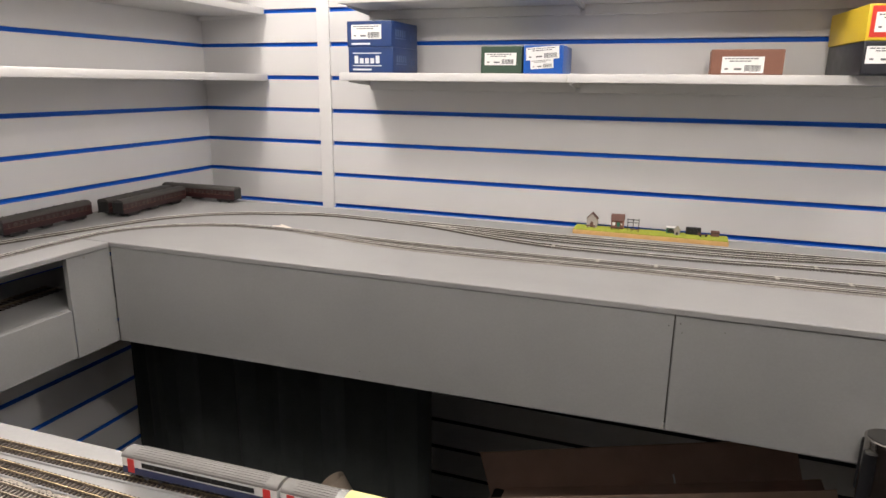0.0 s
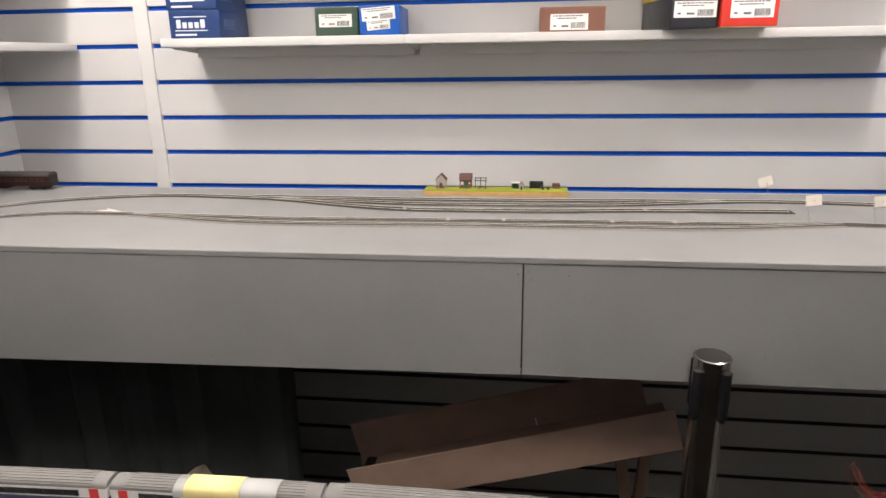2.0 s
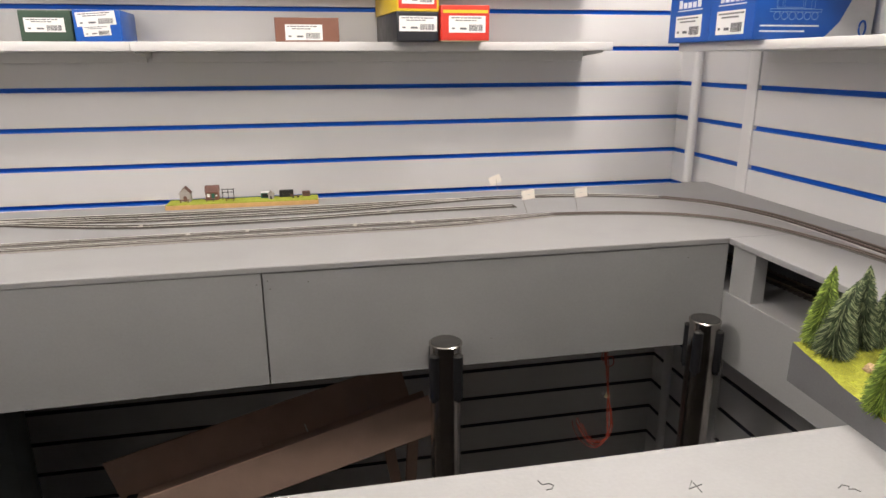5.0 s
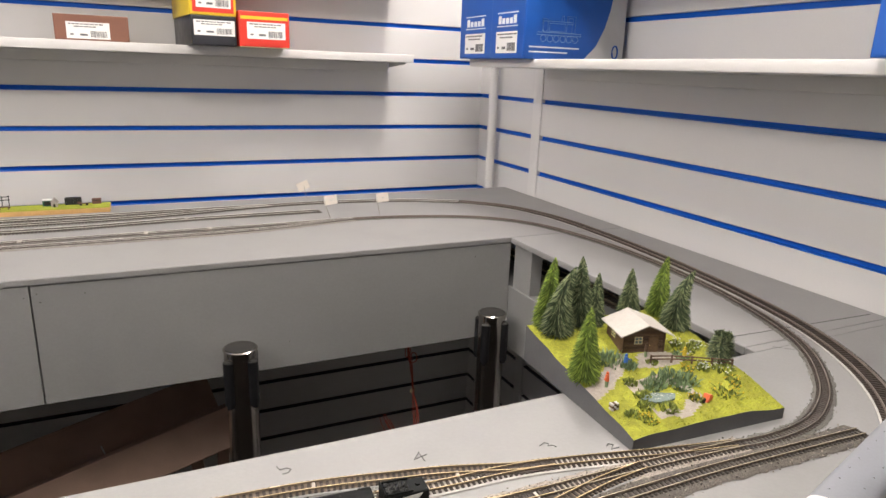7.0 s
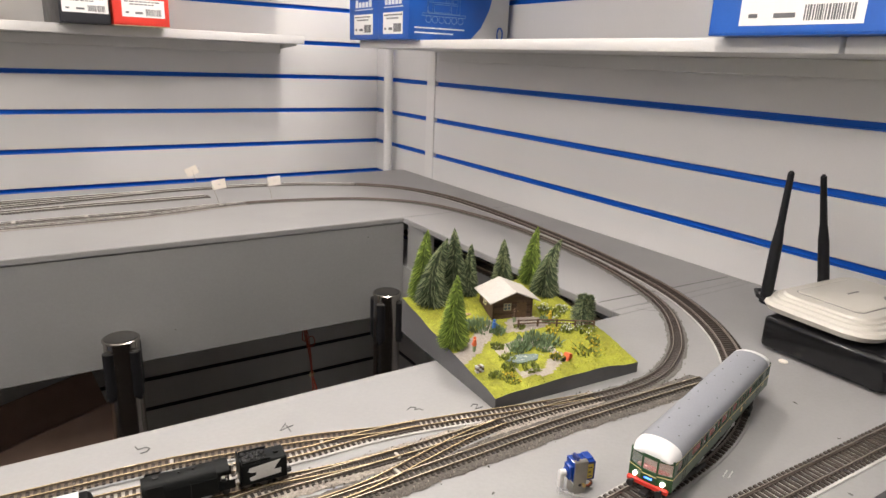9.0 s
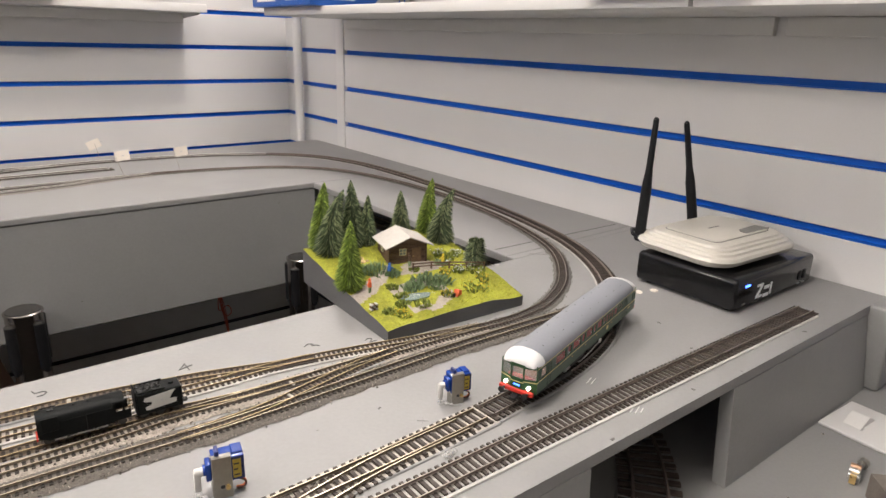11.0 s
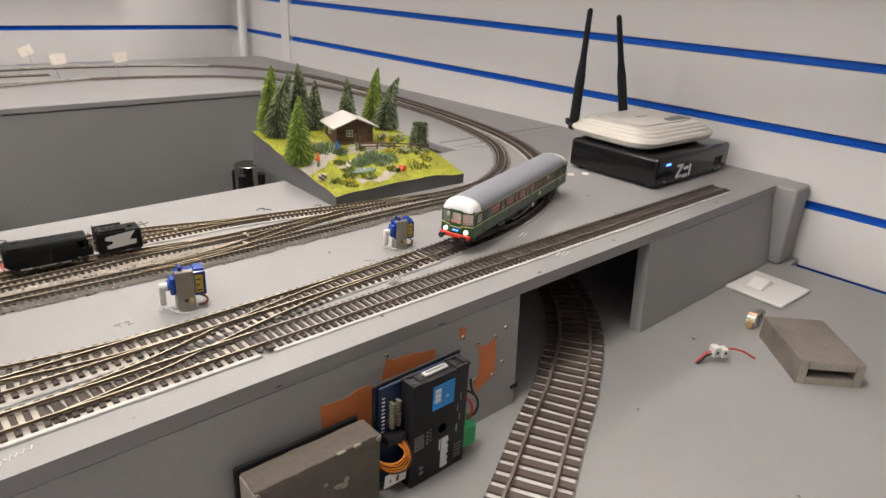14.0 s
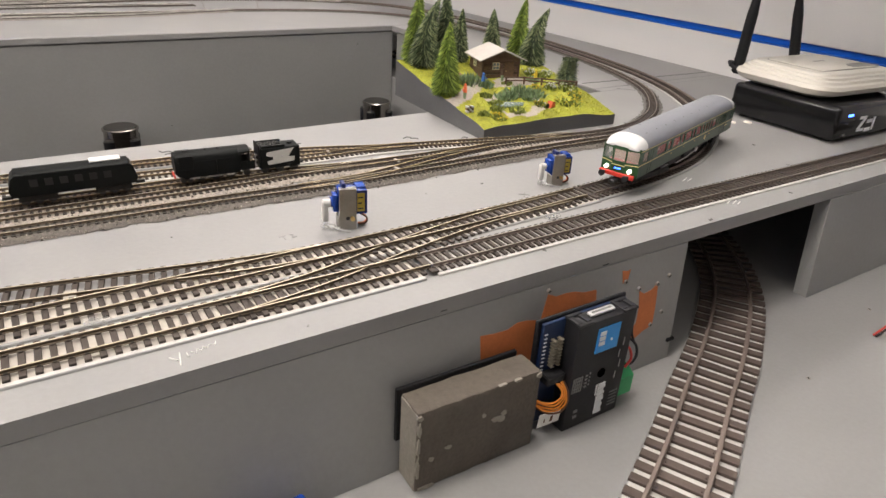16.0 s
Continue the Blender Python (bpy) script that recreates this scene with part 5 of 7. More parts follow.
conn = thing("wire_connector", "white connector block with red and black wires", "connector", pose(1.247, 0.197, DECK, 0, 0, -30))
for k in range(2):
    part("terminal", box(B(), (-0.009 + 0.0085 * k, -0.005 - 0.002 * k, 0.006), (-0.001 + 0.0085 * k, 0.005 - 0.002 * k, 0.018 - 0.002 * k), 0.0008), WHITE_NYLON, conn)
    part("terminal_hole", cyl(B(), (-0.005 + 0.0085 * k, -0.0054 - 0.002 * k, 0.012), (-0.005 + 0.0085 * k, -0.0045 - 0.002 * k, 0.012), 0.0016, seg=12), INK, conn)
part("wire", tube(B(), [(-0.009, 0.001, 0.011), (-0.016, 0.0, 0.0095), (-0.022, -0.002, 0.006), (-0.028, -0.003, 0.001)], 0.0011, 8), WIRE[1], conn, "red wire")
part("wire", tube(B(), [(-0.009, -0.001, 0.009), (-0.016, -0.002, 0.0075), (-0.022, -0.004, 0.004), (-0.027, -0.005, 0.001)], 0.0011, 8), BLACK_MATT, conn, "black wire")
part("wire", tube(B(), [(0.0075, 0.0, 0.013), (0.018, 0.0, 0.0125), (0.03, -0.002, 0.009), (0.04, -0.004, 0.003), (0.044, -0.005, 0.001)], 0.0011, 8), WIRE[1], conn, "red wire")
for dx, dy in ((1.1, 0.204), (1.1, 0.06), (1.42, 0.262), (1.27, 0.235), (1.04, 0.08)):
    screw(south_board, dx, dy, DECK, "z")
bin_ = thing("blue_tray", "small blue plastic tray on the deck", "tray", pose(0.645, 0.255, DECK, 0, 0, 8))
part("tray", box(B(), (0, 0, 0), (0.04, 0.03, 0.02), 0.003, 2), SERVO_BLUE, bin_)


# ---- the green railcar ----
CAR_GREEN = material("dark_green_railcar_enamel", (0.02, 0.068, 0.024), 0.32, vary=0.06, scale=40, coat=0.2)
CREAM_LINE = material("cream_lining", (0.72, 0.6, 0.27), 0.45)
ROOF_GREY = material("mid_grey_roof", (0.235, 0.245, 0.27), 0.5, vary=0.05, scale=60)
ROOF_WHITE = material("white_roof_dome", (0.68, 0.68, 0.68), 0.5, vary=0.04, scale=60)
BEAM_RED = material("red_buffer_beam", (0.6, 0.035, 0.02), 0.45)
UNDER_BLACK = material("black_underframe", (0.012, 0.012, 0.012), 0.6, vary=0.2, scale=90)
SEAT = material("pink_red_seat", (0.6, 0.15, 0.15), 0.7)
FLOOR_TAN = material("warm_interior_panel", (0.74, 0.58, 0.5), 0.7)
PANE = glass("railcar_window_glass", (0.8, 0.85, 0.82), 0.16)
LAMP_WHITE = material("lit_headlamp", (1.0, 0.95, 0.8), 0.3, emit=5.0)
LAMP_WARM = material("lit_saloon_lamp", (1.0, 0.68, 0.5), 0.4, emit=9.0)
WHEEL = material("blackened_steel_wheel", (0.1, 0.1, 0.1), 0.35, 0.8)

car = thing("railcar", "green single-unit diesel railcar with a grey roof", "railcar", pose(1.1508, 0.4234, RAIL_OO, 0, 0, 16.1))
HALF, SIDE = 0.1235, 0.0178
WIN = [(-0.1163, -0.1055), (-0.087, -0.0659), (-0.062, -0.0533), (-0.0491, -0.0314), (-0.0281, -0.0208), (-0.0179, -0.0015), (0.0013, 0.0075), (0.0109, 0.0241),
       (0.0273, 0.0329), (0.0353, 0.0413), (0.0431, 0.0483), (0.0503, 0.0561), (0.0579, 0.069), (0.071, 0.0758), (0.0775, 0.0822), (0.0885, 0.0905), (0.0945, 0.0965), (0.1134, 0.116), (0.1195, 0.1225)]
Z0, ZW0, ZW1, Z1 = 0.0115, 0.0247, 0.0337, 0.0372
for s in (-1, 1):
    y0, y1 = sorted((s * SIDE, s * (SIDE - 0.0011)))
    bm = B()
    box(bm, (-HALF, y0, Z0), (HALF, y1, ZW0))
    box(bm, (-HALF, y0, ZW1), (HALF, y1, Z1))
    x = -HALF
    for a, b in WIN:
        box(bm, (x, y0, ZW0), (a, y1, ZW1))
        x = b
    box(bm, (x, y0, ZW0), (HALF, y1, ZW1))
    side = part("body_side", bm, CAR_GREEN, car, smooth=False)
    for a, b in WIN:
        g0, g1 = sorted((s * (SIDE - 0.0004), s * (SIDE - 0.0008)))
        part("window_pane", box(B(), (a, g0, ZW0), (b, g1, ZW1)), PANE, side)
    l0, l1 = sorted((s * SIDE, s * (SIDE + 0.00025)))
    part("waist_line", box(B(), (-HALF, l0, 0.0226), (HALF, l1, 0.0233)), CREAM_LINE, side, "thin cream waist line")
    part("eaves_line", box(B(), (-HALF, l0, 0.0358), (HALF, l1, 0.0364)), CREAM_LINE, side, "thin cream eaves line")
    for dx in (-0.0975, -0.1025, 0.086, 0.099, 0.0925):
        part("door_seam", box(B(), (dx, l0, 0.0122), (dx + 0.0003, l1, 0.0352)), UNDER_BLACK, side)
    for dx in (-0.0515, -0.0195, 0.009, 0.05):
        part("door_handle", box(B(), (dx, l0, 0.0195), (dx + 0.0015, s * (SIDE + 0.0006) if s > 0 else l1, 0.0202)) if s > 0 else box(B(), (dx, -SIDE - 0.0006, 0.0195), (dx + 0.0015, -SIDE, 0.0202)), BRASS, side)
    part("crest", cyl(B(), (0.04, s * SIDE, 0.0178), (0.04, s * (SIDE + 0.0003), 0.0178), 0.0026, seg=20), CREAM_LINE, side, "round cream crest")
    bm = B()
    for k in range(7):
        box(bm, (0.101 + 0.0011 * k, l0, 0.0188), (0.1018 + 0.0011 * k, l1, 0.02))
    part("number_bar", bm, CREAM_LINE, side, smooth=False)


def arc(w, z0, rise, n=12):
    return [(w * math.cos(math.pi * k / n), z0 + rise * math.sin(math.pi * k / n) ** 0.8) for k in range(n + 1)]


part("roof", prism(B(), arc(SIDE + 0.0006, Z1, 0.0105), -0.112, 0.112, "x"), ROOF_GREY, car)
for s in (-1, 1):
    bm = B()
    rings = []
    for x, w, r in ((0.1122, SIDE + 0.0006, 0.0105), (0.117, SIDE + 0.0005, 0.0101), (0.1215, SIDE * 0.97, 0.0088), (0.1255, SIDE * 0.9, 0.006), (0.1275, SIDE * 0.8, 0.0025)):
        rings.append([bm.verts.new((s * x, y, z)) for y, z in arc(w, Z1, r)])
    for a, b in zip(rings, rings[1:]):
        for k in range(len(a) - 1):
            bm.faces.new((a[k], a[k + 1], b[k + 1], b[k]))
    bm.faces.new(rings[-1])
    bmesh.ops.recalc_face_normals(bm, faces=bm.faces)
    part("roof_dome", bm, ROOF_WHITE, car, "white painted roof end")
    # the cab end in three facets
    face = new("cab_end")
    face.parent = car
    face.matrix_basis = pose(0, 0, 0, 0, 0, 0 if s < 0 else 180)
    for yc, turn, w in ((0.0, 0, 0.0128), (-0.0119, 19, 0.0125), (0.0119, -19, 0.0125)):
        at = pose(-0.1272 + (0.002 if turn else 0), yc, 0, 0, 0, turn)
        bm = B()
        box(bm, (-0.0006, -w / 2, Z0), (0.0006, w / 2, 0.0245), at=at)
        box(bm, (-0.0006, -w / 2, 0.0352), (0.0006, w / 2, Z1 + 0.001), at=at)
        for e in (-1, 1):
            box(bm, (-0.0006, e * w / 2 - (0.0009 if e > 0 else 0), 0.0245), (0.0006, e * w / 2 + (0.0009 if e < 0 else 0), 0.0352), at=at)
        part("cab_panel", bm, CAR_GREEN, face, smooth=False)
        part("cab_window", box(B(), (-0.0002, -w / 2 + 0.0008, 0.0245), (0.0002, w / 2 - 0.0008, 0.0352), at=at), PANE, face)
        part("cab_line", box(B(), (-0.0008, -w / 2, 0.0222 if turn else 0.0205), (-0.0005, w / 2, 0.0229 if turn else 0.0213), at=at), CREAM_LINE, face)
    part("buffer_beam", box(B(), (-0.1296, -0.0168, 0.0103), (-0.1262, 0.0168, 0.0142), 0.0005), BEAM_RED, face, "red buffer beam")
    for e in (-1, 1):
        part("buffer", cyl(cyl(B(), (-0.134, e * 0.0115, 0.0122), (-0.1294, e * 0.0115, 0.0122), 0.0014, seg=10), (-0.1352, e * 0.0115, 0.0122), (-0.134, e * 0.0115, 0.0122), 0.0029, seg=16), UNDER_BLACK, face)
        part("head_lamp", cyl(B(), (-0.1284, e * 0.0113, 0.0172), (-0.1255, e * 0.0113, 0.0172), 0.0017, seg=14), LAMP_WHITE, face, "lit white head lamp")
    part("coupling", box(B(), (-0.136, -0.003, 0.006), (-0.124, 0.003, 0.0085), 0.0004), UNDER_BLACK, face)
    part("code_box", box(B(), (-0.1282, -0.003, 0.0172), (-0.1276, 0.003, 0.0184)), BLUE_LED if s < 0 else UNDER_BLACK, face)
    bm = B()
    box(bm, (-0.032, -0.0165, 0.0035), (0.032, -0.0145, 0.0085), 0.0005)
    box(bm, (-0.032, 0.0145, 0.0035), (0.032, 0.0165, 0.0085), 0.0005)
    box(bm, (-0.008, -0.014, 0.004), (0.008, 0.014, 0.009))
    bogie = part("bogie", bm, UNDER_BLACK, car, at=pose(s * 0.0855, 0, 0, 0, 0, 11.6 if s > 0 else -9.5))
    for ax in (-0.0165, 0.0165):
        for e in (-1, 1):
            part("wheel", cyl(cyl(B(), (ax, e * 0.0075, 0.0062), (ax, e * 0.0098, 0.0062), 0.0061, seg=22), (ax, e * 0.0068, 0.0062), (ax, e * 0.0076, 0.0062), 0.0068, seg=22), WHEEL, bogie)
        part("axle_box", box(B(), (ax - 0.002, -0.0172, 0.004), (ax + 0.002, 0.0172, 0.0078), 0.0004), UNDER_BLACK, bogie)
part("floor", box(B(), (-0.122, -0.0165, 0.0098), (0.122, 0.0165, 0.0118)), UNDER_BLACK, car)
for x0, x1, y0, y1, z0 in ((-0.045, -0.012, -0.0155, -0.004, 0.004), (-0.045, -0.012, 0.004, 0.0155, 0.004), (-0.005, 0.022, -0.0155, 0.0155, 0.0045), (0.028, 0.045, -0.015, 0.015, 0.005)):
    part("engine_box", box(B(), (x0, y0, z0), (x1, y1, 0.0099), 0.0008), UNDER_BLACK, car)
part("battery_box", box(B(), (0.024, -0.0172, 0.0048), (0.0285, -0.0155, 0.0092), 0.0003), LABEL, car, "pale battery box")
part("exhaust_pipe", tube(B(), [(-0.03, -0.0165, 0.005), (-0.026, -0.017, 0.0042), (0.0, -0.017, 0.0046), (0.012, -0.0168, 0.0062), (0.02, -0.0168, 0.0066)], 0.0006, 6), CARD_GREY, car, "pale exhaust pipe")
part("silencer", box(B(), (-0.062, -0.0168, 0.0062), (-0.048, -0.0145, 0.0078), 0.0006), CARD_GREY, car)
for k in range(10):
    x = -0.098 + 0.0215 * k
    for s in (-1, 1):
        part("roof_vent", cyl(B(), (x, s * 0.0085, 0.0455), (x, s * 0.0085, 0.0468), 0.0007, 0.0006, 8), UNDER_BLACK, car)
part("saloon_floor", box(B(), (-0.121, -0.0164, 0.0119), (0.121, 0.0164, 0.0128)), FLOOR_TAN, car)
for k in range(12):
    x = -0.09 + 0.0148 * k
    for s in (-1, 1):
        bm = B()
        box(bm, (x, s * 0.0105 - 0.005, 0.0129), (x + 0.0055, s * 0.0105 + 0.005, 0.019), 0.0006)
        box(bm, (x, s * 0.0105 - 0.005, 0.019), (x + 0.0018, s * 0.0105 + 0.005, 0.0275), 0.0006)
        part("seat", bm, SEAT, car)
for k in range(5):
    for s in (-1, 1):
        part("table", box(B(), (-0.0815 + 0.0296 * k, s * 0.0115 - 0.0045, 0.0215), (-0.0775 + 0.0296 * k, s * 0.0115 + 0.0045, 0.0222)), LABEL, car, "white saloon table")
for x in (-0.104, 0.084):
    part("bulkhead", box(B(), (x, -0.0162, 0.0129), (x + 0.001, 0.0162, 0.0368)), FLOOR_TAN, car)
part("saloon_lamp", box(B(), (-0.12, -0.002, 0.0372), (0.085, 0.002, 0.038)), LAMP_WARM, car, "lit warm saloon lamp strip")
part("ceiling_panel", box(B(), (-0.12, -0.0165, 0.0381), (0.12, 0.0165, 0.0385)), FLOOR_TAN, car)
part("cab_desk", box(B(), (-0.123, -0.013, 0.0129), (-0.117, 0.013, 0.0235), 0.001), SEAT, car)


# ---- the garden scene on its base ----
GRASS = material("bright_yellow_green_flock", (0.42, 0.435, 0.045), 0.9, vary=0.3, scale=90, bump=0.6, island=0.4, stain=0.3, stain_scale=35)
GRASS_DEEP = material("deep_green_flock", (0.21, 0.25, 0.055), 0.9, vary=0.3, scale=120, island=0.45)
PATH_M = material("grey_brown_gravel_path", (0.38, 0.335, 0.295), 0.95, vary=0.25, scale=250, bump=0.9, fine=900)
BASE_M = material("charcoal_painted_base_edge", (0.11, 0.11, 0.113), 0.65, vary=0.12, scale=30, stain=0.15, stain_scale=20)
FIR_DARK = material("dark_olive_green_fir", (0.058, 0.085, 0.04), 0.85, vary=0.3, scale=80, island=0.45)
FIR_LIGHT = material("bright_green_fir", (0.12, 0.18, 0.03), 0.85, vary=0.3, scale=80, island=0.45)
FIR_TIP = material("pale_green_needle_tips", (0.25, 0.29, 0.15), 0.85, vary=0.3, scale=80, island=0.4)
BARK = material("brown_bark", (0.1, 0.06, 0.035), 0.9, vary=0.25, scale=200)
PLANK = material("dark_brown_hut_timber", (0.125, 0.076, 0.048), 0.75, vary=0.25, scale=160, island=0.25)
ROOFING = material("pale_grey_felt_roof", (0.46, 0.43, 0.395), 0.85, vary=0.08, scale=150, bump=0.4)
WATER = material("pale_pond_water", (0.2, 0.25, 0.24), 0.12, vary=0.2, scale=200)
FIR_TIP_BRIGHT = material("yellow_green_needle_tips", (0.3, 0.4, 0.07), 0.85, vary=0.3, scale=80, island=0.4)
YELLOW_FLOWER = material("yellow_blossom", (0.55, 0.42, 0.03), 0.8, island=0.2)
WHITE_FLOWER = material("white_blossom", (0.52, 0.54, 0.46), 0.8, island=0.2)
REED = material("grey_green_reeds", (0.2, 0.28, 0.15), 0.85, island=0.35)
ROCK = material("tan_stone", (0.42, 0.29, 0.16), 0.9, vary=0.3, scale=150, island=0.3)
TENT = material("orange_red_cloth", (0.72, 0.14, 0.05), 0.7)

DIO = pose(1.009, 0.562, TOP, 0, 0, -3)
DU, DV = 0.195, 0.214
dio = thing("garden_diorama", "grassy model garden scene on a charcoal base", "diorama", DIO)


def ground(u, v):
    a, b = u / DU, v / DV
    return 0.012 + 0.0335 * b + 0.005 * math.sin(3 * a) * (1 - b) + 0.006 * max(0, a) * math.sin(math.pi * min(max(b, 0), 1)) + 0.003 * noise.noise(Vector((u * 25, v * 25, 3)))


def on_path(u, v):
    j = 0.006 * noise.noise(Vector((u * 60, v * 60, 9)))
    strip = abs(v - (0.072 + 0.55 * u)) < 0.011 + j and u < 0.075
    ring = 0.022 < math.hypot((u - 0.072) * 0.8, v - 0.045) + j < 0.034 and u > 0.045
    yard = math.hypot((u - 0.11) / 1.8, v - 0.105) < 0.017 + j
    return strip or ring or yard


NU, NV = 60, 66
bm = B()
grid = [[bm.verts.new((DU * i / NU, DV * j / NV, ground(DU * i / NU, DV * j / NV) + (0.0006 * random.random()))) for j in range(NV + 1)] for i in range(NU + 1)]
for i in range(NU):
    for j in range(NV):
        f = bm.faces.new((grid[i][j], grid[i + 1][j], grid[i + 1][j + 1], grid[i][j + 1]))
        f.material_index = 1 if on_path(DU * (i + 0.5) / NU, DV * (j + 0.5) / NV) else 0
part("terrain", bm, [GRASS, PATH_M], dio)
bm = B()
rim = [(i, 0) for i in range(NU)] + [(NU, j) for j in range(NV)] + [(i, NV) for i in range(NU, 0, -1)] + [(0, j) for j in range(NV, 0, -1)]
top = [bm.verts.new((DU * i / NU, DV * j / NV, ground(DU * i / NU, DV * j / NV) + 0.0002)) for i, j in rim]
low = [bm.verts.new((v.co.x, v.co.y, 0)) for v in top]
for k in range(len(rim)):
    bm.faces.new((low[k], low[(k + 1) % len(rim)], top[(k + 1) % len(rim)], top[k]))
bm.faces.new(low[::-1])
part("base", bm, BASE_M, dio, "charcoal painted base edge")
bm = B()
for _ in range(16000):
    u, v = random.uniform(0.0004, DU - 0.0004), random.uniform(0.0004, DV - 0.0004)
    if on_path(u, v) or math.hypot((u - 0.066) / 1.5, v - 0.044) < 0.013:
        continue
    z, a, l = ground(u, v), random.uniform(0, 6.28), random.uniform(0.0008, 0.0019)
    w = 0.00045
    tip = (u + random.gauss(0, 0.0008), v + random.gauss(0, 0.0008), z + l)
    bm.faces.new((bm.verts.new((u - w * math.cos(a), v - w * math.sin(a), z)), bm.verts.new((u + w * math.cos(a), v + w * math.sin(a), z)), bm.verts.new(tip)))
part("grass", bm, GRASS, dio, smooth=False, kind="stuff")


def fir(u, v, h, r, mat, bend=0.0, dull=1.0):
    """A model fir: a trunk and drooping needle tufts in whorls; bend carries its tip sideways."""
    z = ground(u, v) - 0.001
    t = thing("fir_tree", "bright green model fir tree" if mat is FIR_LIGHT else "dark green model fir tree", "tree", DIO @ pose(u, v, z, 0, 0, random.uniform(0, 360) * 0), "fir trees")
    part("trunk", cyl(B(), (0, 0, 0), (0, 0, h * 0.5), 0.0016, 0.0008, 8), BARK, t)
    bm = B()
    h, r = h * 1.07, r * 1.1
    rows = int(h / 0.002)
    for k in range(rows):
        f = k / (rows - 1)
        zz = h * (0.05 + 0.93 * f)
        rr = r * 1.06 * (1 - f) ** 0.72 + 0.0016
        if f < 0.12:
            rr *= 0.75 + 2 * f
        cx = bend * max(0, f - 0.25) ** 2 * 1.6
        n = max(8, int(34 * rr / r + 4))
        for i in range(n):
            a = 2 * math.pi * (i + random.random() * 0.8) / n + k
            d = Vector((math.cos(a), math.sin(a), 0))
            reach = rr * random.uniform(0.86, 1.08)
            p = Vector((cx, 0, zz)) + d * reach * 0.35
            tip = Vector((cx, 0, zz - reach * 0.32 + random.uniform(-0.001, 0.001))) + d * reach
            sidev = Vector((-d.y, d.x, 0)) * 0.0010
            up = Vector((0, 0, 0.0012))
            v0, v1, v2, v3 = (bm.verts.new(q) for q in (p + sidev - up, p - sidev - up, p + up * 1.5, tip))
            for tri in ((v0, v1, v3), (v1, v2, v3), (v2, v0, v3)):
                bm.faces.new(tri)
    cyl(bm, (bend * 0.9, 0, h * 0.95), (bend * 0.93, 0, h), 0.001, 0.0003, 5)
    core = B()
    segs = 8
    for k in range(segs):
        f0, f1 = k / segs, (k + 1) / segs
        b0, b1 = bend * max(0, f0 - 0.25) ** 2 * 1.6, bend * max(0, f1 - 0.25) ** 2 * 1.6
        cyl(core, (b0, 0, h * (0.05 + 0.9 * f0)), (b1, 0, h * (0.05 + 0.9 * f1)), r * 0.6 * (1 - f0) ** 0.8 + 0.0005, r * 0.6 * (1 - f1) ** 0.8 + 0.0004, 10, caps=False)
    bm.faces.ensure_lookup_table()
    for q in range(0, len(bm.faces) - 3, 3):
        if random.random() < 0.36:
            for f in bm.faces[q:q + 3]:
                f.material_index = 1
    crown = part("crown", bm, [mat, FIR_TIP_BRIGHT if mat is FIR_LIGHT else FIR_TIP], t, smooth=False)
    part("inner_foliage", core, mat, crown)
    return t


fir(0.024, 0.206, 0.084, 0.018, FIR_LIGHT, 0.006)
fir(0.027, 0.188, 0.078, 0.021, FIR_DARK, 0.022)
fir(0.066, 0.2, 0.085, 0.018, FIR_DARK, -0.002)
fir(0.086, 0.196, 0.064, 0.013, FIR_DARK, 0.002)
fir(0.0075, 0.098, 0.078, 0.0175, FIR_LIGHT, 0.002)
fir(0.146, 0.207, 0.061, 0.0145, FIR_DARK, 0.0)
fir(0.187, 0.199, 0.074, 0.016, FIR_LIGHT, 0.008)
fir(0.184, 0.163, 0.07, 0.0195, FIR_DARK, 0.024)


def clump(name, label, u, v, r, h, n, mat, category, tip=None, blade=0.0012):
    """A tuft of upright leaves, with blossoms at the tips where it flowers."""
    t = thing(name, label, category, DIO @ pose(u, v, ground(u, v)), "garden plants")
    bm, flowers = B(), B()
    for _ in range(n):
        a, d = random.uniform(0, 6.28), r * math.sqrt(random.random())
        x, y = d * math.cos(a), d * math.sin(a)
        top = Vector((x * 1.3 + random.gauss(0, r * 0.15), y * 1.3 + random.gauss(0, r * 0.15), h * random.uniform(0.5, 1.05) * (1 - 0.4 * (d / r) ** 2)))
        q = random.uniform(0, 3.14)
        w = Vector((math.cos(q), math.sin(q), 0)) * blade
        zz = ground(u + x, v + y) - ground(u, v)
        b0 = Vector((x, y, zz - 0.0008))
        top.z += zz
        m = (b0 + top) / 2 + Vector((0, 0, 0.0005))
        vs = [bm.verts.new(p) for p in (b0 - w * 0.5, b0 + w * 0.5, m + w, top, m - w)]
        bm.faces.new(vs)
        if tip and random.random() < 0.4:
            bmesh.ops.create_icosphere(flowers, subdivisions=1, radius=random.uniform(0.0006, 0.0012), matrix=Matrix.Translation(top))
    leaves = part("leaves", bm, mat, t, smooth=False)
    if tip:
        part("blossom", flowers, tip, t, smooth=False)
    else:
        flowers.free()
    return t


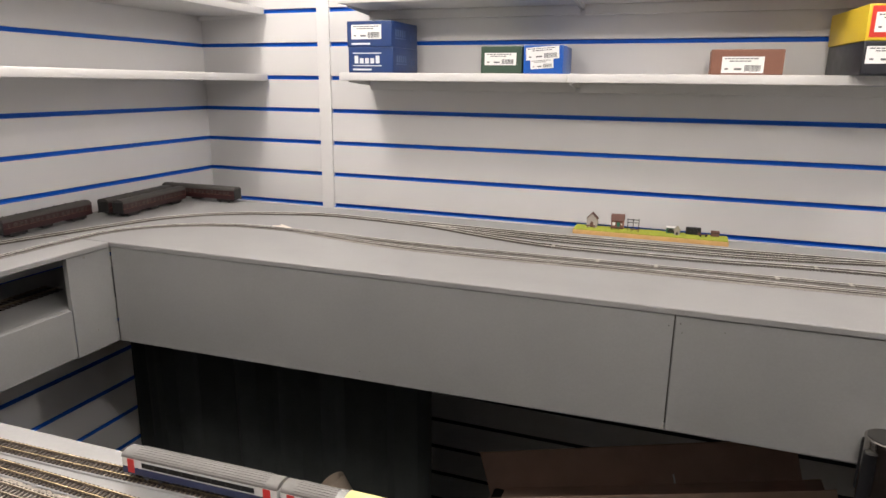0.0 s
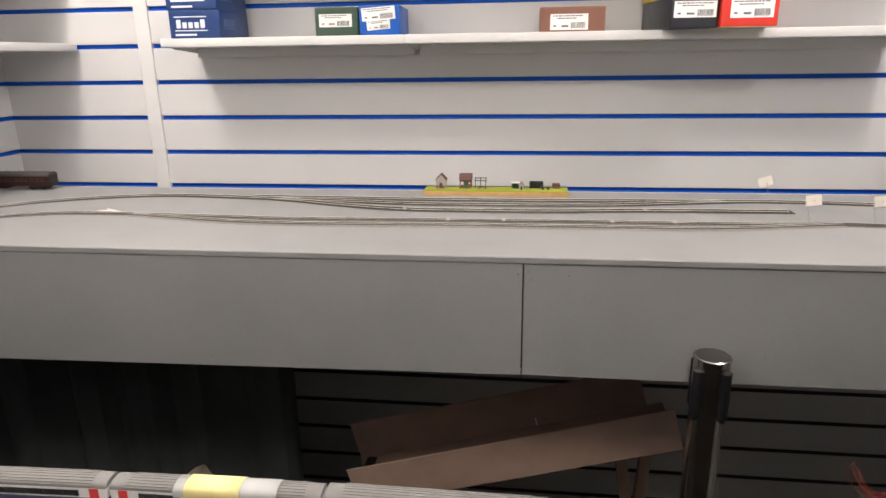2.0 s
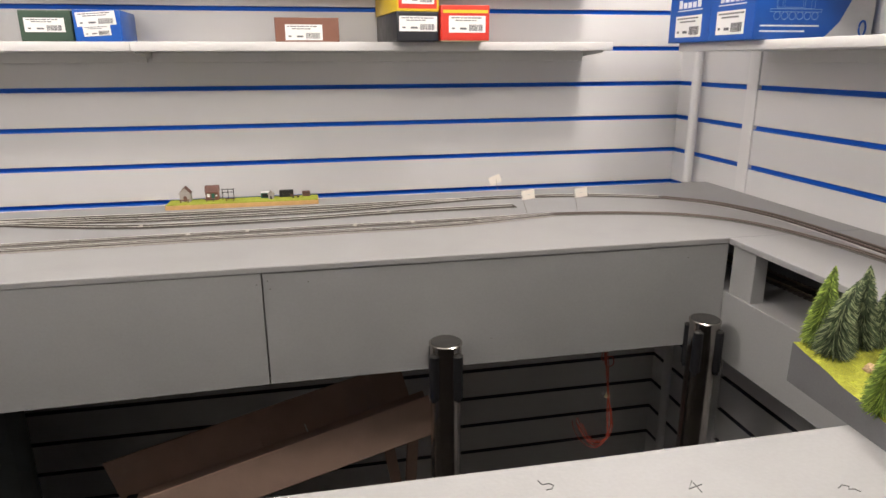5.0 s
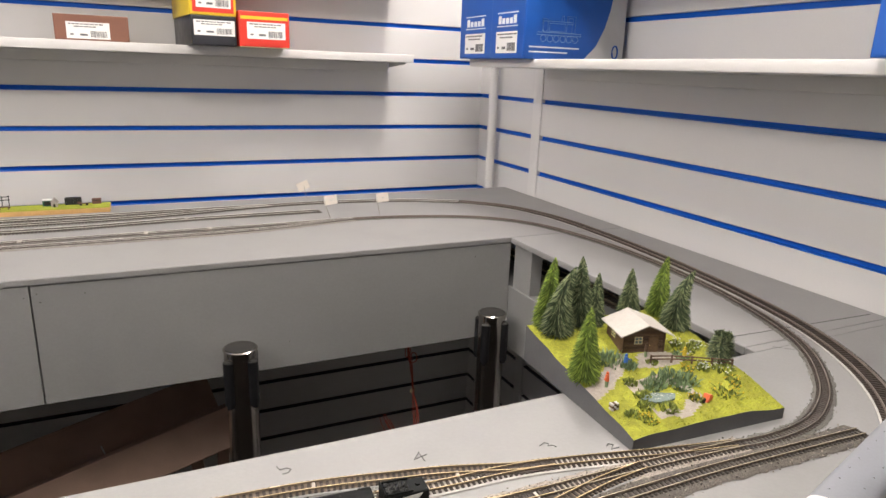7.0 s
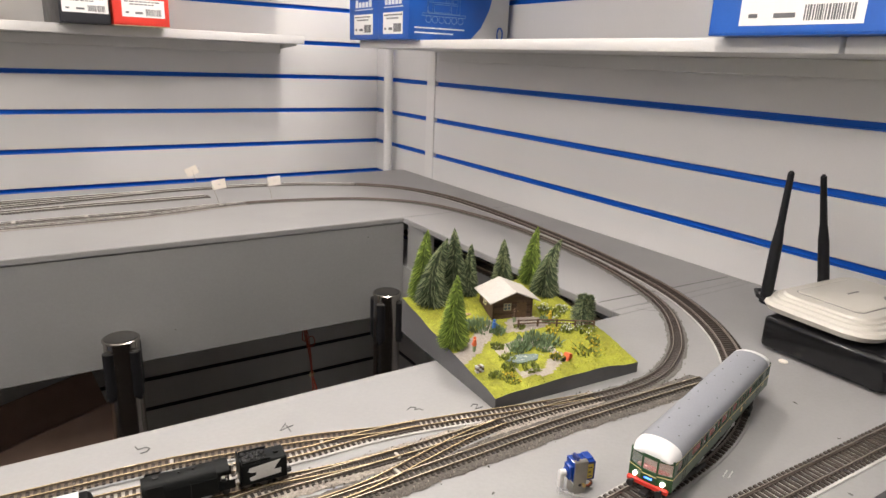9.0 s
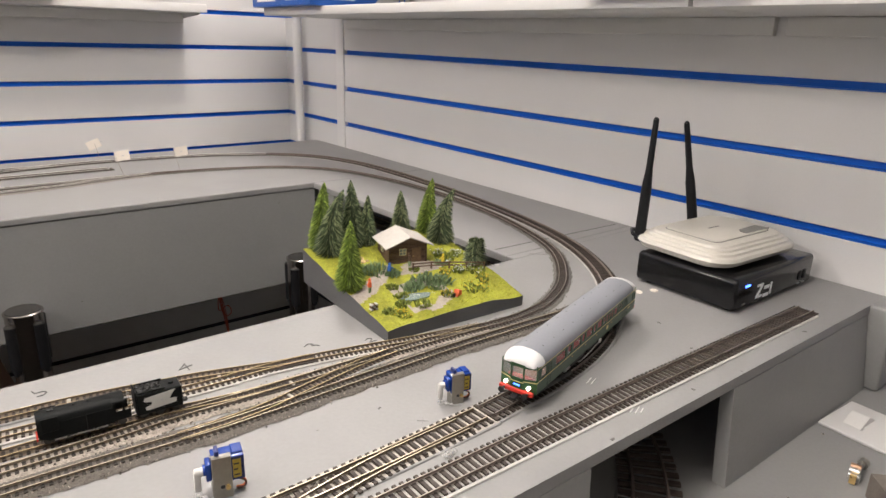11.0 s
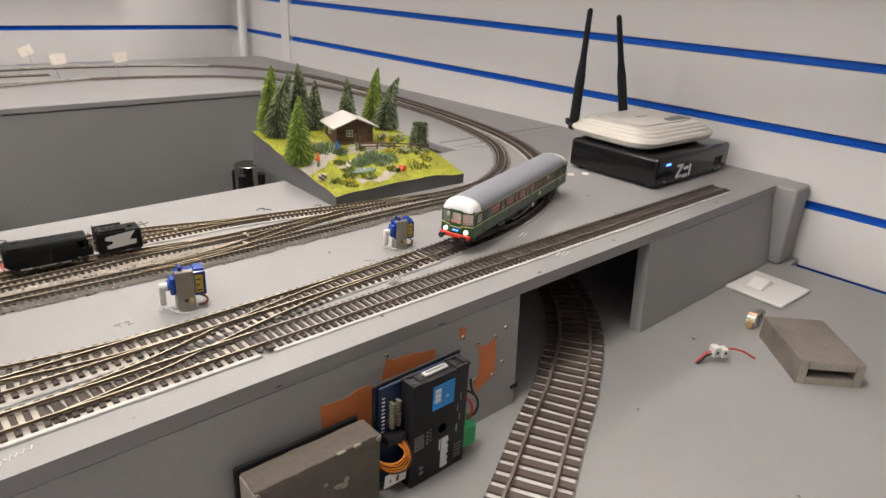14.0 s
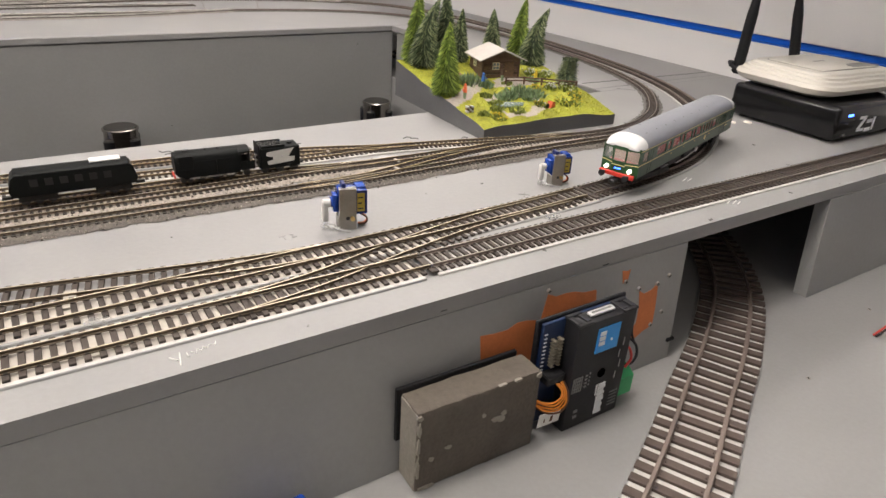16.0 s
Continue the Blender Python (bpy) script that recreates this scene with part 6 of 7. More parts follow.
for u, v, r, h in ((0.032, 0.018, 0.008, 0.006), (0.145, 0.03, 0.013, 0.008), (0.165, 0.043, 0.008, 0.007), (0.13, 0.075, 0.007, 0.006), (0.1, 0.03, 0.007, 0.008)):
    clump("flower_clump", "yellow flowering plants in the grass", u, v, r, h, 60, GRASS_DEEP, "plant", YELLOW_FLOWER)
for u, v, r, h in ((0.15, 0.075, 0.007, 0.008), (0.172, 0.066, 0.012, 0.01), (0.152, 0.125, 0.006, 0.009), (0.176, 0.115, 0.008, 0.008)):
    clump("flower_clump", "white flowering bush in the grass", u, v, r, h, 60, GRASS_DEEP, "plant", WHITE_FLOWER)
for u, v, r, h in ((0.055, 0.112, 0.015, 0.014), (0.04, 0.122, 0.01, 0.012), (0.068, 0.1, 0.008, 0.009), (0.085, 0.066, 0.012, 0.011), (0.1, 0.068, 0.012, 0.011), (0.07, 0.062, 0.01, 0.011), (0.115, 0.06, 0.012, 0.01), (0.1, 0.052, 0.009, 0.007), (0.14, 0.1, 0.008, 0.008)):
    clump("reed_clump", "grey-green reeds and leafy plants by the pond", u, v, r, h, 90, REED, "plant")
for u, v, r, h in ((0.05, 0.052, 0.008, 0.006), (0.042, 0.036, 0.008, 0.007), (0.062, 0.026, 0.009, 0.006), (0.02, 0.03, 0.007, 0.006), (0.052, 0.076, 0.007, 0.006), (0.155, 0.112, 0.013, 0.009), (0.098, 0.098, 0.006, 0.005), (0.125, 0.128, 0.008, 0.006)):
    clump("grass_clump", "deep green grass tuft on the garden base", u, v, r, h, 80, GRASS_DEEP, "plant")
bush = thing("round_bush", "dense dark green topped bush at the edge", "bush", DIO @ pose(0.185, 0.087, ground(0.185, 0.087)) @ Matrix.Scale(0.9, 4), "garden plants")
bm = B()
for _ in range(900):
    a, zz = random.uniform(0, 6.28), random.uniform(0.05, 1)
    rr = 0.0175 * (1 - 0.35 * zz ** 2)
    d = Vector((math.cos(a), math.sin(a), 0))
    p = d * rr * 0.6 + Vector((0.004 * zz, 0, 0.034 * zz))
    tip = d * rr * random.uniform(0.95, 1.2) + Vector((0.004 * zz, 0, 0.034 * zz - 0.004 * (1 - zz) + 0.002 * zz))
    w = Vector((-d.y, d.x, 0)) * 0.0012
    bm.faces.new([bm.verts.new(q) for q in (p + w, p - w, tip)])
for _ in range(160):
    a, d = random.uniform(0, 6.28), 0.011 * math.sqrt(random.random())
    p = Vector((0.004 + d * math.cos(a), d * math.sin(a), 0.033))
    bm.faces.new([bm.verts.new(q) for q in (p + Vector((0.0012, 0, 0)), p - Vector((0.0012, 0, 0)), p + Vector((random.gauss(0, 0.002), random.gauss(0, 0.002), 0.004)))])
cyl(bm, (0, 0, 0), (0.004, 0, 0.033), 0.0125, 0.0085, 12)
for f in bm.faces:
    f.material_index = 1 if random.random() < 0.4 else 0
part("foliage", bm, [FIR_DARK, FIR_TIP], bush, smooth=False)
part("stem", cyl(B(), (0, 0, -0.001), (0, 0, 0.006), 0.002, seg=8), BARK, bush)

pond = thing("pond", "pale rippled pond water among plants", "pond", DIO @ pose(0.066, 0.044, ground(0.066, 0.044) + 0.0012))
part("water", prism(B(), [(0.02 * math.cos(a) * (1 + 0.15 * math.sin(3 * a)), 0.011 * math.sin(a) * (1 + 0.15 * math.cos(2 * a))) for a in [2 * math.pi * k / 28 for k in range(28)]], -0.0015, 0.0), WATER, pond)
bm = B()
for _ in range(26):
    bmesh.ops.create_icosphere(bm, subdivisions=1, radius=random.uniform(0.0005, 0.0011), matrix=Matrix.Translation((random.gauss(0, 0.009), random.gauss(0.002, 0.004), 0.0)) @ Matrix.Diagonal((1, 1, 0.3, 1)))
part("ripple_highlight", bm, WHITE_FLOWER, pond, "white ripples and lily pads")
for k in range(14):
    a = random.uniform(0, 6.28)
    rock = thing("stone", "small tan stone on the garden base", "stone", DIO @ pose(*((0.05 + random.gauss(0, 0.008), 0.155 + random.gauss(0, 0.006)) if k < 10 else (0.155 + random.gauss(0, 0.005), 0.108 + random.gauss(0, 0.004))), 0), "garden stones")
    rock.matrix_basis = rock.matrix_basis @ Matrix.Translation((0, 0, ground(*(DIO.inverted() @ rock.matrix_basis.translation).xy[:2])))
    bm = B()
    bmesh.ops.create_icosphere(bm, subdivisions=2, radius=random.uniform(0.0025, 0.0055) if k < 10 else random.uniform(0.002, 0.004))
    for v in bm.verts:
        v.co *= 1 + 0.35 * noise.noise(v.co * 300 + Vector((k, 0, 0)))
        v.co.z *= 0.75
    part("rock", bm, ROCK if k < 10 else CARD_GREY, rock, smooth=False)

hut = thing("garden_hut", "brown timber garden hut with a pale roof", "hut", DIO @ pose(0.078, 0.127, ground(0.1, 0.12) - 0.0015, 0, 0, -13))
HW, HD, HH = 0.052, 0.046, 0.026
for k in range(8):
    z0 = HH * k / 8
    for a, b in (((0, 0, z0), (HW, 0.0016, z0 + HH / 8 - 0.0003)), ((0, HD - 0.0016, z0), (HW, HD, z0 + HH / 8 - 0.0003)), ((0, 0.0016, z0), (0.0016, HD - 0.0016, z0 + HH / 8 - 0.0003)), ((HW - 0.0016, 0.0016, z0), (HW, HD - 0.0016, z0 + HH / 8 - 0.0003))):
        part("wall_plank", box(B(), a, b, 0.0002), PLANK, hut)
for y0 in (0.0, HD - 0.0016):
    part("gable", prism(B(), [(0, HH), (HW, HH), (HW / 2, HH + 0.0105)], y0, y0 + 0.0016, "y"), PLANK, hut)
for a, b in (((-0.0065, HH - 0.0018), (HW / 2, HH + 0.0114)), ((HW / 2, HH + 0.0114), (HW + 0.0065, HH - 0.0018))):
    part("roof_sheet", prism(B(), [a, b, (b[0], b[1] + 0.0014), (a[0], a[1] + 0.0014)], -0.009, HD + 0.004, "y"), ROOFING, hut, "pale felt roof sheet")
for x in (0.0, HW - 0.0022):
    part("corner_post", box(B(), (x, -0.0008, 0), (x + 0.0022, 0.0014, HH), 0.0003), PLANK, hut)
door = part("door", box(B(), (0.031, -0.0009, 0.0005), (0.044, 0.0002, 0.0215), 0.0003), material("mid_brown_door_timber", (0.15, 0.09, 0.045), 0.7, vary=0.2, scale=200), hut, "plain brown door")
part("knob", cyl(B(), (0.033, -0.0016, 0.011), (0.033, -0.0008, 0.011), 0.0006, seg=8), BRASS, door)
for side, x, y in (("front", 0.014, -0.0006), ("side", -0.0006, 0.02)):
    win = part("window", box(B(), (x, y, 0.0125), (x + 0.0095, y + 0.0008, 0.0215)) if side == "front" else box(B(), (x, y, 0.0125), (x + 0.0008, y + 0.0095, 0.0215)), WATER, hut)
    bm = B()
    for k in range(3):
        o = 0.0044 * k
        if side == "front":
            box(bm, (x + o, y - 0.0004, 0.0125), (x + o + 0.0008, y, 0.0215))
            box(bm, (x, y - 0.0004, 0.0125 + o * 0.96), (x + 0.0096, y, 0.0133 + o * 0.96))
        else:
            box(bm, (x - 0.0004, y + o, 0.0125), (x, y + o + 0.0008, 0.0215))
            box(bm, (x - 0.0004, y, 0.0125 + o * 0.96), (x, y + 0.0096, 0.0133 + o * 0.96))
    part("window_frame", bm, CARD_CREAM, win, "cream glazing bars")

fence = thing("rail_fence", "dark brown two-rail garden fence", "fence", DIO)
FA, FB = Vector((0.097, 0.099)), Vector((0.189, 0.07))
for k in range(5):
    p = FA.lerp(FB, k / 4)
    z = ground(*p)
    part("post", box(B(), (p.x - 0.0008, p.y - 0.0008, z - 0.001), (p.x + 0.0008, p.y + 0.0008, z + 0.0098)), PLANK, fence)
    if k < 4:
        q = FA.lerp(FB, (k + 1) / 4)
        for hgt in (0.0048, 0.0086):
            part("rail", cyl(B(), (p.x, p.y, z + hgt), (q.x, q.y, ground(*q) + hgt), 0.0009, seg=6), PLANK, fence)


def figurine(u, v, mat, label, turn=0):
    """A tiny plain standing figure, one mesh."""
    bm = cyl(B(), (0, 0, 0), (0, 0, 0.0075), 0.0015, 0.0021, 8, m=1)
    cyl(bm, (0, 0, 0.0075), (0, 0, 0.0145), 0.0024, 0.0019, 10, m=0)
    cyl(bm, (0.0015, 0, 0.0125), (0.005, 0, 0.0105), 0.0008, 0.0007, 6, m=0)
    bmesh.ops.create_icosphere(bm, subdivisions=2, radius=0.0017, matrix=Matrix.Translation((0, 0, 0.0164)))
    ob = part("figurine", bm, [mat, REED], None, at=DIO @ pose(u, v, ground(u, v) - 0.0003, 0, 0, turn))
    tagged(ob, label, "figurine", "garden figurines")


figurine(0.022, 0.077, TENT, "tiny orange plain figurine on the path", 200)
figurine(0.062, 0.099, material("blue_figure_paint", (0.05, 0.16, 0.5), 0.6), "tiny blue plain figurine beside the hut", -20)
figurine(0.1, 0.112, BARK, "tiny brown plain figurine before the hut", 60)
figurine(0.138, 0.092, YELLOW_FLOWER, "tiny yellow plain figurine behind the fence", 150)
barrel = thing("stone_stack", "small dark stacked stone cairn in the garden", "cairn", DIO @ pose(0.009, 0.045, ground(0.009, 0.045) - 0.0004))
for k in range(9):
    part("stone", box(B(), (-0.0045 + 0.003 * (k % 3), -0.003, 0.0026 * (k // 3)), (-0.0017 + 0.003 * (k % 3), 0.003, 0.0026 * (k // 3) + 0.0023), 0.0007, 2), PLANK if k % 2 else CARD_GREY, barrel)
tent = thing("barrow", "orange-red wheelbarrow load on the path", "barrow", DIO @ pose(0.112, 0.026, ground(0.112, 0.026), 0, 0, 20))
part("load", prism(B(), [(-0.004, 0), (0.006, 0.001), (0.0055, 0.006), (0.0, 0.0075)], -0.003, 0.004, "y"), TENT, tent)
part("wheel", cyl(B(), (-0.0075, -0.001, 0.0028), (-0.0075, 0.0015, 0.0028), 0.0028, seg=14), UNDER_BLACK, tent)


# ---- parked small-gauge engines and coaches ----
ENGINE_BLACK = material("satin_black_engine_paint", (0.008, 0.009, 0.009), 0.5, vary=0.2, scale=80, spec=0.13)
PALE_DECAL = material("pale_grey_decal", (0.55, 0.55, 0.52), 0.6)
RAIL_N = TOP + 0.0003 + 0.0015 + 0.0014 + 0.0019


def small_wheel(parent, x, r, y=0.0048):
    for e in (-1, 1):
        part("wheel", cyl(B(), (x, e * y, r), (x, e * (y + 0.0016), r), r, seg=18), WHEEL, parent)


steam = thing("steam_engine", "black small-scale steam engine with its tender", "steam engine", pose(0.7425, 0.5605, RAIL_N, 0, 0, -4.5))
case_end = [(-0.0092, 0.005), (-0.0094, 0.0185), (-0.0086, 0.0218), (-0.0062, 0.0242), (-0.003, 0.0251), (0.003, 0.0251), (0.0062, 0.0242), (0.0086, 0.0218), (0.0094, 0.0185), (0.0092, 0.005)]
bm = B()
rings = []
for x, k, low in ((-0.0565, 0.86, 0.0085), (-0.055, 0.94, 0.0068), (-0.05, 1.0, 0.005), (-0.03, 1.0, 0.005), (-0.004, 1.0, 0.005)):
    rings.append([bm.verts.new((x, y * k, max(z * (1.0 if k == 1 else 0.985), low))) for y, z in case_end])
for a, b in zip(rings, rings[1:]):
    for k in range(len(a) - 1):
        bm.faces.new((a[k], a[k + 1], b[k + 1], b[k]))
bm.faces.new(rings[0])
bm.faces.new(rings[-1][::-1])
bmesh.ops.recalc_face_normals(bm, faces=bm.faces)
part("boiler_casing", bm, ENGINE_BLACK, steam, "slab-sided black casing")
for e in (-1, 1):
    part("smoke_deflector", box(B(), (-0.0535, e * 0.0094 - 0.0004, 0.012), (-0.042, e * 0.0094 + 0.0004, 0.0235), 0.0002), ENGINE_BLACK, steam)
    part("casing_band", box(B(), (-0.0235, e * 0.0094 - 0.0003, 0.0055), (-0.0229, e * 0.0094 + 0.0003, 0.0188)), UNDER_BLACK, steam)
    part("hand_rail", tube(B(), [(-0.04, e * 0.0098, 0.0185), (-0.005, e * 0.0098, 0.0189)], 0.0002, 5), ENGINE_BLACK, steam)
part("buffer_beam", box(B(), (-0.0578, -0.0065, 0.0045), (-0.0566, 0.0065, 0.0066)), BEAM_RED, steam, "red front beam")
part("chimney", cyl(B(), (-0.0465, 0, 0.0248), (-0.0465, 0, 0.0262), 0.0026, 0.0022, 14), UNDER_BLACK, steam)
for x in (-0.03, -0.02):
    part("safety_valve", cyl(B(), (x, 0, 0.0249), (x, 0, 0.0261), 0.0012, 0.0009, 10), UNDER_BLACK, steam)
for e in (-1, 1):
    bm = B()
    box(bm, (-0.004, e * 0.0092 - 0.0004, 0.0065), (0.0085, e * 0.0092 + 0.0004, 0.014))
    box(bm, (-0.004, e * 0.0092 - 0.0004, 0.014), (-0.0022, e * 0.0092 + 0.0004, 0.0217))
    box(bm, (0.0028, e * 0.0092 - 0.0004, 0.014), (0.0042, e * 0.0092 + 0.0004, 0.0217))
    part("cab_side", bm, ENGINE_BLACK, steam)
part("cab_roof", prism(B(), arc(0.0094, 0.0216, 0.0034), -0.0045, 0.005, "x"), ENGINE_BLACK, steam)
for e in (-1, 1):
    part("cab_handrail", tube(B(), [(0.0092, e * 0.0093, 0.008), (0.0092, e * 0.0093, 0.0205)], 0.0003, 5), STEEL, steam)
    for z in (0.0085, 0.013, 0.0175):
        part("cab_fitting", box(B(), (0.0085, e * 0.0088 - 0.0006, z), (0.0108, e * 0.0088 + 0.0006, z + 0.0014)), GALV, steam)
for x in (-0.037, -0.0245, -0.012):
    small_wheel(steam, x, 0.0056)
for x in (-0.0505, -0.0455, 0.002):
    small_wheel(steam, x, 0.003)
for e in (-1, 1):
    part("coupling_rod", box(B(), (-0.046, e * 0.0094 - 0.0003, 0.0036), (-0.009, e * 0.0094 + 0.0003, 0.0047)), STEEL, steam)
    part("cylinder", box(B(), (-0.05, e * 0.0076 - 0.0016, 0.004), (-0.043, e * 0.0076 + 0.0016, 0.0075), 0.0006), ENGINE_BLACK, steam)
bm = box(B(), (0.0135, -0.0092, 0.0045), (0.049, 0.0092, 0.0232), 0.0008)
part("tender_body", bm, ENGINE_BLACK, steam)
for e in (-1, 1):
    part("tender_rave", box(B(), (0.0145, e * 0.0082 - 0.0006, 0.0233), (0.036, e * 0.0082 + 0.0006, 0.0252), 0.0003), ENGINE_BLACK, steam)
bm = B()
for k in range(60):
    c = Vector((random.uniform(0.0155, 0.033), random.uniform(-0.0065, 0.0065), 0.0238))
    bmesh.ops.create_icosphere(bm, subdivisions=1, radius=random.uniform(0.0009, 0.0018), matrix=Matrix.Translation(c))
part("coal_load", bm, UNDER_BLACK, steam, smooth=False, kind="stuff")
part("tender_front", box(B(), (0.0125, -0.009, 0.006), (0.0137, 0.009, 0.0262), 0.0004), ENGINE_BLACK, steam)
part("water_filler", cyl(B(), (0.042, 0, 0.0232), (0.042, 0, 0.0246), 0.0022, seg=14), ENGINE_BLACK, steam)
for e in (-1, 1):
    poly = [(0.0185, 0.0168), (0.0195, 0.0195), (0.027, 0.0203), (0.0435, 0.0218), (0.0405, 0.0178), (0.0385, 0.0142), (0.044, 0.0138), (0.0435, 0.0098), (0.0225, 0.0082), (0.02, 0.0085), (0.0195, 0.0112), (0.0245, 0.0125), (0.0245, 0.0152), (0.021, 0.0155)]
    part("pale_patch", prism(B(), poly, *sorted((e * 0.0092, e * 0.0095)), "y"), PALE_DECAL, steam, "pale unpainted side patch")
    part("patch_mark", cyl(B(), (0.0325, e * 0.0094, 0.0148), (0.0325, e * 0.0097, 0.0148), 0.0011, seg=12), CARD_GREY, steam)
for x in (0.018, 0.031, 0.044):
    small_wheel(steam, x, 0.0038)
part("tender_coupling", box(B(), (0.049, -0.0015, 0.004), (0.054, 0.0015, 0.006)), UNDER_BLACK, steam)
for e in (-1, 1):
    part("tender_buffer", cyl(B(), (0.0488, e * 0.006, 0.007), (0.0525, e * 0.006, 0.007), 0.0011, seg=10), UNDER_BLACK, steam)

diesel = thing("diesel_engine", "plain black small-scale diesel engine with a white tag", "diesel engine", pose(0.613, 0.5665, RAIL_N, 0, 0, -2))
body = prism(B(), [(-0.0425, 0.0075), (0.0425, 0.0075), (0.044, 0.0125), (0.0415, 0.0215), (0.0395, 0.0235), (-0.0395, 0.0235), (-0.0415, 0.0215), (-0.044, 0.0125)], -0.009, 0.009, "y")
part("body", body, ENGINE_BLACK, diesel)
part("roof", prism(B(), arc(0.009, 0.0228, 0.0035), -0.039, 0.039, "x"), ENGINE_BLACK, diesel)
part("paper_tag", box(B(), (0.012, -0.004, 0.0262), (0.034, 0.005, 0.0275), 0.0003), LABEL, diesel, "white paper tag on the roof")
for k in range(6):
    part("grille", box(B(), (-0.03 + 0.01 * k, -0.0093, 0.0145), (-0.0245 + 0.01 * k, -0.0089, 0.02)), UNDER_BLACK, diesel)
for s in (-1, 1):
    bog = part("bogie", box(B(), (s * 0.026 - 0.013, -0.0075, 0.0025), (s * 0.026 + 0.013, 0.0075, 0.0072), 0.0006), UNDER_BLACK, diesel)
    for x in (-0.009, 0.0, 0.009):
        small_wheel(bog, s * 0.026 + x, 0.0034)
    part("coupling", box(B(), (s * 0.046 - 0.0035, -0.0015, 0.004), (s * 0.046 + 0.0035, 0.0015, 0.006)), UNDER_BLACK, diesel)

COACH_WHITE = material("off_white_coach_side", (0.7, 0.7, 0.7), 0.4)
COACH_NAVY = material("navy_coach_side", (0.02, 0.03, 0.09), 0.4)
COACH_RED = material("bright_red_door", (0.6, 0.03, 0.03), 0.4)
COACH_ROOF = material("dusty_grey_ribbed_roof", (0.17, 0.163, 0.156), 0.6, vary=0.1, scale=60)
DARK_GLASS = material("dark_glazed_band", (0.015, 0.017, 0.022), 0.15, vary=0.05, scale=80)


def small_coach(at):
    t = thing("passenger_coach", "white and navy small-scale coach with red doors", "coach", at, "parked coaches")
    L2 = 0.08
    part("lower_body", box(B(), (-L2, -0.0092, 0.0055), (L2, 0.0092, 0.0125), 0.0005), COACH_NAVY, t, "navy lower side")
    part("upper_body", box(B(), (-L2, -0.0092, 0.0126), (L2, 0.0092, 0.0213), 0.0003), COACH_WHITE, t, "off-white upper side")
    bm = prism(B(), arc(0.0093, 0.0213, 0.0048), -L2, L2, "x")
    part("roof", bm, COACH_ROOF, t)
    for k in range(9):
        a = math.pi * (k + 1) / 10
        y, z = 0.0093 * math.cos(a), 0.0213 + 0.0048 * math.sin(a) ** 0.8
        part("roof_rib", box(B(), (-L2 + 0.012, y - 0.0003, z - 0.0004), (L2 - 0.012, y + 0.0003, z + 0.0004)), COACH_ROOF, t)
    for e in (-1, 1):
        part("glazing", box(B(), (-0.058, *sorted((e * 0.0092, e * 0.0095))[:1], 0.0142), (0.058, sorted((e * 0.0092, e * 0.0095))[1], 0.0193), 0.0001), DARK_GLASS, t, "long dark glazed band")
        for k in range(7):
            x = -0.045 + 0.015 * k
            part("window_bar", box(B(), (x, sorted((e * 0.0092, e * 0.0097))[0], 0.0142), (x + 0.0006, sorted((e * 0.0092, e * 0.0097))[1], 0.0193)), INK, t)
        for x in (-0.0735, 0.0665):
            part("door", box(B(), (x, sorted((e * 0.0092, e * 0.0096))[0], 0.0075), (x + 0.007, sorted((e * 0.0092, e * 0.0096))[1], 0.0208)), COACH_RED, t, "bright red door")
        part("gangway", box(B(), (e * 0.0725 - 0.001, -0.004, 0.007), (e * 0.0725 + 0.002, 0.004, 0.02), 0.0005), UNDER_BLACK, t)
        part("end_panel", box(B(), (e * 0.0726 - 0.0003, -0.007, 0.0135), (e * 0.0726 + 0.0003, 0.007, 0.021)), CARD_YELLOW, t, "yellow end panel")
        bog = part("bogie", box(B(), (e * 0.05 - 0.011, -0.007, 0.0022), (e * 0.05 + 0.011, 0.007, 0.0054), 0.0005), UNDER_BLACK, t)
        for x in (-0.0075, 0.0075):
            small_wheel(bog, e * 0.05 + x, 0.003)
        for k in range(2):
            part("roof_hatch", box(B(), (e * 0.064 - 0.002, -0.005 + 0.007 * k, 0.0245), (e * 0.064 + 0.002, -0.002 + 0.007 * k, 0.0257), 0.0003), COACH_ROOF, t)
    return t


coach = small_coach(pose(0.0395, 0.638, RAIL_N, 0, 0, 2.0))
copy_thing(coach, pose(0.2025, 0.642, RAIL_N, 0, 0, 0.9))
copy_thing(coach, pose(0.3655, 0.644, RAIL_N, 0, 0, -0.4))
note = thing("sticky_note", "pale yellow note taped over a coach roof", "note", pose(0.2, 0.642, RAIL_N, 0, 0, 0.9))
STICKY = material("pale_yellow_paper", (0.78, 0.68, 0.3), 0.7, vary=0.04)
TAPE = glass("clear_tape", (0.9, 0.9, 0.88), 0.35)


def over_roof(x0, x1, lift, drop, mat, name, parent):
    bm = B()
    prof = [(-0.0096 - lift, 0.0213 - drop)] + [(-(y * (1 + 0.04)), z + lift) for y, z in arc(0.0095, 0.0213, 0.005)] + [(0.0096 + lift, 0.0213 - drop)]
    rows = [[bm.verts.new((x, y, z)) for y, z in prof] for x in (x0, x1)]
    for k in range(len(prof) - 1):
        bm.faces.new((rows[0][k], rows[1][k], rows[1][k + 1], rows[0][k + 1]))
    ob = part(name, bm, mat, parent)
    mod = ob.modifiers.new("paper_thickness", "SOLIDIFY")
    mod.thickness = 0.0003


over_roof(-0.02, 0.022, 0.0012, 0.004, STICKY, "paper", note)
over_roof(-0.028, 0.05, 0.0007, 0.003, TAPE, "tape", note)

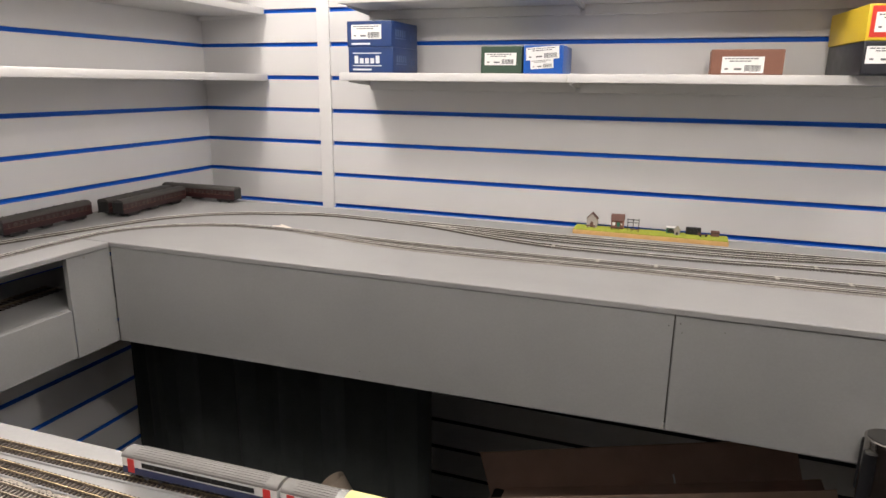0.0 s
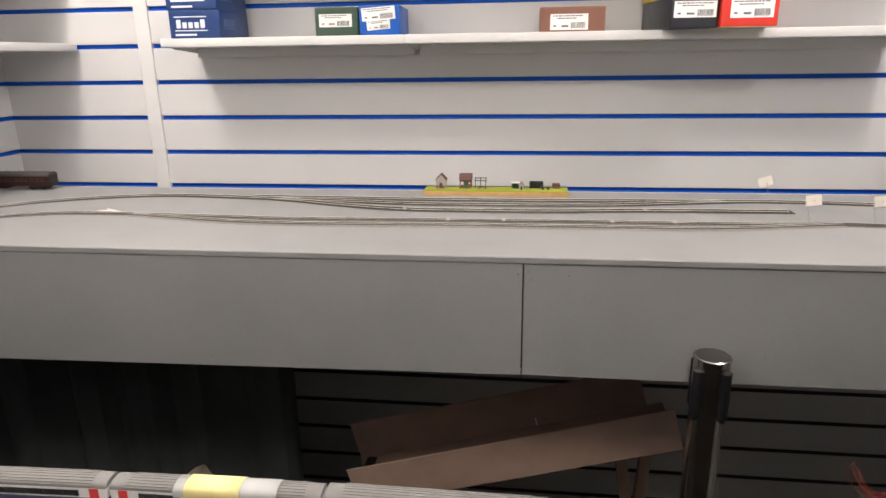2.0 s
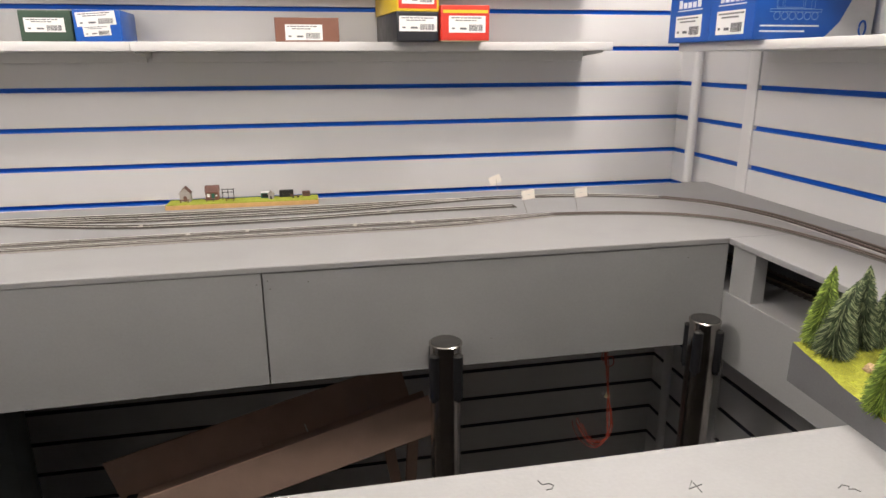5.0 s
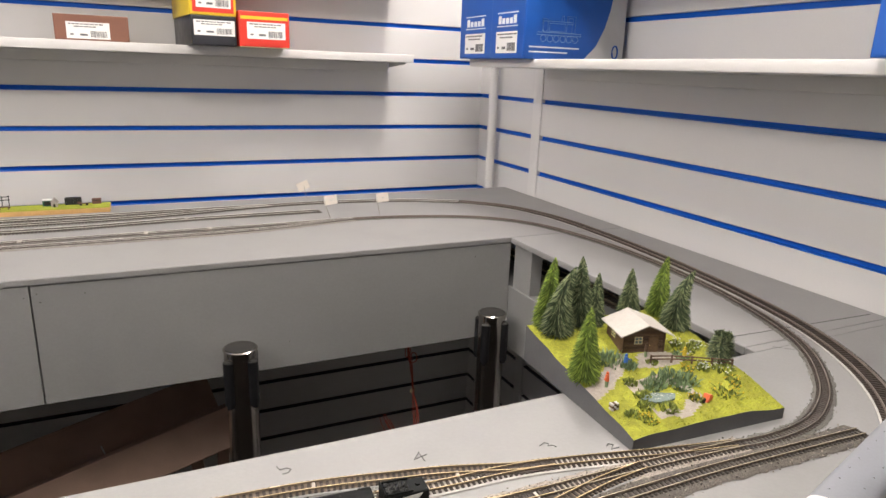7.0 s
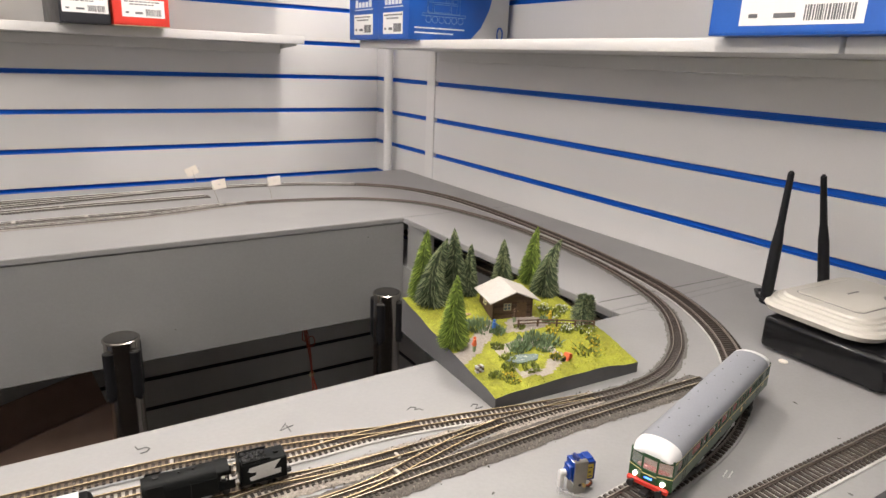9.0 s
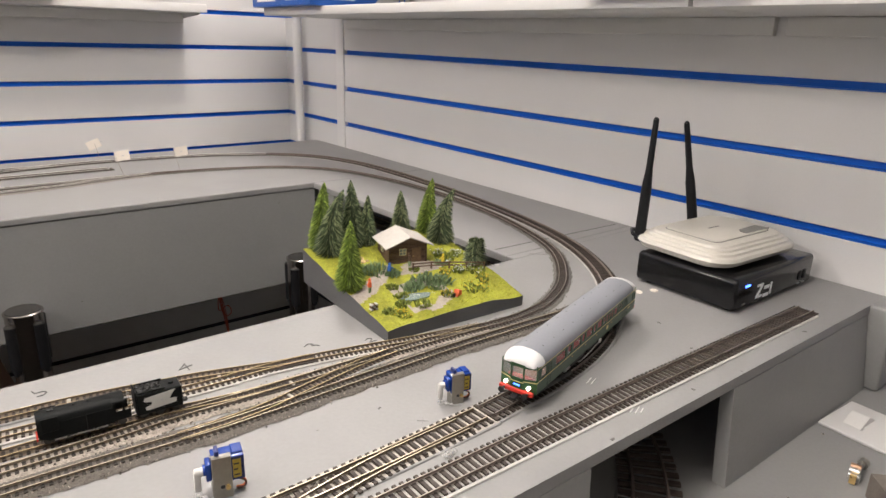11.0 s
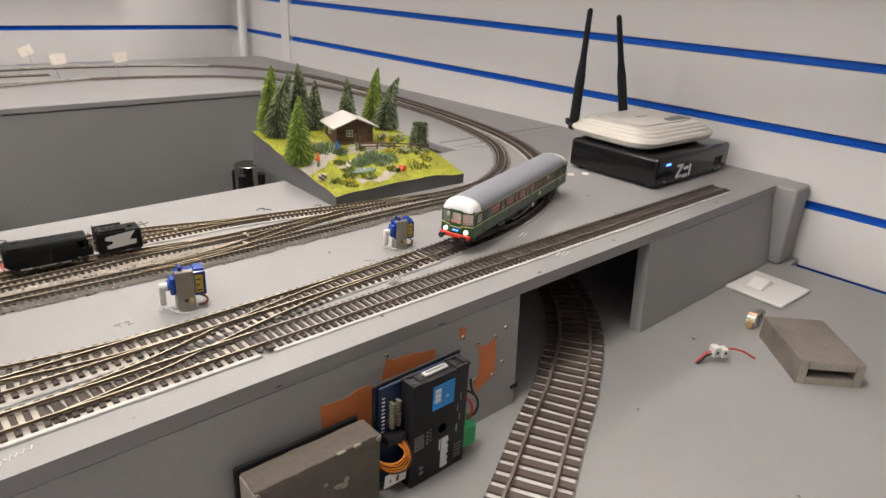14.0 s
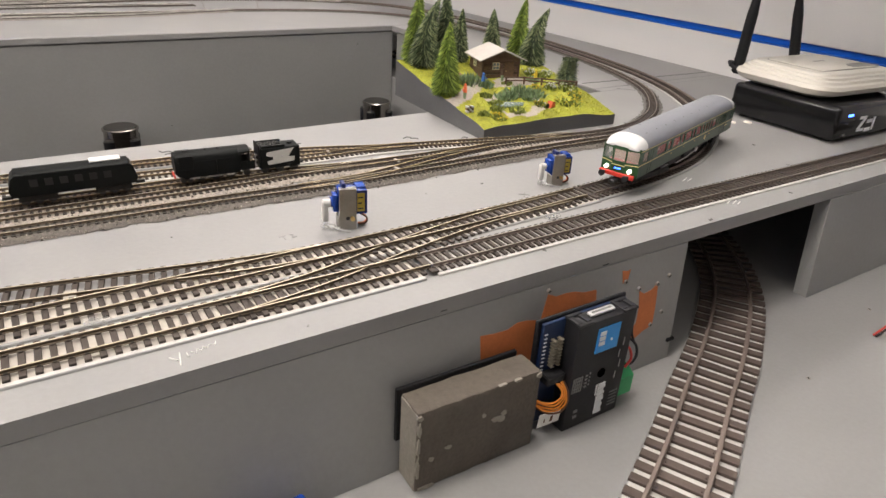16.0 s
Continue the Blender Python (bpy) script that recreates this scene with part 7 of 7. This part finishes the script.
MAROON = material("dark_maroon_coach_side", (0.032, 0.008, 0.009), 0.4, vary=0.1, scale=60)
DULL_LINE = material("dull_brown_lining", (0.2, 0.11, 0.06), 0.5)
DIM_PANE = material("dusty_coach_pane", (0.055, 0.042, 0.036), 0.3, vary=0.2, scale=200)
MAROON_ROOF = material("dark_grey_coach_roof", (0.058, 0.054, 0.05), 0.6, vary=0.12, scale=50)


def maroon_coach(at):
    t = thing("passenger_coach", "dark maroon coach with a sooty grey roof", "coach", at, "maroon coaches")
    L2 = 0.131
    part("body", box(B(), (-L2, -0.0178, 0.011), (L2, 0.0178, 0.0378), 0.0008), MAROON, t)
    part("roof", prism(B(), arc(0.0182, 0.0376, 0.0105), -L2 - 0.0005, L2 + 0.0005, "x"), MAROON_ROOF, t)
    for e in (-1, 1):
        lo, hi = sorted((e * 0.0178, e * 0.0181))
        for k in range(16):
            x = -0.12 + 0.0152 * k
            part("window", box(B(), (x, lo, 0.0255), (x + (0.0105 if k % 3 else 0.006), hi, 0.0335)), DIM_PANE, t)
        part("lining", box(B(), (-L2, lo, 0.0236), (L2, hi, 0.0241)), DULL_LINE, t, "thin dull lining")
        part("gangway", box(B(), (e * L2 - 0.002, -0.0165, 0.011), (e * L2 + 0.002, 0.0165, 0.041), 0.001), UNDER_BLACK, t)
        part("buffer", cyl(B(), (e * L2, 0.0115, 0.0125), (e * (L2 + 0.006), 0.0115, 0.0125), 0.002, seg=12), UNDER_BLACK, t)
        part("buffer", cyl(B(), (e * L2, -0.0115, 0.0125), (e * (L2 + 0.006), -0.0115, 0.0125), 0.002, seg=12), UNDER_BLACK, t)
        bog = part("bogie", box(B(), (e * 0.09 - 0.023, -0.0155, 0.004), (e * 0.09 + 0.023, 0.0155, 0.0105), 0.0008), UNDER_BLACK, t)
        for x in (-0.0155, 0.0155):
            for w in (-1, 1):
                part("wheel", cyl(B(), (e * 0.09 + x, w * 0.0078, 0.0066), (e * 0.09 + x, w * 0.0104, 0.0066), 0.0065, seg=20), WHEEL, bog)
    part("battery_box", box(B(), (-0.025, -0.016, 0.005), (0.005, 0.016, 0.0108), 0.0006), UNDER_BLACK, t)
    for k in range(7):
        part("roof_vent", cyl(B(), (-0.11 + 0.036 * k, 0.005, 0.0465), (-0.11 + 0.036 * k, 0.005, 0.0495), 0.0018, 0.0014, 10), MAROON_ROOF, t)
    return t


mc = maroon_coach(pose(-1.043, 1.372, TOP, 0, 0, 95.2))
copy_thing(mc, pose(-0.987, 1.66, TOP, 0, 0, 95.5))
copy_thing(mc, pose(-1.037, 1.66, TOP, 0, 0, 95))
copy_thing(mc, pose(-0.962, 1.838, TOP, 0, 0, 1))


# ---- the scenic strip on the back board ----
STRIP_GREEN = material("lime_green_scatter", (0.3, 0.34, 0.03), 0.9, vary=0.25, scale=120, bump=0.6)
PLY = material("raw_plywood_edge", (0.55, 0.33, 0.13), 0.7, vary=0.15, scale=60)
BRICK_R = material("model_red_brick", (0.2, 0.085, 0.06), 0.8, vary=0.25, scale=300)
STONE_G = material("model_grey_stone", (0.4, 0.36, 0.33), 0.85, vary=0.2, scale=250)
TILE_D = material("model_dark_tiles", (0.14, 0.07, 0.055), 0.8, vary=0.2, scale=250)
DOOR_GREEN = material("model_green_door", (0.02, 0.12, 0.08), 0.6)
strip = thing("scenic_strip", "green scattered plywood strip for tiny buildings", "scenic strip", pose(0.178, 1.816, TOP, 0, 0, -0.6))
part("plywood_base", box(B(), (0, 0, 0), (0.356, 0.06, 0.0105), 0.0006), PLY, strip)
part("scatter", box(B(), (0.001, 0.001, 0.0106), (0.355, 0.059, 0.0128), 0.0008), STRIP_GREEN, strip)
SZ = TOP + 0.0128


def little_house(label, x, y, w, d, h, rise, wall, roof, door, group="tiny buildings"):
    t = thing("model_building", label, "model building", pose(x + 0.008, y + 0.014, SZ), group)
    bm = prism(B(), [(0, 0), (w, 0), (w, h), (w / 2, h + rise), (0, h)], 0, d, "y")
    part("wall", bm, wall, t)
    for a, b in (((-0.0018, h - 0.001), (w / 2, h + rise + 0.0006)), ((w / 2, h + rise + 0.0006), (w + 0.0018, h - 0.001))):
        part("roof_slope", prism(B(), [a, b, (b[0], b[1] + 0.0012), (a[0], a[1] + 0.0012)], -0.0015, d + 0.0015, "y"), roof, t)
    part("door", prism(B(), [(w * 0.34, 0), (w * 0.66, 0), (w * 0.66, h * 0.55), (w * 0.5, h * 0.75), (w * 0.34, h * 0.55)], -0.0006, 0.0004, "y"), door, t)
    return t


little_house("tiny grey stone shelter with a red-brown roof", 0.199, 1.834, 0.025, 0.02, 0.02, 0.014, STONE_G, TILE_D, TILE_D)
hutb = thing("model_building", "tiny brick platform hut with a green door", "model building", pose(0.266, 1.852, SZ), "tiny buildings")
part("wall", box(B(), (0, 0, 0), (0.03, 0.022, 0.022), 0.0004), BRICK_R, hutb)
part("roof_slope", prism(B(), [(-0.003, 0.0205), (0.025, 0.0205), (0.02, 0.034), (0.004, 0.034)], -0.001, 0.031, "x"), TILE_D, hutb)
part("window", box(B(), (0.003, -0.0006, 0.008), (0.01, 0.0002, 0.016)), LABEL, hutb)
part("door", box(B(), (0.0135, -0.0006, 0.0005), (0.021, 0.0002, 0.0165)), DOOR_GREEN, hutb)
part("notice", box(B(), (0.0235, -0.0006, 0.0095), (0.0265, 0.0002, 0.0135)), LABEL, hutb)
rack = thing("timber_rack", "tiny dark open timber rack", "rack", pose(0.305, 1.850, SZ), "tiny buildings")
for x in (0.0, 0.013, 0.026):
    part("upright", box(B(), (x, 0, 0), (x + 0.0016, 0.0016, 0.028)), UNDER_BLACK, rack)
for z in (0.018, 0.025):
    part("crossbar", box(B(), (-0.001, -0.0004, z), (0.029, 0.0002, z + 0.0018)), UNDER_BLACK, rack)
for bx, by in ((0.2, 1.822), (0.258, 1.824), (0.305, 1.82)):
    bench = thing("model_bench", "tiny brown timber bench", "bench", pose(bx + 0.008, by + 0.012, SZ), "tiny benches")
    part("seat", box(B(), (0, 0, 0.0055), (0.022, 0.006, 0.007)), TILE_D, bench)
    for x in (0.002, 0.0185):
        part("leg", box(B(), (x, 0.0005, 0), (x + 0.0015, 0.0055, 0.0055)), TILE_D, bench)
shed = thing("model_building", "tiny dark green store with a white roof edge", "model building", pose(0.396, 1.850, SZ), "tiny buildings")
part("wall", box(B(), (0, 0, 0), (0.022, 0.014, 0.013), 0.0003), DOOR_GREEN, shed)
part("roof", box(B(), (-0.0006, -0.001, 0.013), (0.0226, 0.015, 0.0145)), LABEL, shed)
part("opening", box(B(), (0.003, -0.0004, 0.002), (0.019, 0.0002, 0.011)), UNDER_BLACK, shed)
little_house("tiny grey stone kennel with a pointed roof", 0.406, 1.822, 0.013, 0.011, 0.011, 0.009, STONE_G, STONE_G, UNDER_BLACK)
cont = thing("model_container", "tiny black ribbed box", "container", pose(0.440, 1.854, SZ), "tiny buildings")
part("box_body", box(B(), (0, 0, 0), (0.034, 0.014, 0.016), 0.0004), UNDER_BLACK, cont)
for k in range(7):
    part("rib", box(B(), (0.002 + 0.0048 * k, -0.0006, 0.001), (0.0035 + 0.0048 * k, 0.0002, 0.015)), CARD_BLACK, cont)
trolley = thing("model_trolley", "tiny brown platform trolley", "trolley", pose(0.470, 1.838, SZ, 0, 0, 8), "tiny buildings")
part("bed", box(B(), (0, 0, 0.004), (0.02, 0.006, 0.0055)), TILE_D, trolley)
for x in (0.003, 0.016):
    part("wheel", cyl(B(), (x, -0.0003, 0.0025), (x, 0.0012, 0.0025), 0.0025, seg=12), UNDER_BLACK, trolley)
part("handle", box(B(), (-0.006, 0.002, 0.0035), (0.001, 0.003, 0.0085), at=pose(0, 0, 0, 0, 25, 0)), TILE_D, trolley)
crate = thing("model_crate", "tiny dark brown crate", "crate", pose(0.496, 1.852, SZ), "tiny buildings")
part("crate_body", box(B(), (0, 0, 0), (0.019, 0.011, 0.0125), 0.0003), TILE_D, crate)
part("crate_band", box(B(), (-0.0004, -0.0004, 0.008), (0.0194, 0.0114, 0.0095)), UNDER_BLACK, crate)


# ---- in the well below the boards ----
CHROME = material("brushed_chrome_tube", (0.46, 0.43, 0.4), 0.2, 1.0, vary=0.04, scale=20)
CARDBOARD = material("brown_corrugated_card", (0.42, 0.285, 0.22), 0.85, vary=0.08, scale=25, stain=0.15, stain_scale=8)
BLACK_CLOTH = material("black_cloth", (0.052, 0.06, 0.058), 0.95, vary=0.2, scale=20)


CAP_GREY = material("worn_metal_cap", (0.035, 0.034, 0.032), 0.6, 0.0, vary=0.1, scale=40, spec=0.15, stain=0.2, stain_scale=30)


def barrier_post(x, y, turn):
    t = thing("barrier_post", "chrome barrier post with black belt slots", "barrier post", pose(x, y, 0, 0, 0, turn), "barrier posts")
    part("tube", cyl(B(), (0, 0, 0.02), (0, 0, 0.9), 0.0285, seg=40), CHROME, t)
    part("base", cyl(cyl(B(), (0, 0, 0), (0, 0, 0.012), 0.16, 0.158, 48), (0, 0, 0.012), (0, 0, 0.022), 0.158, 0.05, 48), CHROME, t)
    head = part("head", cyl(B(), (0, 0, 0.9), (0, 0, 0.998), 0.0292, seg=40), CHROME, t)
    part("rim", cyl(cyl(B(), (0, 0, 0.9985), (0, 0, 1.0015), 0.0308, 0.0308, 44), (0, 0, 1.0015), (0, 0, 1.003), 0.0308, 0.0285, 44), CHROME, head, "bright top rim")
    part("cap", cyl(B(), (0, 0, 1.0031), (0, 0, 1.0042), 0.0276, 0.027, 40), CAP_GREY, head, "grey metal cap")
    for k in range(4):
        pod = [(0.026, -0.0095)] + [(0.031 + 0.0075 * math.cos(a), 0.0095 * math.sin(a)) for a in [math.pi * (q / 8 - 0.5) for q in range(9)]] + [(0.026, 0.0095)]
        bm = prism(B(), pod, 0.9, 0.9835)
        slot = part("belt_slot", bm, BLACK_MATT, head, "black belt receiver", at=pose(0, 0, 0, 0, 0, 90 * k))
        part("slot_tip", cyl(B(), (0.0318, 0, 0.892), (0.0318, 0, 0.901), 0.0045, seg=12), BLACK_MATT, slot)
        part("slot_cap", cyl(B(), (0.0312, 0, 0.9836), (0.0312, 0, 0.9858), 0.0078, 0.006, 16), CAP_GREY, slot, "worn grey receiver cap")
    return t


barrier_post(0.7435, 1.286, 36)
barrier_post(1.2675, 1.284, 37)

carton = thing("cardboard_carton", "open brown cardboard carton tipped on one end", "carton", pose(0.034, 1.5, 0.577, 0, -15.6, 0))
part("front_wall", box(B(), (0, 0, -0.098), (0.741, 0.004, 0.0), 0.001), CARDBOARD, carton)
bm = B()
for lo, hi in (((0, 0, -0.15), (0.36, 0.004, 0)), ((0.475, 0, -0.15), (0.743, 0.004, 0)), ((0.36, 0, -0.077), (0.475, 0.004, 0)), ((0.36, 0, -0.15), (0.475, 0.004, -0.107))):
    box(bm, lo, hi)
back = part("back_wall", bm, CARDBOARD, carton, at=pose(-0.044, 0.2, 0.007, 0, 0.57, 0))
part("hand_hole_flap", box(B(), (0.355, 0.0055, -0.112), (0.47, 0.0085, -0.074), 0.0, at=pose(0, 0, 0)), CARDBOARD, back)
part("carton_floor", box(B(), (0.0, 0.004, -0.102), (0.735, 0.2, -0.098), 0.001), CARDBOARD, carton)
prop = thing("storage_crate", "dark plastic crate holding up the carton", "crate", pose(0.03, 1.49, 0))
part("crate_body", box(B(), (0, 0, 0), (0.2, 0.24, 0.478), 0.01, 2), BLACK_MATT, prop)
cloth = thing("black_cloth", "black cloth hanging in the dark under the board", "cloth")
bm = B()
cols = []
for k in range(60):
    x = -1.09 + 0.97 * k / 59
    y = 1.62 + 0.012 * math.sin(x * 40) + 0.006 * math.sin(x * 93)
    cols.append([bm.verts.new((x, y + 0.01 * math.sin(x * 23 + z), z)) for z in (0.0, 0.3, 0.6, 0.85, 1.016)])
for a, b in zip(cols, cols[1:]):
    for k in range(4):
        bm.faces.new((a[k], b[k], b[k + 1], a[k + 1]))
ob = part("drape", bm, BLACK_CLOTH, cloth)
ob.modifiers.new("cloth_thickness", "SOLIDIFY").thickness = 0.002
roll = thing("paper_roll", "beige paper roll leaning in the dark", "paper roll", pose(-0.3, 1.46, 0, 0, 0, 0))
bm = B()
for r, flip in ((0.026, False), (0.02, True)):
    cyl(bm, (0.24, 0.06, 0.03), (-0.015, 0.0, 0.57), r * 1.4, r * 1.15, seg=28, caps=False)
part("roll", bm, material("beige_kraft_paper", (0.4, 0.33, 0.26), 0.8, vary=0.05), roll)
for bx, by, lean in ((0.7, 1.66, 4), (0.76, 1.63, -9)):
    batten = thing("timber_batten", "dull brown timber batten leaning in the dark", "batten", pose(bx, by, 0.0, -3, lean, 0), "leaning battens")
    part("stick", box(B(), (-0.014, -0.008, 0), (0.014, 0.008, 0.6), 0.0015), CARDBOARD, batten)
wires = thing("wire_bundle", "thin red wires hanging in a hooked bundle under the board", "wires", pose(1.15, 1.45, 0.0))
RED_WIRE = material("thin_red_wire", (0.5, 0.1, 0.065), 0.5)
HOOK = [(-0.012, 1.018), (-0.014, 0.93), (-0.006, 0.86), (0.004, 0.8), (0.006, 0.757), (0.016, 0.709), (0.016, 0.661), (-0.004, 0.633), (-0.038, 0.648), (-0.062, 0.688), (-0.068, 0.712)]
for w in range(9):
    j = random.gauss(0, 0.003)
    part("wire", tube(B(), curve_points([(x + (j if z < 0.73 else 0.3 * j) + random.gauss(0, 0.0012), random.gauss(0, 0.003), z + (j if z < 0.7 else 0)) for x, z in HOOK[:11 - w % 3]], 0.012)[0], 0.0009, 5), RED_WIRE, wires)
part("tie", cyl(B(), (0.003, 0, 0.752), (0.008, 0, 0.762), 0.005, seg=12), CARD_CREAM, wires, "pale wire tie")
part("tail", tube(B(), curve_points([(-0.012, 0, 0.9), (-0.016, -0.004, 0.85), (0.004, -0.004, 0.858), (0.013, -0.003, 0.846), (0.012, 0, 0.832), (-0.002, 0.002, 0.83), (-0.006, 0.002, 0.842)], 0.006)[0], 0.0012, 5), RED_WIRE, wires)
